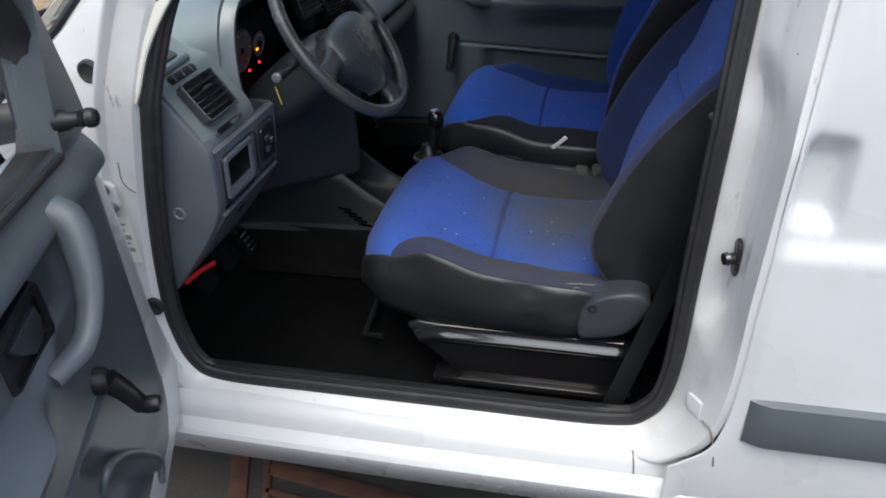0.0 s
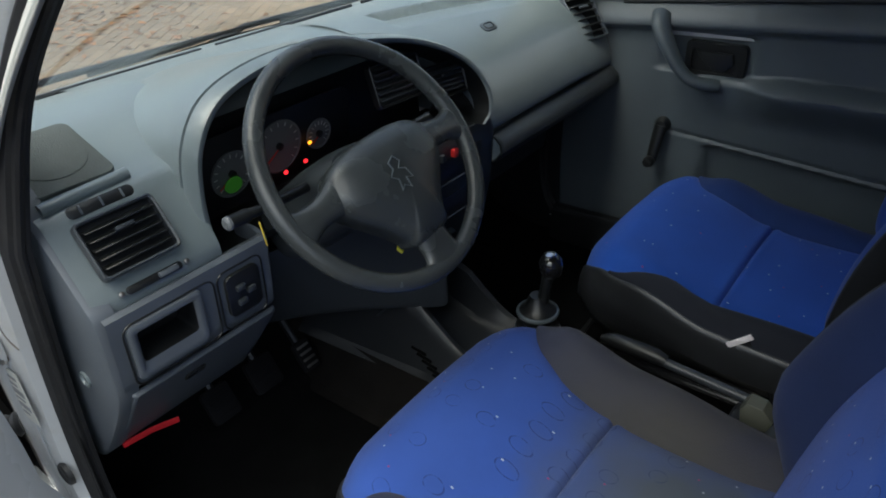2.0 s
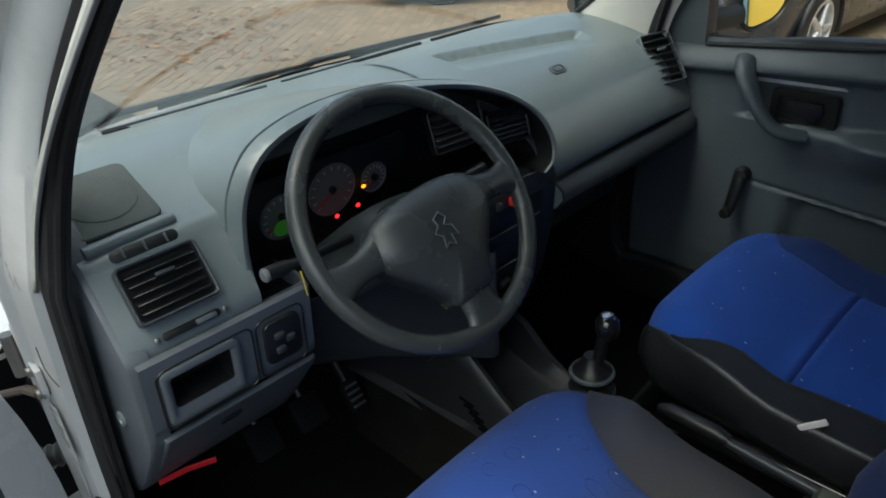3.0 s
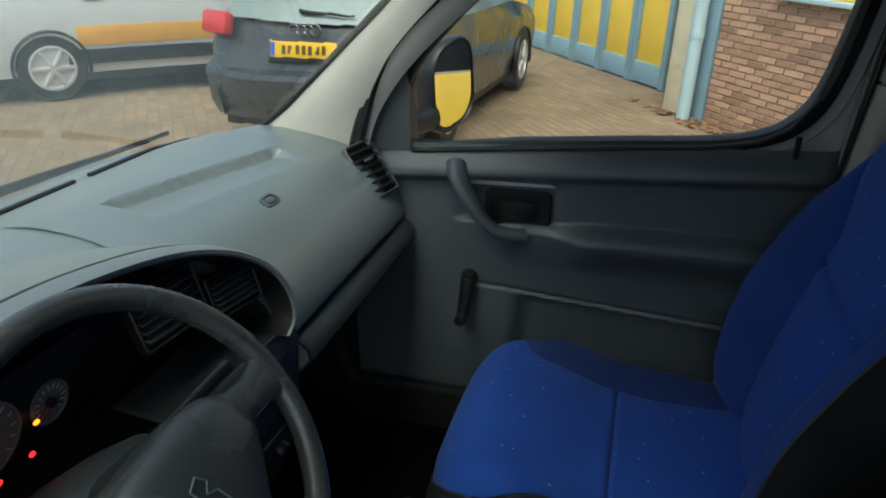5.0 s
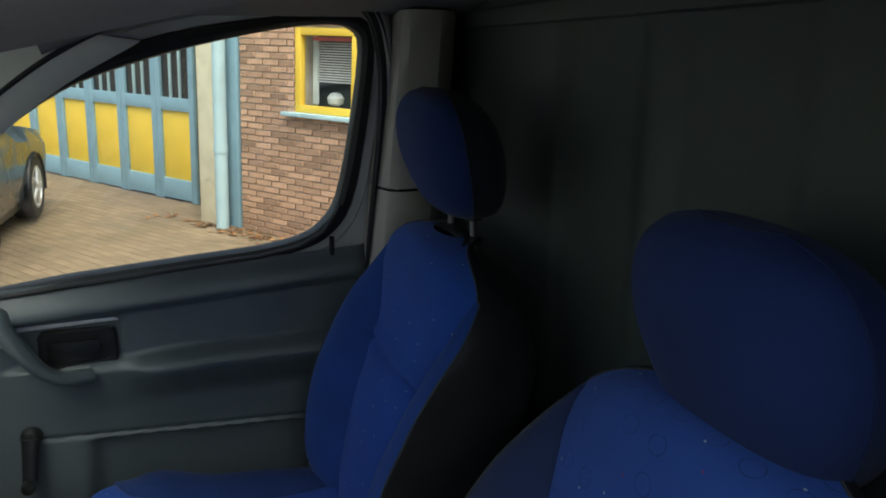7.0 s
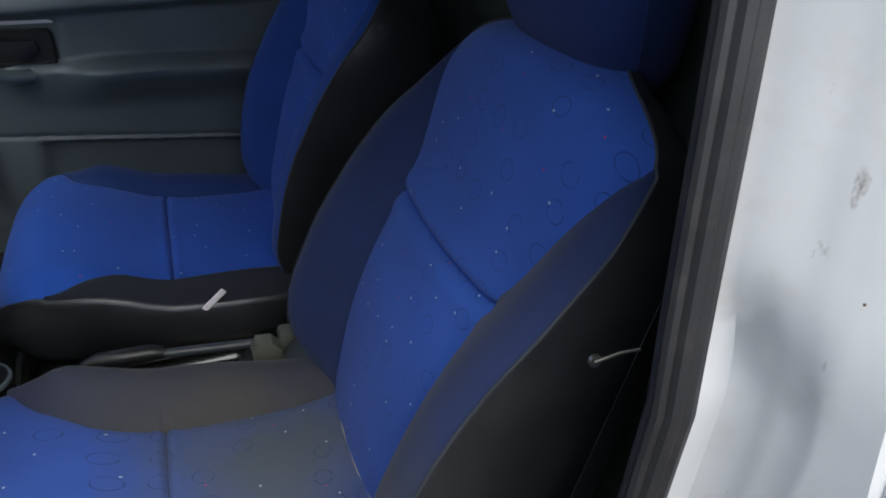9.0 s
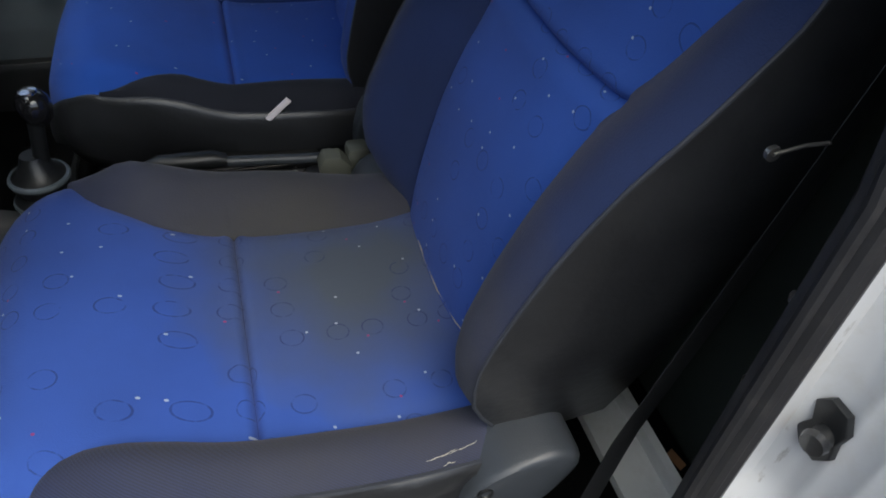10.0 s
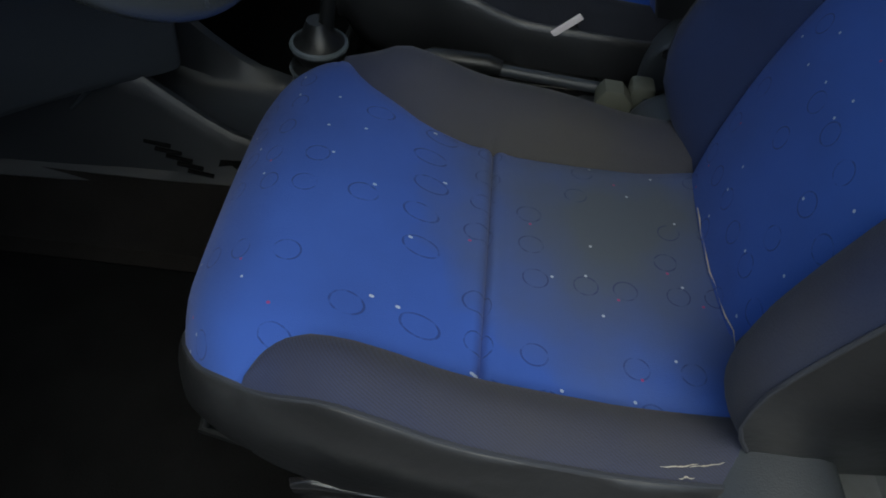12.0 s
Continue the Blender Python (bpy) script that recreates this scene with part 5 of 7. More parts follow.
# gear lever
gear = thing("gear_lever", "black gear lever with bright knob cap and pleated gaiter", "gear lever", (-0.225, 0.0, 0.62))
bm = bmesh.new()
gm = frame_of((-0.225, 0, 0.622), (1, 0, 0), (0, 1, 0))
bowl(bm, [(0.068, 0.0), (0.066, 0.028), (0.052, 0.045), (0.050, 0.080), (0.040, 0.096), (0.043, 0.110), (0.043, 0.124), (0.032, 0.134), (0.040, 0.148), (0.040, 0.160), (0.026, 0.170), (0.016, 0.195)], gm, 28)
part("gaiter", bm, BLACK, gear)
for h, r in ((0.118, 0.041), (0.157, 0.038)):
    bm = bmesh.new()
    tube(bm, [gm @ Vector((r * math.cos(a), r * math.sin(a), h)) for a in (2 * math.pi * i / 28 for i in range(28))], 0.005, 8, closed=True)
    part("collar", bm, TRIM, gear, "grey gaiter ring")
bm = bmesh.new()
tube(bm, [(-0.220, 0, 0.78), (-0.212, 0.001, 0.82), (-0.203, 0.002, 0.885)], [0.014, 0.011, 0.011], 12)
part("lever", bm, BLACK, gear)
bm = bmesh.new()
bowl(bm, [(0.010, -0.030), (0.018, -0.022), (0.023, -0.006), (0.022, 0.008), (0.016, 0.018), (0.006, 0.022)], frame_of((-0.2, 0.002, 0.895), (1, 0, 0.1), (0, 1, 0)), 20)
knob = part("knob", bm, SHINY, gear)
bm = bmesh.new()
bowl(bm, [(0.013, 0.016), (0.012, 0.022), (0.005, 0.0245)], frame_of((-0.2, 0.002, 0.896), (1, 0, 0.1), (0, 1, 0)), 16)
part("knob_cap", bm, CHROME, knob, "bright metal knob cap")
# handbrake between the seats
OLIVE = mat("olive_plastic", (0.10, 0.105, 0.085), rough=0.5, var=0.15)
hb_ = thing("handbrake", "black handbrake lever with grey base between the seats", "handbrake", (0.22, 0.0, 0.60))
bm = bmesh.new()
tube(bm, [(-0.085, 0.0, 0.772), (-0.06, 0.0, 0.778), (0.02, 0.0, 0.776), (0.04, 0, 0.772)], [0.008, 0.014, 0.015, 0.011], 12)
part("grip", bm, BLACK, hb_)
bm = bmesh.new()
tube(bm, [(0.03, 0.0, 0.770), (0.20, 0.0, 0.756)], 0.009, 10)
part("lever_bar", bm, COVER, hb_)
bm = bmesh.new()
plate(bm, [(-0.024, -0.022), (0.022, -0.022), (0.026, 0.004), (0.008, 0.024), (-0.018, 0.026), (-0.028, 0.008)], frame_of((0.208, -0.006, 0.752), (1, 0, 0), (0, 0, 1)), 0.03, 0.005)
part("ratchet_cover", bm, OLIVE, hb_, "olive grey ratchet cover")
bm = bmesh.new()
box(bm, (0.248, 0.0, 0.756), (0.036, 0.038, 0.040), 0.008)
part("bracket", bm, OLIVE, hb_)
bm = bmesh.new()
box(bm, (0.22, 0, 0.66), (0.12, 0.07, 0.13), 0.015)
part("base_block", bm, BLACK, hb_)
# seat belt buckle with its white tag
bk = thing("belt_buckle", "black seat belt buckle with a white tag between the seats", "seat belt", (0.19, 0.09, 0.62))
bm = bmesh.new()
tube(bm, [(0.24, 0.10, 0.64), (0.20, 0.105, 0.72), (0.165, 0.114, 0.770)], 0.011, 8, flat=1.6)
part("stalk", bm, BLACK, bk)
bm = bmesh.new()
box(bm, (0.150, 0.114, 0.780), (0.05, 0.032, 0.022), 0.005, pose(0, 0, 0, 0, 40, 0))
part("buckle", bm, BLACK, bk)
bm = bmesh.new()
box(bm, (0.134, 0.094, 0.797), (0.052, 0.004, 0.011), 0.001, pose(0, 0, 0, 0, -42.5, 0))
part("tag", bm, mat("white_tag", (0.85, 0.78, 0.80), rough=0.5, var=0.05), bk, "white paper tag")

# ---- steering wheel and column ----
wheel = thing("steering_wheel", "black three-spoke steering wheel with moulded hub pad", "steering wheel", (-0.31, -0.315, 1.19))
WM = frame_of((-0.3266, -0.303, 1.195), (0.05, 1, 0), (-0.60, 0.03, 0.80))
RW = 0.187
bm = bmesh.new()
tube(bm, [WM @ Vector((RW * math.cos(a), RW * math.sin(a), 0.0)) for a in (2 * math.pi * i / 72 for i in range(72))], 0.0145, 14, closed=True)
part("rim", bm, WHEELSKIN, wheel, "worn black foam rim", 60)
# hub pad and spokes, turned a little to the left
SM = WM @ pose(0, 0, 0, 0, 0, 7)
half_pad = [(0.03, 0.036), (0.062, 0.032), (0.090, 0.022), (0.106, 0.0), (0.110, -0.030), (0.090, -0.060), (0.060, -0.094), (0.040, -0.122), (0.030, -0.138)]
pad = spline([(x, y, 0) for x, y in half_pad] + [(-x, y, 0) for x, y in reversed(half_pad)], 5, closed=True)
pad = [Vector((p.x, p.y + 0.035, 0)) for p in pad]
PC = Vector((0, -0.035, 0))
bm = bmesh.new()
grid(bm, [[SM @ (Vector((p.x * k, p.y * k, h)) + PC) for p in pad] for k, h in ((0.96, -0.03), (1.0, -0.004), (0.998, 0.008), (0.975, 0.016), (0.92, 0.023), (0.80, 0.031), (0.60, 0.038), (0.35, 0.042), (0.12, 0.0435), (0.03, 0.0437))], closed=True, cap=True)
hub = part("hub_pad", bm, WHEELSKIN, wheel, "moulded black hub pad", 60)
bm = bmesh.new()
emb = [(-0.006, 0.016), (0.004, 0.020), (0.009, 0.012), (0.002, 0.006), (0.010, 0.002), (0.012, -0.010), (0.004, -0.006), (0.003, -0.018), (-0.004, -0.012), (-0.010, -0.016), (-0.006, -0.004), (-0.013, 0.002), (-0.005, 0.008)]
tube(bm, [SM @ Vector((x * 1.35 - 0.012, y * 1.35 - 0.036, 0.0440)) for x, y in emb], 0.0014, 5, closed=True)
part("emblem", bm, TRIM, hub, "raised outline emblem")
for a, b, widths in ((Vector((-0.085, -0.012, 0.004)), Vector((-0.184, -0.022, 0.0)), [(0, 0.066), (0.3, 0.046), (0.55, 0.041), (0.8, 0.050), (1, 0.080)]),
                     (Vector((0.085, -0.012, 0.004)), Vector((0.184, -0.022, 0.0)), [(0, 0.066), (0.3, 0.046), (0.55, 0.041), (0.8, 0.050), (1, 0.080)]),
                     (Vector((0.0, -0.105, 0.004)), Vector((0.0, -0.186, 0.0)), [(0, 0.078), (0.4, 0.062), (0.65, 0.064), (0.85, 0.080), (1, 0.105)])):
    bm = bmesh.new()
    rows = []
    d = (b - a).normalized()
    s = Vector((-d.y, d.x, 0)).normalized()
    wide = curve_of(widths)
    for t in (i / 12 for i in range(13)):
        p = a.lerp(b, t)
        th = 0.017 - 0.005 * t
        rows.append([SM @ (p + s * wide(t) * 0.5 * math.copysign(abs(math.cos(q)) ** 0.8, math.cos(q)) + Vector((0, 0, th * math.sin(q)))) for q in (2 * math.pi * j / 18 for j in range(18))])
    grid(bm, rows, closed=True, cap=True)
    part("spoke", bm, WHEELSKIN, wheel, "", 60)
column = thing("steering_column", "grey plastic steering column shroud with stalks", "steering column", (-0.45, -0.31, 1.05))
bm = bmesh.new()
rows = []
for d, w, h in ((-0.035, 0.055, 0.05), (-0.06, 0.07, 0.058), (-0.13, 0.078, 0.062), (-0.24, 0.085, 0.06)):
    rows.append([WM @ Vector((w * math.copysign(abs(math.cos(a)) ** 0.6, math.cos(a)), -0.01 + h * math.copysign(abs(math.sin(a)) ** 0.6, math.sin(a)), d)) for a in (2 * math.pi * j / 24 for j in range(24))])
grid(bm, rows, closed=True, cap=True)
part("shroud", bm, TUNNEL, column)
bm = bmesh.new()
tube(bm, [(-0.40, -0.38, 1.165), (-0.392, -0.46, 1.17), (-0.39, -0.500, 1.174)], [0.008, 0.007, 0.008], 12)
tube(bm, [(-0.39, -0.496, 1.174), (-0.389, -0.527, 1.176)], 0.0100, 12)
stalk = part("light_stalk", bm, BLACK, column, "black light stalk with grey end")
bm = bmesh.new()
bowl(bm, [(0.0100, 0.0), (0.0100, 0.004), (0.007, 0.007)], frame_of((-0.389, -0.527, 1.176), (1, 0, 0), (0, 0, 1)), 14)
part("stalk_end", bm, mat("grey_mark", (0.13, 0.14, 0.15), rough=0.4), stalk)
bm = bmesh.new()
tube(bm, [(-0.40, -0.24, 1.165), (-0.388, -0.17, 1.18), (-0.38, -0.11, 1.19)], [0.010, 0.008, 0.010], 12)
part("wiper_stalk", bm, BLACK, column)
bm = bmesh.new()
low_edge = spline([(-0.66, -0.40, 0.800), (-0.60, -0.27, 0.775), (-0.555, -0.195, 0.758), (-0.49, -0.115, 0.742), (-0.435, -0.062, 0.733), (-0.420, -0.044, 0.736), (-0.428, -0.030, 0.745)], 4)
high_edge = spline([(-0.53, -0.40, 1.010), (-0.50, -0.30, 1.010), (-0.475, -0.20, 1.005), (-0.450, -0.115, 1.000), (-0.430, -0.062, 0.990), (-0.420, -0.044, 0.985), (-0.430, -0.030, 0.980)], 4)
rows = []
for t in (0.0, 0.02, 0.05, 0.1, 0.2, 0.35, 0.5, 0.65, 0.8, 0.9, 1.0):
    back = 0.03 * max(0, 1 - t / 0.06) ** 2
    rows.append([a.lerp(b, t) + Vector((-back + 0.012 * math.sin(math.pi * t), 0.3 * back - 0.012 * math.sin(math.pi * t), 0)) for a, b in zip(low_edge, high_edge)])
grid(bm, rows)
# the knee panel's grey is lowered for shade as well
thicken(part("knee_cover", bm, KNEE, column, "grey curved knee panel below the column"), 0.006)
bm = bmesh.new()
box(bm, (-0.430, -0.450, 1.110), (0.002, 0.0026, 0.040), 0.001, pose(0, 0, 0, 0, -12, 0))
part("key_tag", bm, mat("yellow_tag", (0.75, 0.55, 0.08), rough=0.5), column, "yellow strip tag hanging from the key")
bm = bmesh.new()
box(bm, (-0.321, -0.275, 1.031), (0.006, 0.013, 0.013), 0.002, pose(0, 0, 0, 20, -35, 20))
part("yellow_clip", bm, mat("yellow_clip", (0.75, 0.7, 0.05), rough=0.5), column, "small yellow plastic clip")
# pedals and mat
PEDALRUBBER = mat("pedal_rubber", (0.006, 0.006, 0.007), rough=0.8, var=0.2, vscale=20, spec=0.2)
for y, z, w in ((-0.43, 0.600, 0.065), (-0.315, 0.600, 0.07), (-0.194, 0.568, 0.045)):
    pd = thing("pedal", "black studded pedal on its steel arm", "pedal", (-0.80, y, 0.47), group="pedals")
    bm = bmesh.new()
    m = frame_of((-0.735, y, z), (0, 1, 0), (-0.55, 0, 0.84))
    plate(bm, rounded(w, 0.075, 0.008), m @ Matrix.Translation((0, 0, -0.006)), 0.014, 0.003)
    pdl = part("pedal_pad", bm, PEDALRUBBER, pd)
    for k in range(4):
        bm = bmesh.new()
        box(bm, m @ Vector((0, -0.024 + 0.016 * k, 0.009)), (w * 0.75, 0.006, 0.003), 0.001, m.to_3x3().to_4x4(), 1)
        part("stud_bar", bm, METAL if w < 0.05 else PEDALRUBBER, pdl)
    bm = bmesh.new()
    tube(bm, [m @ Vector((0, 0.02, -0.008)), (-0.82, y, z + 0.10), (-0.86, y, z + 0.30)], 0.009, 8)
    part("arm", bm, BLACK, pd)
bm = bmesh.new()
rows = []
for x, z in ((-0.80, 0.515), (-0.70, 0.482), (-0.60, 0.479), (-0.42, 0.476), (-0.27, 0.476)):
    rows.append([(x, y, z + 0.002 * math.sin(x * 40) * math.sin(y * 33)) for y in (-0.64, -0.60, -0.45, -0.3, -0.2, -0.17)])
grid(bm, rows)
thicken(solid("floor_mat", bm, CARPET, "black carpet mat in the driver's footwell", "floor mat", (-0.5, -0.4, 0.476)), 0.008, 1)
# inner mirror
im = thing("rear_view_mirror", "black rear-view mirror on the windscreen", "mirror", (-0.26, 0.02, 1.70))
bm = bmesh.new()
m = frame_of((-0.250, -0.055, 1.693), (0.30, 1, 0), (0.1, 0, 1))
plate(bm, rounded(0.25, 0.068, 0.028), m @ Matrix.Translation((0, 0, -0.02)), 0.03, 0.008)
part("housing", bm, BLACK, im)
bm = bmesh.new()
plate(bm, rounded(0.232, 0.054, 0.022), m @ Matrix.Translation((0, 0, 0.0105)), 0.001)
part("mirror_glass", bm, MIRROR, im)
bm = bmesh.new()
tube(bm, [(-0.26, 0.0, 1.72), (-0.32, 0.0, 1.765)], 0.012, 8)
part("mount", bm, BLACK, im)


# ---- doors ----
WIN = [(-0.437, 1.219), (-0.2, 1.238), (0.05, 1.256), (0.20, 1.266), (0.29, 1.282), (0.345, 1.312), (0.385, 1.375), (0.415, 1.52), (0.438, 1.70), (0.420, 1.745), (0.37, 1.756), (0.26, 1.745), (0.10, 1.712), (-0.05, 1.668), (-0.156, 1.624),
       (-0.27, 1.545), (-0.365, 1.456), (-0.425, 1.385), (-0.440, 1.33)]


def relief(x, z, depth, slant):
    """How far the door's trim stands out at a place; slant: how far the bin's front edge leans."""
    sm = lambda t: max(0.0, min(1.0, t)) ** 2 * (3 - 2 * max(0.0, min(1.0, t)))
    belt = z - 0.048 * (x + 0.41)
    w = 0.026 * sm((belt - 1.135) / 0.022) - 0.034 * sm((belt - 1.160) / 0.07)
    a = 0.25 * sm((x + 0.24) / 0.06) + 0.75 * sm((x + 0.13) / 0.12)
    ledge = 1.030 + 0.006 * sm((x + 0.12) / 0.12) - 0.006 * sm((x - 0.1) / 0.3)
    if z < ledge:
        w += 0.060 * a * sm((z - (ledge - 0.11)) / 0.11) ** 1.3
    else:
        w += 0.060 * a * max(0.0, 1 - (z - ledge) / 0.026)
    groove = 0.882 - 0.075 * (x + 0.27)
    w -= 0.006 * math.exp(-((z - groove) / 0.005) ** 2) * sm((x + 0.30) / 0.02)
    front = -0.19 - slant * max(0.0, 0.87 - z)
    w -= depth * sm((x - front) / 0.03) * sm((groove - 0.008 - z) / 0.016) * sm((0.38 - x) / 0.03)
    w += 0.006 * sm((0.70 - z) / 0.05)
    w -= 0.018 * sm((x + 0.345) / 0.03) * sm((-0.095 - x) / 0.02) * sm((z - 1.040) / 0.015) * sm((1.150 - z) / 0.015)
    return w


def van_door(name, label, side, hinge, angle, crank, joystick):
    """A front door; crank: where its winder knob stands from its pivot; angle: how far it is open."""
    m = VAN @ Matrix.Translation(hinge) @ pose(0, 0, 0, 0, 0, angle)
    dr = thing(name, label, "van door", (0, 0, 0), m=m)
    sg = 1 if side < 0 else -1

    def F(x, w, z):
        lean = max(0.0, z - 1.2) * 0.13
        return Vector((x + 0.695, sg * (0.03 + w + lean), z))

    way = Vector((0, sg, 0))
    back_by = 0.015 if joystick else 0.0
    # trim panel
    bm = bmesh.new()
    rows = []
    for i in range(150):
        t = i / 149
        row = []
        for j in range(74):
            u = j / 73
            z = (0.60 if joystick else 0.565) + (1.222 + 0.045 * max(0, (u - 0.16)) - (0.60 if joystick else 0.565)) * t
            front = -0.562 + 0.07 * (max(0.0, 0.18 - t) / 0.18) ** 2 if joystick else -0.640 - 0.012 * math.sin(t * 3)
            back = 0.455 - 0.05 * (max(0, 0.10 - t) / 0.10) ** 2
            x = front + (back - front) * u
            edge = min(1, min(u, 1 - u) / 0.02)
            row.append(F(x, relief(x, z, 0.030, 0.78 if joystick else 0.12) - (0.006 if joystick and u < 0.5 else 0.02) * (1 - edge), z))
        rows.append(row)
    grid(bm, rows)
    part("trim_panel", bm, TRIM, dr, "dark grey moulded door trim with armrest", 50)
    # outer skin and edges
    bm = bmesh.new()
    outline = [(-0.64, 0.52), (-0.655, 0.8), (-0.64, 1.0), (-0.60, 1.14), (-0.55, 1.185), (0.02, 1.20), (0.30, 1.215), (0.43, 1.225), (0.445, 1.0), (0.435, 0.7), (0.40, 0.56), (0.34, 0.52)]
    outline = spline([(x, 0, z) for x, z in outline], 3, closed=True)
    cx = sum(outline, Vector()) / len(outline)
    grid(bm, [[F(cx.x + (p.x - cx.x) * k, w, cx.z + (p.z - cx.z) * k) for p in outline] for k, w in ((0.78, -0.008), (0.93, -0.005), (0.975, -0.012), (0.985, -0.05), (1.0, -0.085), (1.005, -0.098), (0.99, -0.105), (0.5, -0.118), (0.1, -0.12))], closed=True)
    part("door_shell", bm, WHITE, dr)
    # window frame, glass and the corner panel
    win = spline([(x, 0, z) for x, z in WIN], 3, closed=True)
    wc = sum(win, Vector()) / len(win)

    def out_of(p, d):
        q = (p - wc)
        return p + q.normalized() * d
    bm = bmesh.new()
    grid(bm, [[F(out_of(p, d).x, w, out_of(p, d).z) for p in win] for d, w in ((0.036, -0.034), (0.034, -0.024), (0.030, -0.008), (0.012, -0.004), (0.0, -0.012), (-0.003, -0.03), (0.0, -0.06))], closed=True)
    surround = part("window_frame", bm, RUBBER, dr, "black window frame and seal")
    bm = bmesh.new()
    grid(bm, [[F(out_of(p, d).x, w, out_of(p, d).z) for p in win] for d, w in ((0.033, -0.032), (0.036, -0.022), (0.056, -0.022), (0.062, -0.030), (0.15, -0.045))], closed=True)
    part("frame_pressing", bm, RUBBER if joystick else JAMB, surround, "" if joystick else "white painted frame pressing")
    bm = bmesh.new()
    vs = [bm.verts.new(F(out_of(p, 0.01).x, -0.035, out_of(p, 0.01).z)) for p in win]
    bm.faces.new(vs)
    pane = thicken(part("pane", bm, GLASS, dr), 0.004)
    pane.visible_shadow = False
    bm = bmesh.new()
    tri = [(-0.585, 1.205), (-0.44, 1.205), (-0.435, 1.32), (-0.44, 1.425), (-0.47, 1.385), (-0.545, 1.275)]
    grid(bm, [[F(x, w, z) for x, z in tri] for w in (-0.05, -0.004, 0.004)], closed=True, cap=True)
    part("corner_panel", bm, TRIM, dr, "dark grey mirror corner panel")
    # pale sill bead under the glass
    bm = bmesh.new()
    tube(bm, [F(x, 0.002, z - 0.012) for x, z in WIN[:7]], 0.006, 8)
    part("window_bead", bm, RUBBER, dr)
    # pull strap
    bm = bmesh.new()
    path = spline([F(x + back_by, w, z) for x, w, z in ((-0.326, 0.014, 1.176), (-0.318, 0.038, 1.161), (-0.288, 0.050, 1.112), (-0.256, 0.050, 1.066), (-0.220, 0.040, 1.036), (-0.170, 0.012, 1.026))], 5)
    n_ = len(path)
    tube(bm, path, [(0.031 if joystick else 0.034) - 0.014 * min(1, i / (n_ * 0.6)) for i in range(n_)], 14, flat=0.72, up=way)
    part("pull_strap", bm, TRIM, dr, "grey pull handle", 60)
    # inner release in its recess
    rm = frame_of(F(-0.190 + 1.3 * back_by, -0.010, 1.080), (1, 0, -0.02), (0, 0, 1))
    if rm.to_3x3().col[2].dot(way) < 0:
        rm = frame_of(F(-0.190 + 1.3 * back_by, -0.010, 1.080), (-1, 0, 0.02), (0, 0, 1))
    bm = bmesh.new()
    o, i_ = rounded(0.152, 0.090, 0.014), rounded(0.118, 0.058, 0.008)
    grid(bm, [[rm @ Vector((x, y, z)) for x, y in pts] for pts, z in ((o, -0.01), (o, 0.006), (rounded(0.146, 0.084, 0.012), 0.009), (i_, 0.008), (i_, -0.0))], closed=True)
    rec = part("release_recess", bm, BLACK, dr, "black release handle recess")
    bm = bmesh.new()
    plate(bm, i_, rm @ Matrix.Translation((0, 0, 0.0)), 0.0015)
    part("recess_back", bm, BLACK, rec)
    bm = bmesh.new()
    lv = [(-0.05, 0.022), (0.04, 0.022), (0.046, 0.0), (0.03, -0.022), (0.0, -0.022), (-0.03, 0.0)]
    plate(bm, lv, rm @ Matrix.Translation((0.0, 0.0, 0.002)), 0.010, 0.003)
    part("release_lever", bm, COVER if joystick else BLACK, rec)
    # window winder
    cr = Vector((-0.290, 0, 0.907)) if joystick else Vector((-0.302, 0, 0.898))
    bm = bmesh.new()
    bowl(bm, [(0.022, 0.0), (0.021, 0.014), (0.014, 0.022), (0.004, 0.023)], frame_of(F(cr.x, -0.002, cr.z), (1, 0, 0), (0, 0, -sg)), 18)
    wind = part("window_winder", bm, BLACK, dr, "black window winder")
    bm = bmesh.new()
    e = F(cr.x + crank[0], 0.038, cr.z + crank[1])
    tube(bm, [F(cr.x, 0.016, cr.z), F(cr.x + crank[0] * 0.4, 0.028, cr.z + crank[1] * 0.4), e], [0.018, 0.016, 0.014], 12, flat=0.7)
    part("winder_arm", bm, BLACK, wind)
    bm = bmesh.new()
    bowl(bm, [(0.010, -0.005), (0.014, 0.004), (0.015, 0.020), (0.012, 0.028), (0.004, 0.030)], frame_of(e, (1, 0, 0), (0, 0, -sg)), 14)
    part("winder_knob", bm, BLACK, wind)
    # lock button near the rear of the sill
    bm = bmesh.new()
    tube(bm, [F(0.365, -0.002, 1.225), F(0.365, -0.002, 1.285)], 0.006, 8)
    part("lock_button", bm, BLACK, dr)
    if joystick:
        # rounded front lip of the bin
        bm = bmesh.new()
        rim_path = spline([F(-0.195, -0.004, 0.775), F(-0.200, 0.004, 0.800), F(-0.228, 0.008, 0.800), F(-0.282, 0.009, 0.761), F(-0.347, 0.008, 0.690), F(-0.400, 0.004, 0.615), F(-0.395, -0.004, 0.565)], 6)
        tube(bm, rim_path, 0.0065, 10)
        part("bin_rim", bm, TRIM, dr, "", 60)
        # mirror lever and outer mirror
        bm = bmesh.new()
        tube(bm, [F(-0.452, 0.0, 1.255), F(-0.450, 0.018, 1.256), F(-0.449, 0.022, 1.256), F(-0.448, 0.040, 1.257)], [0.017, 0.015, 0.011, 0.012], 12)
        bowl(bm, [(0.011, 0.0), (0.014, 0.003), (0.011, 0.006), (0.0145, 0.010), (0.0145, 0.018), (0.011, 0.024), (0.004, 0.027)], frame_of(F(-0.448, 0.034, 1.257), (1, 0, 0), (0, 0, -sg)), 14)
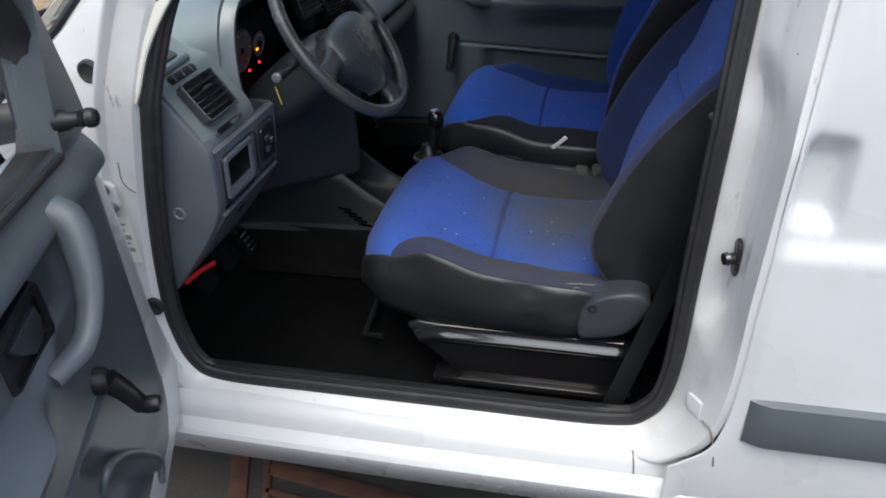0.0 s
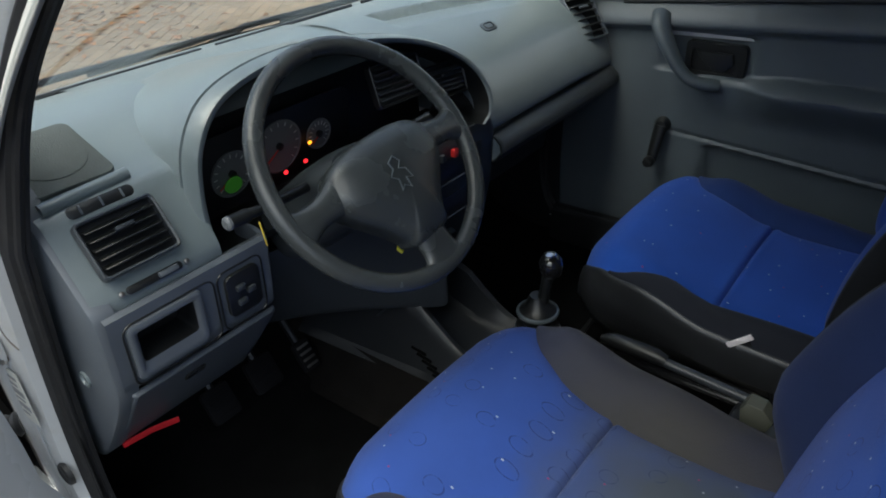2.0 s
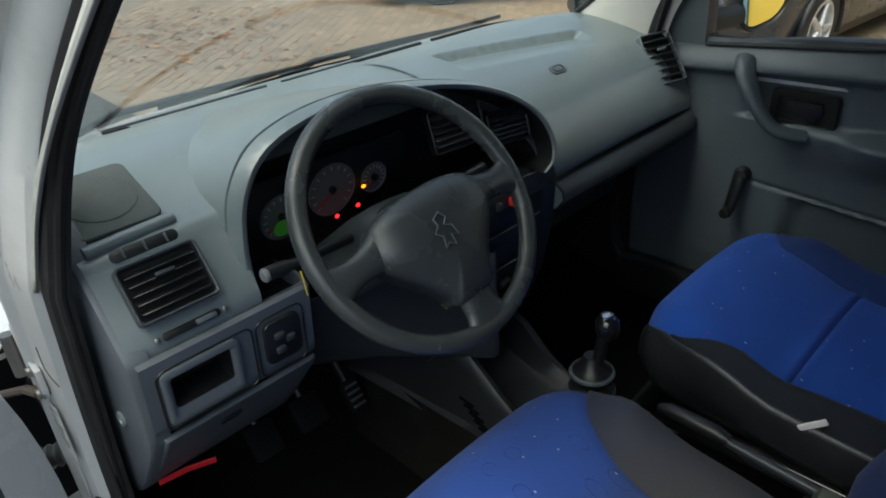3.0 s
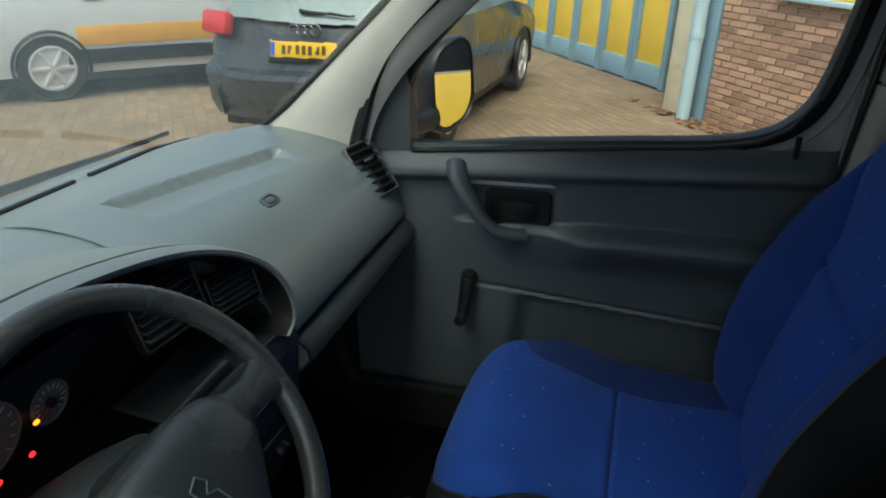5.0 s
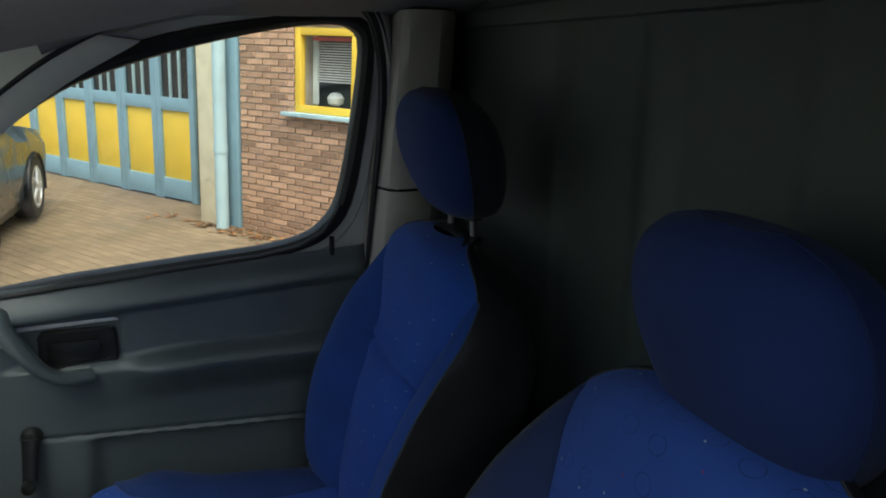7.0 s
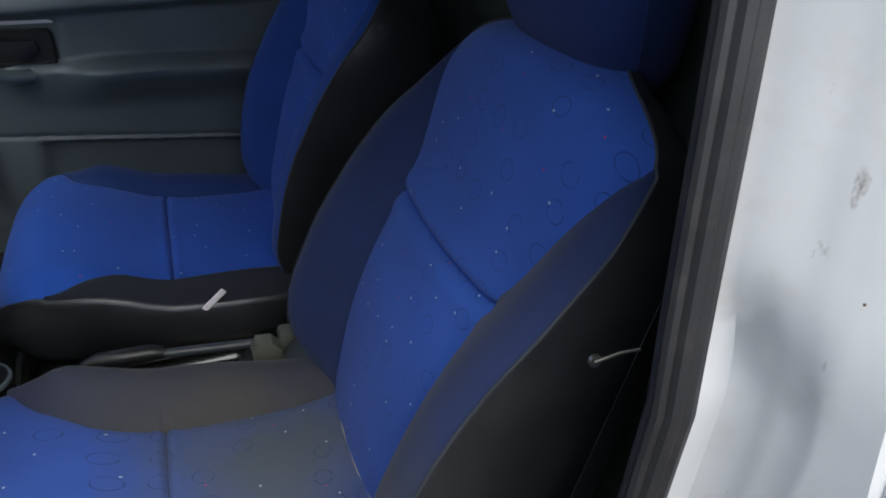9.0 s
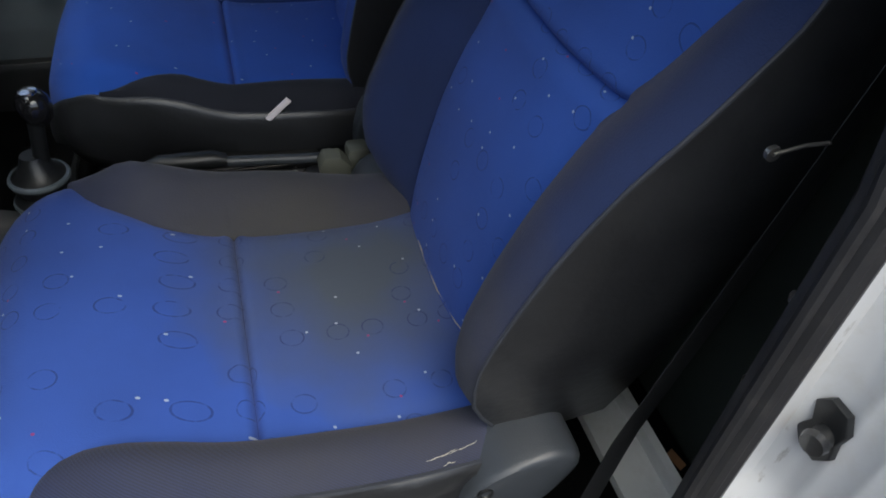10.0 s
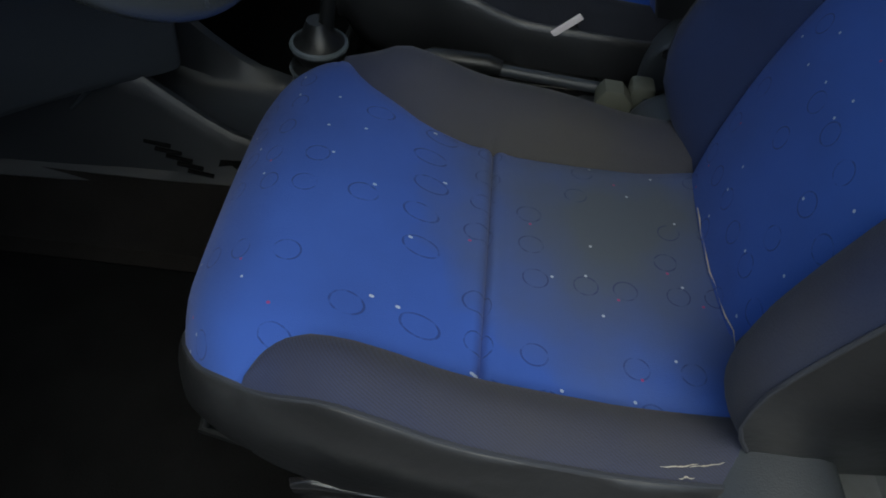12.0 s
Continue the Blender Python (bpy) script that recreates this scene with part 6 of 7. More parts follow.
        part("mirror_lever", bm, BLACK, dr, "black mirror adjusting lever")
        bm = bmesh.new()
        box(bm, F(-0.43, -0.20, 1.315), (0.10, 0.17, 0.225), 0.042, None, 4)
        tube(bm, [F(-0.49, -0.04, 1.25), F(-0.47, -0.10, 1.25), F(-0.45, -0.16, 1.26)], 0.03, 12, flat=0.7)
        part("mirror_housing", bm, BLACK, dr, "black door mirror housing")
    return dr


van_door("open_van_door", "dark grey trimmed driver's door standing open, with pull handle", -1, (-0.646, -0.760, 0), -68.4, (-0.035, -0.089), True)
van_door("closed_van_door", "dark grey trimmed passenger's door, closed, with side window", 1, (-0.695, 0.805, 0), 0, (-0.010, -0.092), False)
# door mirror outside the passenger's window
dm_ = thing("door_mirror", "black door mirror with glass outside the passenger's window", "mirror", (-0.47, 0.92, 1.24))
mm = frame_of((-0.395, 0.985, 1.318), (0.42, 0.90, 0.0), (-0.06, 0.03, 1))
if mm.to_3x3().col[2].x < 0:
    mm = frame_of((-0.395, 0.985, 1.318), (-0.42, -0.90, 0.0), (-0.06, 0.03, 1))
o = [(x, y + (0.018 * x / 0.07)) for x, y in rounded(0.155, 0.215, 0.060, 8)]
bm = bmesh.new()
grid(bm, [[mm @ Vector((x * k, y * k, d)) for x, y in o] for k, d in ((0.93, -0.004), (0.96, 0.004), (1.0, 0.0), (1.02, -0.02), (0.95, -0.055), (0.75, -0.085), (0.3, -0.10))], closed=True, cap=True)
part("mirror_housing", bm, BLACK, dm_)
bm = bmesh.new()
plate(bm, [(x * 0.88, y * 0.88) for x, y in o], mm @ pose(0, 0, -0.0030, 1.7, 0, 0), 0.002)
part("mirror_glass", bm, MIRROR, dm_)
bm = bmesh.new()
tube(bm, [(-0.47, 0.83, 1.245), (-0.45, 0.89, 1.245), (-0.43, 0.93, 1.25)], 0.03, 12, flat=0.7)
part("mirror_arm", bm, BLACK, dm_)

# ---- fittings of the driver's doorway ----
for x, z, y in ((-0.610, 0.765, -0.763), (-0.597, 1.257, -0.758)):
    bm = bmesh.new()
    bowl(bm, [(0.021, -0.006), (0.020, 0.001), (0.016, 0.003), (0.012, 0.001), (0.004, 0.001)], frame_of((x - 0.02, y - 0.005, z), (1, 0, 0), (0, 0, 1)), 20)
    solid("rubber_plug", bm, RUBBER, "round grey rubber plug in the hinge pillar", "plug", (x - 0.02, y, z), group="pillar plugs")
SX, SZ = 0.468, 0.981
strk = thing("door_striker", "dark steel door striker on the white door post", "striker", (SX, -0.73, SZ))
bm = bmesh.new()
plate(bm, [(0.020, 0.016), (0.012, 0.031), (-0.006, 0.031), (-0.016, 0.018), (-0.010, 0.0), (-0.018, -0.018), (-0.008, -0.031), (0.010, -0.031), (0.020, -0.016), (0.017, 0.0)], frame_of((SX + 0.003, -0.757, SZ), (0, -1, 0), (0, 0, 1)), 0.007, 0.002)
part("striker_plate", bm, BLACK, strk)
bm = bmesh.new()
tube(bm, [(SX + 0.016, -0.757, SZ), (SX - 0.010, -0.765, SZ), (SX - 0.016, -0.767, SZ)], [0.0095, 0.0095, 0.0080], 12)
part("striker_bolt", bm, BLACK, strk)
bm = bmesh.new()
tube(bm, [(SX - 0.015, -0.766, SZ), (SX - 0.021, -0.768, SZ)], [0.0115, 0.0100], 14)
part("striker_pin", bm, SHINY, strk)
stick = thing("type_label", "white printed sticker on the hinge pillar", "label", (-0.72, -0.772, 0.90))
bm = bmesh.new()
sm_ = frame_of((-0.641, -0.7735, 0.928), (1, 0, 0.02), (0, 0, 1))
box(bm, sm_ @ Vector((0, 0, 0)), (0.044, 0.10, 0.001), 0, sm_.to_3x3().to_4x4())
part("sticker", bm, mat("sticker_white", (0.72, 0.71, 0.66), rough=0.5, var=0.05), stick)
for k, (h, w) in enumerate(((0.004, 0.030), (0.004, 0.024), (0.010, 0.034), (0.004, 0.028), (0.009, 0.034), (0.004, 0.02))):
    bm = bmesh.new()
    box(bm, sm_ @ Vector(((w - 0.036) / 2, 0.036 - 0.014 * k, 0.0010)), (w, h, 0.0008), 0, sm_.to_3x3().to_4x4())
    part("print_bar", bm, mat("print_grey", (0.30, 0.30, 0.31), rough=0.6), stick)
z = 1.03
bm = bmesh.new()
plate(bm, [(-0.022, -0.034), (0.012, -0.036), (0.022, -0.018), (0.020, 0.016), (0.004, 0.030), (-0.012, 0.080), (-0.026, 0.082)], frame_of((-0.646, -0.772, z), (1, 0, 0), (0, 0, 1)), 0.008, 0.003)
hg = part("door_hinge", bm, JAMB, van, "painted steel door hinge")
bm = bmesh.new()
tube(bm, [(-0.682, -0.786, z - 0.010), (-0.682, -0.786, z + 0.060)], 0.010, 12)
part("hinge_pin", bm, METAL, hg)
for bx_, dz in ((-0.645, 0.010), (-0.638, -0.026)):
    bm = bmesh.new()
    bowl(bm, [(0.011, 0), (0.011, 0.003), (0.008, 0.004), (0.008, 0.009), (0.003, 0.010)], frame_of((bx_, -0.777, z + dz), (1, 0, 0), (0, 0, 1)), 10)
    part("bolt", bm, METAL, hg)
CHECKRUST = mat("rusty_check_strap", (0.070, 0.050, 0.040), rough=0.7, var=0.4, vscale=30, bump=0.3)
chk = thing("door_check", "dark rusty steel door check strap at the pillar", "door check", (-0.78, -0.78, 0.93))
bm = bmesh.new()
box(bm, (-0.648, -0.776, 1.004), (0.034, 0.014, 0.016), 0.004)
tube(bm, [(-0.640, -0.782, 1.004), (-0.672, -0.792, 1.000), (-0.700, -0.82, 0.992), (-0.705, -0.87, 0.985)], 0.006, 8, flat=1.4)
part("check_arm", bm, CHECKRUST, chk)
bm = bmesh.new()
pts = spline([(-0.70, -0.775, 0.845), (-0.715, -0.81, 0.842), (-0.715, -0.85, 0.825), (-0.700, -0.89, 0.815)], 6)
tube(bm, pts, [0.017 + 0.004 * (i % 2) for i in range(len(pts))], 12)
solid("cable_bellows", bm, RUBBER, "black rubber cable bellows between pillar and open door", "bellows", (-0.71, -0.81, 0.83))
bm = bmesh.new()
bowl(bm, [(0.006, -0.002), (0.006, 0.002), (0.002, 0.003)], frame_of((-0.022, -0.536, 1.716), (1, 0, 0), (0, 0.6, 0.8)), 12)
solid("trim_screw", bm, BLACK, "dark screw in the roof rail trim", "screw", (-0.022, -0.536, 1.716))
SEAMLINE = mat("seam_dirt", (0.16, 0.14, 0.12), rough=0.9, var=0.3, vscale=30)
for pts in ([(0.345, -0.772, 0.5545), (0.348, -0.795, 0.5465), (0.350, -0.806, 0.5315), (0.352, -0.8125, 0.5095)], [(-0.600, -0.762, 0.575), (-0.622, -0.774, 0.5545), (-0.640, -0.795, 0.5465), (-0.655, -0.806, 0.5315)]):
    bm = bmesh.new()
    tube(bm, spline(pts, 4), 0.0016, 6)
    part("panel_seam", bm, SEAMLINE, van, "dirty panel seam")
bm = bmesh.new()
tube(bm, spline([(-0.609, -0.7685, 1.092), (-0.613, -0.768, 1.058), (-0.607, -0.766, 1.040), (-0.595, -0.763, 1.028)], 4), 0.0011, 6)
part("sealant_line", bm, SEAMLINE, van, "dirty sealant line down the hinge pillar")
bm = bmesh.new()
post_m = frame_of((0.440, -0.7935, 0.687), (0.57, -0.82, 0.03), (0, 0.02, 1))
plate(bm, rounded(0.036, 0.036, 0.005), post_m @ Matrix.Translation((0, 0, -0.003)), 0.006, 0.001)
solid("post_plug", bm, WHITE, "small square white plug low on the door post", "plug", (0.44, -0.79, 0.687))
bm = bmesh.new()
box(bm, (0.488, -0.794, 0.530), (0.050, 0.014, 0.090), 0.003)
part("sill_end", bm, WHITE, van)
post_off = curve_of([(b, a) for a, b in POST_STEPS])
pocket_off = curve_of(sorted((v[1][1], v[1][0]) for v in JAMB_STEPS[3:]))


def post_point(u, z):
    """A place on the door post's face: u from 0 at the seal to 1 at the outer edge."""
    k = striker_pocket(z, u)
    return Vector((rear_x(z) - 0.078 + post_off(u * 0.1) * (1 - k) + pocket_off(u * 0.1) * k - 0.0014, -(side_y(z) + u * 0.1 + 0.0006), z))


STAIN = mat("stained_sealant", (0.40, 0.38, 0.33), rough=0.8, var=0.4, vscale=40)
for u0, u1 in ((0.42, 0.36), (0.72, 0.58)):
    bm = bmesh.new()
    tube(bm, [post_point(u0 + (u1 - u0) * i / 12, 1.345 + 0.25 * i / 12) for i in range(13)], [0.0009 + 0.0004 * math.sin(i * 2.1) for i in range(13)], 6)
    part("sealant_line", bm, STAIN, van, "stained sealant line down the door post")
CHIP = mat("rust_chip", (0.17, 0.10, 0.06), rough=0.9, var=0.5, vscale=60)
bm = bmesh.new()
tube(bm, spline([(0.452, -0.821, 0.678), (0.466, -0.838, 0.672), (0.474, -0.846, 0.640), (0.480, -0.849, 0.598)], 4), 0.0018, 6)
part("lap_seam", bm, SEAMLINE, van, "dirty lap joint in the post")
rnd = random.Random(8)
for u, z, r in ((0.70, 1.318, 0.0032), (0.52, 1.416, 0.0024), (0.59, 1.232, 0.0042), (0.74, 1.243, 0.0036), (0.57, 1.37, 0.0018), (0.44, 1.30, 0.0014), (0.80, 1.392, 0.0045), (0.36, 1.517, 0.0022), (0.40, 1.494, 0.0026), (0.37, 1.54, 0.0015), (0.62, 1.30, 0.0018)):
    bm = bmesh.new()
    bmesh.ops.create_icosphere(bm, subdivisions=1, radius=1.0, matrix=Matrix.Translation(post_point(u, z)) @ Matrix.Diagonal((r * 0.8, r * 0.8, r * 1.3, 1)))
    for v in bm.verts:
        v.co += Vector((rnd.uniform(-1, 1), rnd.uniform(-1, 1), rnd.uniform(-1, 1))) * r * 0.3
    part("rust_chip", bm, CHIP, van, "rust chip in the jamb paint")
# driver's seat belt from the post to the floor
belt = thing("seat_belt", "black driver's seat belt webbing down the post", "seat belt", (0.5, -0.66, 0.5))
bm = bmesh.new()
tube(bm, [(0.53, -0.655, 1.50), (0.49, -0.650, 1.28), (0.43, -0.646, 1.0), (0.389, -0.648, 0.835), (0.365, -0.660, 0.757), (0.325, -0.682, 0.63), (0.295, -0.692, 0.53)], 0.023, 10, flat=0.05, up=(0.95, 0.3, 0.0))
part("webbing", bm, BLACK, belt)
bm = bmesh.new()
box(bm, (0.52, -0.672, 1.50), (0.055, 0.018, 0.06), 0.008)
part("belt_guide", bm, BLACK, belt)
bm = bmesh.new()
bowl(bm, [(0.006, 0.0), (0.006, 0.004), (0.004, 0.006), (0.002, 0.006)], frame_of((0.413, -0.648, 1.174), (1, 0, 0.2), (0.2, 0, -1)), 14)
tube(bm, [(0.410, -0.650, 1.176), (0.432, -0.652, 1.182), (0.450, -0.655, 1.184)], 0.0016, 8)
part("belt_stop", bm, METAL, belt, "small steel stop on the webbing")
bm = bmesh.new()
box(bm, (0.292, -0.692, 0.515), (0.03, 0.008, 0.05), 0.003)
part("belt_anchor", bm, METAL, belt)
for z, y in ((1.06, -0.690), (0.955, -0.690)):
    bm = bmesh.new()
    bowl(bm, [(0.009, 0), (0.009, 0.006), (0.004, 0.009)], frame_of((0.455, y, z), (0, 1, 0), (0, 0, 1)), 10)
    solid("post_bolt", bm, CHROME, "bright bolt head on the dark post", "bolt", (0.455, y, z), group="post bolts")
# passenger's belt reel cover
bm = bmesh.new()
box(bm, (0.535, 0.70, 1.475), (0.05, 0.02, 0.075), 0.01)
tube(bm, [(0.545, 0.682, 1.50), (0.505, 0.682, 1.27), (0.478, 0.684, 1.0), (0.46, 0.68, 0.6)], 0.024, 8, flat=0.07, up=(1, 0, 0))
solid("passenger_belt", bm, BLACK, "black passenger's seat belt on the door post", "seat belt", (0.53, 0.70, 0.5))
# white steel beam on the floor behind the driver's seat
beam = thing("floor_beam", "white painted steel channel on the floor behind the seat", "beam", (0.55, -0.5, 0.485))
bm = bmesh.new()
grid(bm, [[(x, y, z) for x, z in ((0.52, 0.484), (0.521, 0.505), (0.585, 0.508), (0.587, 0.535), (0.600, 0.537), (0.602, 0.484))] for y in (-0.725, -0.5, -0.3, 0.0, 0.3, 0.66)])
thicken(part("channel", bm, mat("beam_paint", (0.78, 0.79, 0.78), rough=0.45, var=0.08, vscale=8, dirt=(0.5, 0.46, 0.4), dirt_amount=0.3), beam), 0.003)
rnd = random.Random(8)
bm = bmesh.new()
for i in range(14):
    a, x, y = rnd.uniform(0, 3), 0.625 + rnd.uniform(-0.012, 0.015), -0.58 + rnd.uniform(-0.06, 0.06)
    box(bm, (x, y, 0.494 + 0.004 * (i % 3)), (rnd.uniform(0.01, 0.035), rnd.uniform(0.006, 0.02), 0.002), 0, pose(0, 0, 0, rnd.uniform(-30, 30), rnd.uniform(-30, 30), math.degrees(a)))
LEAF = mat("dead_leaf", (0.20, 0.10, 0.045), rough=0.8, var=0.3, vscale=30, island=0.5)
solid("dry_leaves", bm, LEAF, "dry brown leaves behind the seat", "leaves", (0.625, -0.58, 0.484), kind="stuff")

# ---- outside: yard, garage, parked cars ----
GZ = -0.03
PAVE = mat("paving_brick", (0.245, 0.180, 0.113), rough=0.85, var=0.18, vscale=1.2, bump=0.5, bscale=120, island=0.13, dirt=(0.18, 0.17, 0.11), dirt_amount=0.5)
JOINT = mat("sandy_ground", (0.21, 0.165, 0.112), rough=0.95, var=0.25, vscale=0.9, bump=0.6, bscale=60, dirt=(0.14, 0.13, 0.085), dirt_amount=0.5)
BRICK = mat("wall_brick", (0.46, 0.285, 0.185), rough=0.85, var=0.25, vscale=9, bump=0.5, bscale=150, island=0.38, dirt=(0.10, 0.07, 0.055), dirt_amount=0.5)
MORTAR = mat("mortar", (0.70, 0.64, 0.54), rough=0.95, var=0.2, vscale=5, bump=0.4, bscale=150)
BLUEWOOD = mat("blue_paint", (0.25, 0.41, 0.49), rough=0.5, var=0.10, vscale=5, dirt=(0.13, 0.17, 0.18), dirt_amount=0.3)
PALEBLUE = mat("pale_blue_paint", (0.45, 0.62, 0.66), rough=0.5, var=0.08, vscale=5, dirt=(0.2, 0.22, 0.2), dirt_amount=0.3)
YELLOW = mat("yellow_paint", (0.86, 0.58, 0.07), rough=0.5, var=0.07, vscale=4)
CREAM = mat("cream_render", (0.76, 0.70, 0.50), rough=0.9, var=0.12, vscale=4, bump=0.4, bscale=90, dirt=(0.25, 0.21, 0.12), dirt_amount=0.4)
I4 = Matrix()
bm = bmesh.new()
rings_ = []
for r in (0.5, 2, 4, 7, 11, 18, 40, 120, 600):
    rings_.append([(r * math.cos(a), r * math.sin(a) + 1.0, GZ - 0.004) for a in (2 * math.pi * i / 40 for i in range(40))])
grid(bm, rings_, closed=True, cap=False)
bm.faces.new([v for v in bm.verts if (v.co - Vector((0, 1.0, GZ - 0.004))).length < 0.51])
ground = solid("ground", bm, JOINT, "sandy grey yard ground with worn paving", "ground", (0, 0, GZ), I4, kind="structure")
# paving bricks in herringbone rows, near the van
LX, LY, G = 0.205, 0.100, 0.006
bm0 = bmesh.new()
box(bm0, (0, 0, 0), (LX - G, LY - G, 0.03), 0.004, None, 1)
brick_me = finish(bm0, PAVE)
near, far = [], []
rot = math.radians(-53)
rnd = random.Random(4)
for i in range(-70, 70):
    for j in range(-80, 80):
        x, y = (i + 0.5 * (j % 2)) * LX, j * LY
        wx, wy = x * math.cos(rot) - y * math.sin(rot) + 0.0, x * math.sin(rot) + y * math.cos(rot) + 5.0
        if (0.8 * wx + 0.6 * wy) > 4.93 or wy < 1.05 or wx < -9 or wx > 3.2 or wy > 11:
            continue
        if -3.3 < wx < 1.4 and 3.6 < wy < 6.6:
            near.append((wx, wy))
        else:
            far.append((wx, wy))
near.sort(key=lambda p: (p[0] - 0.1) ** 2 + (p[1] - 4.7) ** 2)
far += near[300:]
for wx, wy in near[:300]:
    ob = new("paving_brick", brick_me)
    ob.parent = ground
    ob.matrix_basis = Matrix.Translation((wx, wy, -0.0135 + rnd.uniform(-0.0015, 0.0015))) @ pose(0, 0, 0, rnd.uniform(-0.6, 0.6), rnd.uniform(-0.6, 0.6), math.degrees(rot) + rnd.uniform(-1, 1))
verts, faces = [], []
cr_, sr_ = math.cos(rot), math.sin(rot)
for wx, wy in far:
    z1 = GZ - 0.0015 + rnd.uniform(-0.0015, 0.0015)
    k = len(verts)
    a, b_ = (LX - G) / 2, (LY - G) / 2
    for zz, sh in ((GZ - 0.01, 0.0), (z1, 0.003)):
        for sx, sy in ((-1, -1), (1, -1), (1, 1), (-1, 1)):
            px_, py_ = sx * (a - sh), sy * (b_ - sh)
            verts.append((wx + px_ * cr_ - py_ * sr_, wy + px_ * sr_ + py_ * cr_, zz))
    faces += [(k + 4, k + 5, k + 6, k + 7)] + [(k + q, k + (q + 1) % 4, k + 4 + (q + 1) % 4, k + 4 + q) for q in range(4)]
me = bpy.data.meshes.new("paving")
me.from_pydata(verts, [], faces)
me.materials.append(PAVE)
pav = new("paving", me)
pav.parent = ground
pav.matrix_parent_inverse = Matrix.Translation((0, 0, -GZ))
tagged(pav, "rows of worn brown paving bricks", kind="stuff")
# asphalt strip with a rusty drain edge under the driver's side
bm = bmesh.new()
ASPH = mat("asphalt", (0.036, 0.033, 0.030), rough=0.9, var=0.3, vscale=4, bump=0.9, bscale=90, dirt=(0.09, 0.07, 0.045), dirt_amount=0.4)
grid(bm, [[(x, y, GZ + 0.002) for x in (-14, -6, -2, 0, 2, 6, 14)] for y in (-7.3, -5, -3.3, -2, -1, 0, 0.95)])
solid("asphalt", bm, ASPH, "dark stony asphalt under the van", "asphalt", (0, 0, GZ), I4, kind="structure")
RUST = mat("rusty_steel", (0.085, 0.038, 0.022), rough=0.8, var=0.35, vscale=14, bump=0.5, bscale=90)
rail = thing("drain_frame", "rusty steel drain frame set in the asphalt", "drain", (-0.6, -0.5, GZ), I4)
for a, b_, w in (((-0.80, -0.30), (-0.62, -0.75), 0.05), ((-0.72, -0.28), (-0.55, -0.72), 0.02), ((-0.62, -0.52), (0.5, -0.62), 0.05), ((-0.60, -0.60), (0.5, -0.70), 0.02)):
    bm = bmesh.new()
    a, b_ = Vector((*a, GZ + 0.006)), Vector((*b_, GZ + 0.006))
    box(bm, (a + b_) / 2, ((b_ - a).length, w, 0.012), 0.002, pose(0, 0, 0, 0, 0, math.degrees(math.atan2(b_.y - a.y, b_.x - a.x))))
    part("bar", bm, RUST, rail)
# fallen leaves before the van
bm = bmesh.new()
rnd = random.Random(11)
vs_, fs_ = [], []
for i in range(420):
    if i < 300:
        cx_, cy_ = -6.4 + rnd.gauss(0, 0.9), 2.2 + rnd.gauss(0, 0.7)
    else:
        s_ = rnd.uniform(-6, -3)
        cx_, cy_ = 0.6 * s_ + 0.8 * (4.3 + rnd.gauss(0, 0.10)), -0.8 * s_ + 0.6 * (4.3 + rnd.gauss(0, 0.10))
    a, l, w = rnd.uniform(0, 6.28), rnd.uniform(0.03, 0.06), rnd.uniform(0.015, 0.035)
    k = len(vs_)
    for u, v, h in ((-l, 0, 0.0), (0, -w, rnd.uniform(0, 0.02)), (l, 0, 0.004), (0, w, rnd.uniform(0, 0.02))):
        vs_.append((cx_ + u * math.cos(a) - v * math.sin(a), cy_ + u * math.sin(a) + v * math.cos(a), GZ + 0.008 + h))
    fs_.append((k, k + 1, k + 2, k + 3))
me = bpy.data.meshes.new("leaves")
me.from_pydata(vs_, [], fs_)
me.materials.append(mat("autumn_leaf", (0.24, 0.12, 0.05), rough=0.8, var=0.3, vscale=10, island=0.5))
tagged(new("fallen_leaves", me), "orange and brown fallen leaves on the yard", "leaves", kind="stuff")

# unseen wall, added on the driver's side to cut low skylight
bm = bmesh.new()
box(bm, (0.5, -7.45, 1.1 + GZ), (22, 0.25, 2.2), 0.02)
solid("wall_yard", bm, BRICK, "unseen brown brick wall, added to hold back low skylight", "wall", (0.5, -7.45, GZ), I4, kind="structure")

# the building: its front runs along x of BF, y goes into the wall
BF = Matrix(((0.6, 0.8, 0, 0.8 * 4.48), (-0.8, 0.6, 0, 0.6 * 4.48), (0, 0, 1, GZ), (0, 0, 0, 1)))
bw = thing("wall_brick", "brown brick house wall with pale joints", "wall", (0, 0, 0), m=BF, kind="structure")
W0, W1, WZ0, WZ1 = -4.20, -3.24, 1.25, 2.02
S0, S1 = -4.94, -1.10
bm = bmesh.new()
for x0, x1, z0, z1 in ((S0, S1, 0, WZ0), (S0, S1, WZ1, 3.2), (S0, W0, WZ0, WZ1), (W1, S1, WZ0, WZ1)):
    box(bm, ((x0 + x1) / 2, 0.158, (z0 + z1) / 2), (x1 - x0, 0.30, z1 - z0))
part("mortar_core", bm, MORTAR, bw)
bl, bh, bj = 0.215, 0.0615, 0.011
meshes = {}
rnd = random.Random(5)
count = 0
joined = bmesh.new()
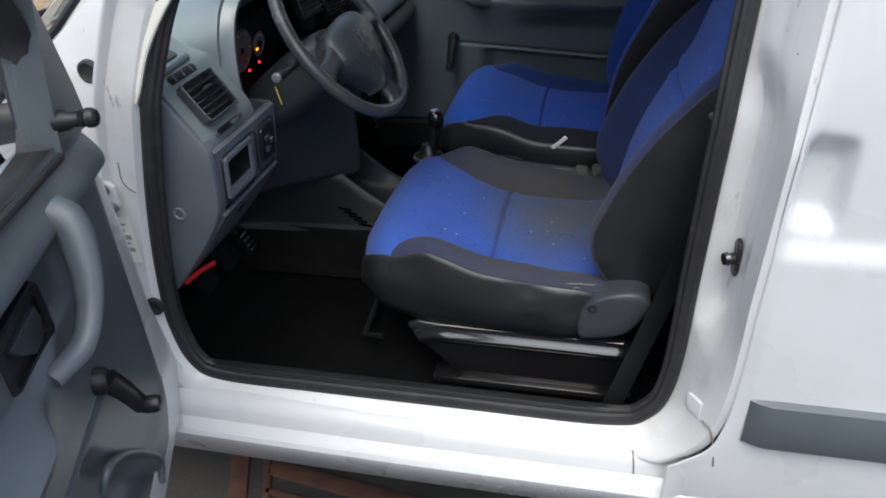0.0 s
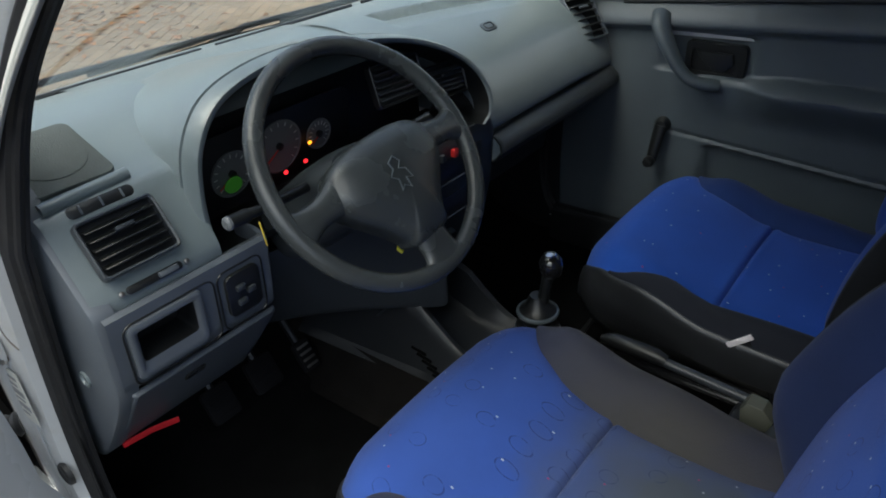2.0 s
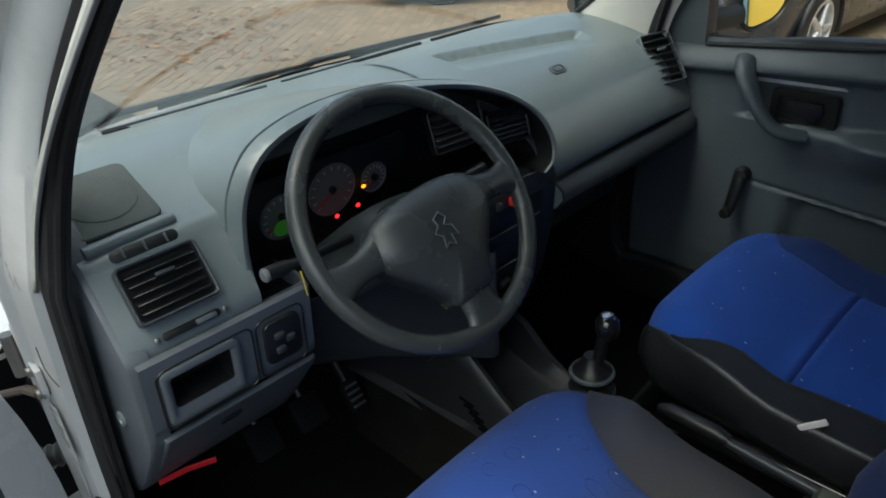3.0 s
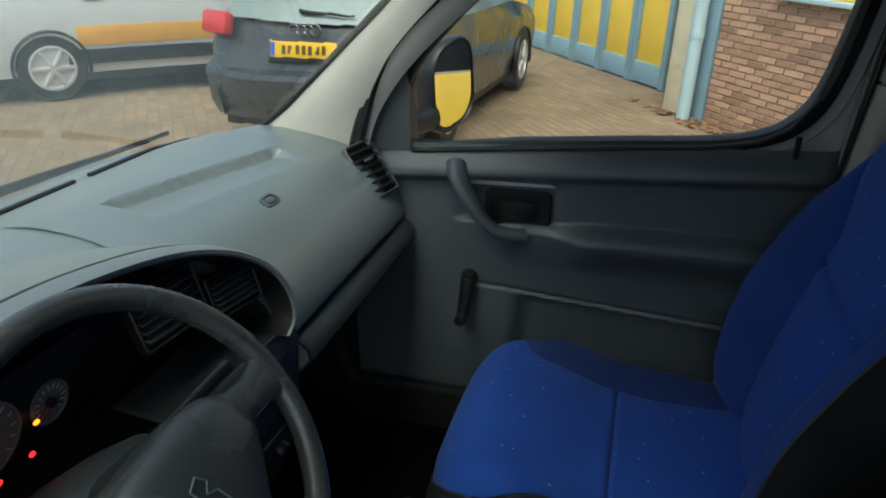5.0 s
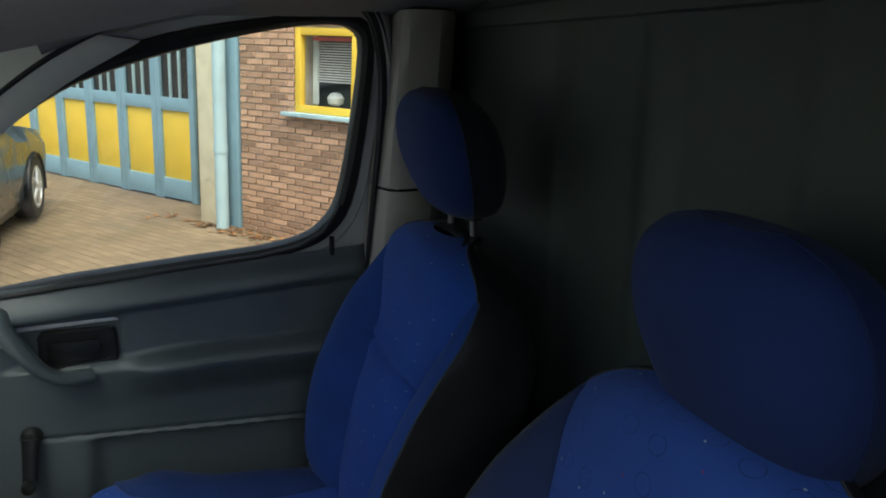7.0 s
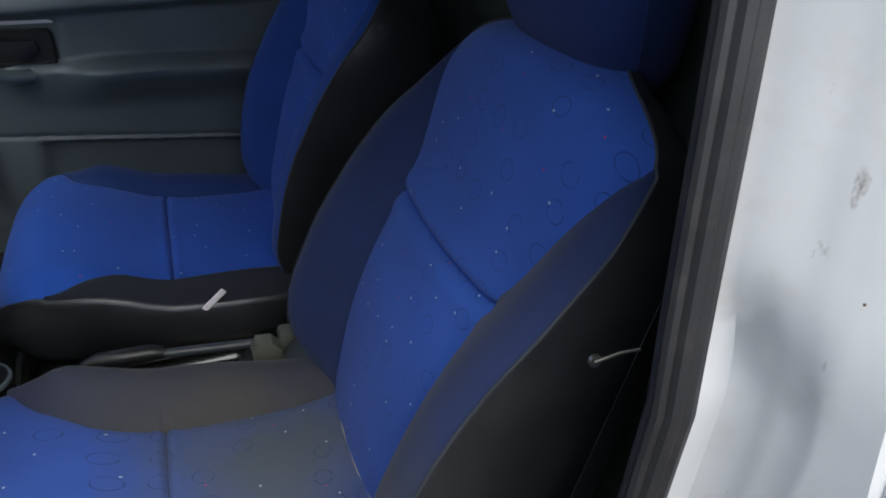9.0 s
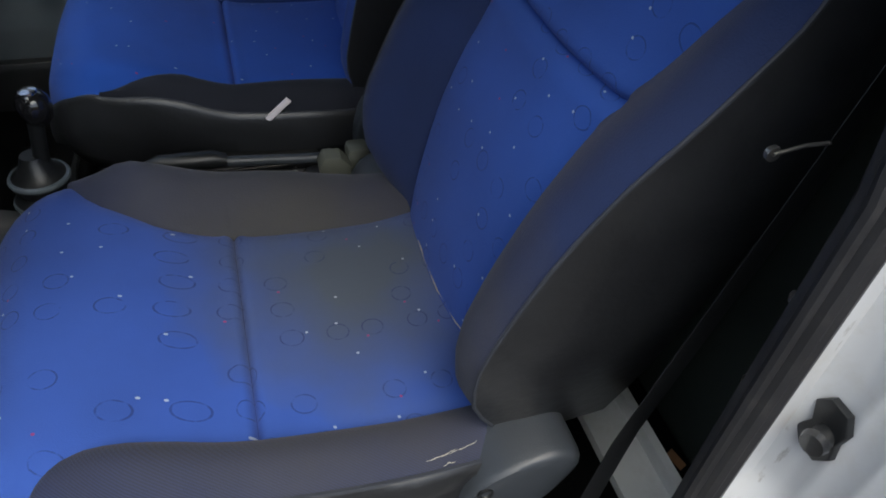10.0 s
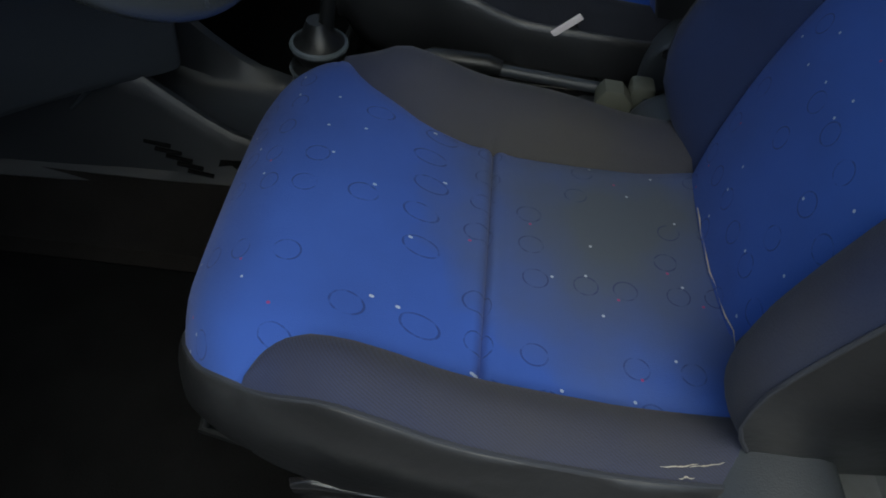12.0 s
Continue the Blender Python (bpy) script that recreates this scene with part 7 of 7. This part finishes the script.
for r in range(40):
    z0 = r * bh
    x = S0 - (0.11 if r % 2 else 0.0)
    while x < S1:
        a, b_ = max(x, S0), min(x + bl, S1)
        x += bl
        if z0 + bh > WZ0 and z0 < WZ1 and b_ > W0 - 0.01 and a < W1 + 0.01:
            if a < W0 - 0.05:
                b_ = W0 - 0.004
            elif b_ > W1 + 0.05:
                a = W1 + 0.004
            else:
                continue
        w = b_ - a - bj
        if w < 0.03:
            continue
        c = ((a + b_) / 2, 0.0, z0 + bh / 2)
        if a < -3.05 and count < 300 and z0 < 1.9 and a > -4.95:
            key = round(w, 3)
            if key not in meshes:
                bm = bmesh.new()
                box(bm, (0, 0, 0), (w, 0.03, bh - bj), 0.003, None, 1)
                meshes[key] = finish(bm, BRICK)
            ob = new("brick", meshes[key])
            ob.parent = bw
            ob.location = (c[0], c[1] + rnd.uniform(-0.002, 0.002), c[2])
            count += 1
        else:
            box(joined, (c[0], c[1] + rnd.uniform(-0.002, 0.002), c[2]), (w, 0.03, bh - bj))
tagged(part("brickwork", joined, BRICK, bw), "brown bricks", kind="stuff")
# window in the brick wall
wd = thing("window_1", "yellow framed house window with blinds behind glass", "window", ((W0 + W1) / 2, 0.02, WZ0), m=BF, kind="structure")
fw = 0.07
for nm, cx_, cz_, sx, sz in (("frame_stile", W0 + fw / 2, (WZ0 + WZ1) / 2, fw, WZ1 - WZ0), ("frame_stile", W1 - fw / 2, (WZ0 + WZ1) / 2, fw, WZ1 - WZ0), ("frame_stile", W0 + 0.70, (WZ0 + WZ1) / 2, 0.05, WZ1 - WZ0 - 2 * fw),
                             ("frame_rail", (W0 + W1) / 2, WZ0 + fw / 2, W1 - W0 - 2 * fw, fw), ("frame_rail", (W0 + W1) / 2, WZ1 - fw / 2, W1 - W0 - 2 * fw, fw)):
    bm = bmesh.new()
    box(bm, (cx_, 0.03, cz_), (sx, 0.07, sz), 0.006)
    part(nm, bm, YELLOW, wd, "yellow painted wood")
for x0, x1 in ((W0 + fw, W0 + 0.675), (W0 + 0.725, W1 - fw)):
    bm = bmesh.new()
    box(bm, ((x0 + x1) / 2, 0.045, (WZ0 + WZ1) / 2), (x1 - x0, 0.005, WZ1 - WZ0 - 2 * fw))
    pn = part("pane", bm, GLASS, wd)
    pn.visible_shadow = False
    for i in range(16):
        bm = bmesh.new()
        box(bm, ((x0 + x1) / 2 + 0.04, 0.13, WZ1 - 0.13 - 0.023 * i), (x1 - x0 - 0.09, 0.020, 0.002), 0, pose(0, 0, 0, 35, 0, 0))
        part("blind_slat", bm, mat("blind_white", (0.6, 0.62, 0.6), rough=0.5) if i == 0 and x0 < W0 + 0.1 else bpy.data.materials["blind_white"], wd)
bm = bmesh.new()
box(bm, ((W0 + W1) / 2, 0.5, (WZ0 + WZ1) / 2), (W1 - W0 + 0.6, 0.02, WZ1 - WZ0 + 0.5))
part("room_wall", bm, mat("room_dark", (0.05, 0.07, 0.07), rough=0.9), wd)
bm = bmesh.new()
box(bm, (W0 + fw + 0.045, 0.16, (WZ0 + WZ1) / 2), (0.07, 0.01, WZ1 - WZ0 - 0.16))
part("side_curtain", bm, mat("curtain_white", (0.6, 0.68, 0.68), rough=0.8), wd)
bm = bmesh.new()
box(bm, (W0 + 0.40, 0.075, WZ1 - 0.095), (0.5, 0.003, 0.035))
part("bunting", bm, mat("bunting_red", (0.6, 0.08, 0.08), rough=0.7), wd, "red bunting strip")
bm = bmesh.new()
bowl(bm, [(0.03, 0), (0.07, 0.02), (0.08, 0.07), (0.05, 0.11), (0.02, 0.12)], frame_of((W0 + 0.36, 0.16, WZ0 + 0.08), (1, 0, 0), (0, 1, 0)), 18)
part("white_pot", bm, mat("pot_white", (0.7, 0.75, 0.75), rough=0.4), wd, "white pot on the sill")
bm = bmesh.new()
box(bm, ((W0 + W1) / 2 - 0.02, -0.03, WZ0 - 0.02), (W1 - W0 + 0.18, 0.12, 0.04), 0.006)
part("window_sill", bm, PALEBLUE, wd, "pale blue window sill")
# corner boards, rendered pier and downpipe
bm = bmesh.new()
box(bm, (-5.04, 0.08, 1.6), (0.16, 0.22, 3.2), 0.01)
solid("corner_board", bm, BLUEWOOD, "blue grey painted corner board at the brick wall", "board", (-5.04, 0.08, 0), BF)
bm = bmesh.new()
box(bm, (-5.375, 0.20, 1.6), (0.27, 0.55, 3.2), 0.012)
solid("rendered_pier", bm, CREAM, "cream rendered pier beside the garage doors", "pier", (-5.375, 0.2, 0), BF)
pipe = thing("downpipe", "pale blue painted rainwater downpipe with joints", "downpipe", (-5.10, -0.13, 0), m=BF)
bm = bmesh.new()
tube(bm, [(-5.10, -0.13, 0.0), (-5.10, -0.13, 3.2)], 0.065, 18)
part("pipe", bm, PALEBLUE, pipe)
for z in (0.78, 2.2):
    bm = bmesh.new()
    tube(bm, [(-5.10, -0.13, z), (-5.10, -0.13, z + 0.08)], 0.072, 18)
    part("collar", bm, PALEBLUE, pipe)
bm = bmesh.new()
box(bm, (-6.0, 0.9, 1.6), (3.0, 0.1, 3.2))
box(bm, (-4.4, 0.62, 3.25), (12, 1.2, 0.1))
solid("wall_garage", bm, CREAM, "plain wall behind the garage doors", "wall", (-6, 0.9, 0), BF, kind="structure")
# garage doors: leaves with a yellow panel below and a glazed strip above
for k in range(9):
    s1 = -6.22 - 0.690 * k
    leaf = thing("garage_door_leaf", "blue painted garage door leaf with yellow lower panel and glazing", "garage door", (s1 - 0.34, 0.47, 0), m=BF, group="garage door leaves")
    cx_ = s1 - 0.345
    for nm, x, z, sx, sz in (("stile", s1 - 0.045, 1.35, 0.086, 2.7), ("stile", s1 - 0.643, 1.35, 0.086, 2.7), ("rail", cx_, 0.14, 0.512, 0.24), ("rail", cx_, 1.145, 0.512, 0.15), ("rail", cx_, 2.62, 0.512, 0.16)):
        bm = bmesh.new()
        box(bm, (x, 0.47, z + 0.004), (sx, 0.05, sz), 0.005)
        part(nm, bm, BLUEWOOD, leaf)
    bm = bmesh.new()
    box(bm, (cx_, 0.485, 0.665), (0.514, 0.02, 0.82), 0.004)
    part("panel", bm, YELLOW, leaf, "yellow painted panel")
    bm = bmesh.new()
    box(bm, (cx_, 0.485, 1.88), (0.514, 0.008, 1.34))
    part("pane", bm, mat("dark_pane", (0.02, 0.022, 0.025), rough=0.08) if k == 0 else bpy.data.materials["dark_pane"], leaf, "dark glass")
    for dx in (-0.085, 0.085):
        bm = bmesh.new()
        box(bm, (cx_ + dx, 0.47, 1.88), (0.028, 0.03, 1.34), 0.003)
        part("glazing_bar", bm, PALEBLUE, leaf)


# a wide yellow door further along the front
side_door = thing("wide_garage_door", "wide yellow painted garage door with a dark glazed top", "garage door", (-0.2, 0.1, 0), m=BF)
bm = bmesh.new()
box(bm, (-0.2, 0.10, 0.50), (1.50, 0.05, 1.0), 0.006)
part("panel", bm, YELLOW, side_door, "yellow painted panel")
bm = bmesh.new()
box(bm, (-0.2, 0.10, 1.75), (1.50, 0.03, 1.46), 0.004)
part("pane", bm, bpy.data.materials["dark_pane"], side_door, "dark glass")
for x in (-1.02, 0.62):
    bm = bmesh.new()
    box(bm, (x, 0.10, 1.25), (0.13, 0.09, 2.5), 0.006)
    part("post", bm, BLUEWOOD, side_door)
bm = bmesh.new()
box(bm, (3.7, 0.15, 1.6), (6.0, 0.3, 3.2))
box(bm, (-0.2, 0.15, 2.86), (1.77, 0.3, 0.70))
solid("wall_side", bm, CREAM, "plain cream wall beside the yellow door", "wall", (0, 0.2, 0), BF, kind="structure")


# ---- parked cars ----
def parked_car(name, label, m, length, width, height, paint, rear_lights, extras, spokes):
    """A hatchback, its tail at x = 0 of m, running along x; y across, z up."""
    car = thing(name, label, "car", (length / 2, 0, 0), m=m)
    side = [(0.0, 0.32), (-0.02, 0.55), (0.02, 0.80), (0.08, 0.95), (0.22, 1.12), (0.50, height - 0.08), (0.80, height), (1.6, height), (2.15, height - 0.10), (2.75, 1.02), (3.3, 0.95), (length - 0.15, 0.80), (length, 0.55), (length - 0.05, 0.30)]
    k = length / 4.3
    roofz = curve_of([(x * (k if x > 2 else 1), z) for x, z in side[1:-1]])
    bm = bmesh.new()
    rows = []
    N = 40
    for i in range(N + 1):
        x = -0.02 + (length + 0.02) * i / N
        zt_ = roofz(x)
        tail = min(1, (x + 0.02) / 0.25) ** 0.5
        nose = min(1, (length - x) / 0.4) ** 0.5
        wv = width / 2 * (0.86 + 0.14 * min(tail, nose))
        row = []
        for a in range(-10, 11):
            u = a / 10
            belt = 0.92
            if abs(u) < 0.62:
                y, z = u / 0.62 * (wv - (0.16 if zt_ > belt + 0.05 else 0.06) * min(1, (zt_ - 0.5) / 0.7)), zt_ - 0.03 * (u / 0.62) ** 4
            else:
                t = (abs(u) - 0.62) / 0.38
                ztop = zt_ - 0.03
                inset = (0.16 if zt_ > belt + 0.05 else 0.06) * min(1, (zt_ - 0.5) / 0.7)
                z = ztop + (0.24 - ztop) * t
                f_ = max(0, min(1, (z - belt) / max(0.05, ztop - belt)))
                y = math.copysign(wv - inset * f_ - (0.05 * max(0, (0.45 - z) / 0.2)), u)
            row.append((x, y, z))
        rows.append(row)
    grid(bm, rows)
    part("body", bm, paint, car, "", 35)
    bm = bmesh.new()
    box(bm, (length / 2, 0, 0.22), (length - 0.3, width - 0.15, 0.12))
    part("underside", bm, BLACK, car)
    # rear window
    bm = bmesh.new()
    w_ = width / 2 - 0.20
    grid(bm, [[(x, y * (1 - 0.12 * t), z) for y in (-w_, -w_ / 2, 0, w_ / 2, w_)] for x, z, t in ((0.075, 0.985, 0), (0.20, 1.13, 0.3), (0.44, height - 0.10, 1))])
    bmesh.ops.translate(bm, verts=bm.verts, vec=(-0.02, 0, 0.012))
    part("rear_window", bm, PANEGLASS, car, "pale reflecting rear window")
    for sy in (-1, 1):
        bm = bmesh.new()
        pts = [(0.55, 0.99), (0.75, height - 0.12), (1.6 * k, height - 0.10), (2.1 * k, height - 0.18), (2.6 * k, 1.01)]
        grid(bm, [[(x, sy * (width / 2 - (0.14 if z > 1.1 else 0.02)), z) for x, z in pts], [(x, sy * (width / 2 - 0.005), 0.99) for x, z in pts]])
        part("side_window", bm, PANEGLASS, car)
        for x in (0.78 * k, 3.36 * k):
            bm = bmesh.new()
            bowl(bm, [(0.19, 0.0), (0.305, 0.0), (0.315, 0.02), (0.315, 0.17), (0.30, 0.195), (0.215, 0.195), (0.205, 0.12), (0.02, 0.12)], frame_of((x, sy * (width / 2 - 0.185), 0.315), (1, 0, 0), (0, 0, sy * -1)), 30)
            tyre = part("wheel", bm, RUBBER, car)
            bm = bmesh.new()
            tube(bm, [(x + 0.345 * math.cos(a), sy * (width / 2 - 0.004), 0.315 + 0.345 * math.sin(a)) for a in (radians(-12 + 204 * i / 16) for i in range(17))], 0.030, 8, flat=0.5, up=(0, 1, 0))
            part("wheel_arch", bm, BLACK, car)
            wm_ = frame_of((x, sy * (width / 2 - 0.185), 0.315), (1, 0, 0), (0, 0, sy * -1))
            bm = bmesh.new()
            bowl(bm, [(0.216, 0.15), (0.216, 0.194), (0.205, 0.199), (0.190, 0.196), (0.180, 0.165), (0.180, 0.13)], wm_, 28)
            for q in range(spokes):
                a = 2 * math.pi * q / spokes
                tube(bm, [wm_ @ Vector((0.03 * math.cos(a), 0.03 * math.sin(a), 0.188)), wm_ @ Vector((0.195 * math.cos(a), 0.195 * math.sin(a), 0.185))], [0.15 / spokes, 0.11 / spokes], 8, flat=0.8)
            bowl(bm, [(0.05, 0.16), (0.05, 0.195), (0.03, 0.20)], wm_, 14)
            part("rim", bm, ALLOY, tyre, "silver alloy rim")
        bm = bmesh.new()
        box(bm, (rear_lights[0], sy * (width / 2 - 0.15), rear_lights[1]), (0.10, 0.26, 0.17), 0.035, pose(0, 0, 0, 0, 12, -sy * 14))
        lamp = part("tail_lamp", bm, REDLENS, car, "red tail lamp")
        bm = bmesh.new()
        box(bm, (rear_lights[0] - 0.045, sy * (width / 2 - 0.20), rear_lights[1] - 0.03), (0.03, 0.09, 0.035), 0.008, pose(0, 0, 0, 0, 12, -sy * 14))
        part("reflector", bm, mat("lens_white", (0.7, 0.6, 0.6), rough=0.2), lamp)
    # bumper with a pale crease
    bm = bmesh.new()
    grid(bm, [[(x + 0.10 * (abs(y) / (width / 2)) ** 4, y, z) for y in (width / 2 * q / 8 for q in range(-8, 9))] for x, z in ((0.02, 0.66), (-0.06, 0.62), (-0.075, 0.58), (-0.06, 0.50), (-0.04, 0.36), (0.05, 0.24))])
    part("bumper", bm, paint, car, "", 30)
    extras(car)
    return car


PANEGLASS = mat("car_glass", (0.20, 0.26, 0.25), rough=0.06, var=0.05, spec=0.9)
ALLOY = mat("alloy", (0.68, 0.68, 0.67), rough=0.38, metal=0.5, var=0.1)
REDLENS = mat("red_lens", (0.62, 0.02, 0.03), rough=0.2, var=0.1, coat=0.5)
DARKPAINT = mat("anthracite_paint", (0.030, 0.038, 0.046), rough=0.28, var=0.1, coat=0.5, dirt=(0.12, 0.12, 0.11), dirt_amount=0.15)
WHITECAR = mat("white_car_paint", (0.62, 0.64, 0.63), rough=0.35, var=0.05, coat=0.4)


def hatch_extras(car):
    bm = bmesh.new()
    box(bm, (-0.012, 0.0, 0.815), (0.012, 0.56, 0.118), 0.004, pose(0, 0, 0, 0, 5, 0))
    plate_ = part("number_plate", bm, mat("plate_yellow", (0.80, 0.50, 0.03), rough=0.4, var=0.05), car, "yellow number plate with dark bars")
    bm = bmesh.new()
    box(bm, (-0.0185, 0.258, 0.815), (0.003, 0.035, 0.100), 0, pose(0, 0, 0, 0, 5, 0))
    part("blue_strip", bm, mat("plate_blue", (0.03, 0.10, 0.55), rough=0.4), plate_)
    for y in (0.165, 0.115, 0.04, -0.01, -0.06, -0.13, -0.18):
        bm = bmesh.new()
        box(bm, (-0.0195, y, 0.815), (0.002, 0.030, 0.065), 0, pose(0, 0, 0, 0, 5, 0))
        part("plate_bar", bm, mat("plate_dark", (0.10, 0.07, 0.02), rough=0.5), plate_)
    for q in range(4):
        bm = bmesh.new()
        c_ = Vector((0.045, 0.10 - 0.062 * q + 0.0, 0.955))
        tube(bm, [c_ + Vector((-0.02, 0.042 * math.cos(a), 0.036 * math.sin(a))) for a in (2 * math.pi * i / 20 for i in range(20))], 0.006, 6, closed=True)
        part("emblem_loop", bm, CHROME, car)
    bm = bmesh.new()
    tube(bm, [(0.10, 0.08, 1.075), (0.085, -0.15, 1.07), (0.075, -0.38, 1.055)], [0.016, 0.011, 0.007], 8)
    part("rear_wiper", bm, BLACK, car)
    bm = bmesh.new()
    box(bm, (0.0, 0, 0.735), (0.03, 0.62, 0.05), 0.01)
    part("plate_recess", bm, BLACK, car)


def van_extras(car):
    for sy in (-1, 1):
        bm = bmesh.new()
        box(bm, (2.05, sy * 0.86, 0.60), (2.0, 0.03, 0.19), 0.01)
        part("stripe", bm, mat("orange_stripe", (0.72, 0.36, 0.06), rough=0.5, var=0.08), car, "orange side stripe")
        bm = bmesh.new()
        box(bm, (2.05, sy * 0.865, 0.40), (2.2, 0.03, 0.14), 0.01)
        part("sill_strip", bm, BLACK, car)
        for x in (1.25, 2.5):
            bm = bmesh.new()
            box(bm, (x, sy * 0.865, 0.95), (0.16, 0.03, 0.05), 0.012)
            part("door_handle", bm, BLACK, car)


parked_car("dark_hatchback", "parked anthracite hatchback with red tail lamps and yellow plate",
           Matrix.Translation((-2.40, 4.03, GZ + 0.03)) @ pose(0, 0, 0, 0, 0, 87), 4.25, 1.76, 1.48, DARKPAINT, (0.03, 0.95), hatch_extras, 5)
parked_car("white_estate", "parked white estate car with an orange side stripe",
           Matrix.Translation((-6.67, 4.78, GZ)) @ pose(0, 0, 0, 0, 0, 53), 4.4, 1.74, 1.50, WHITECAR, (0.03, 0.95), van_extras, 6)
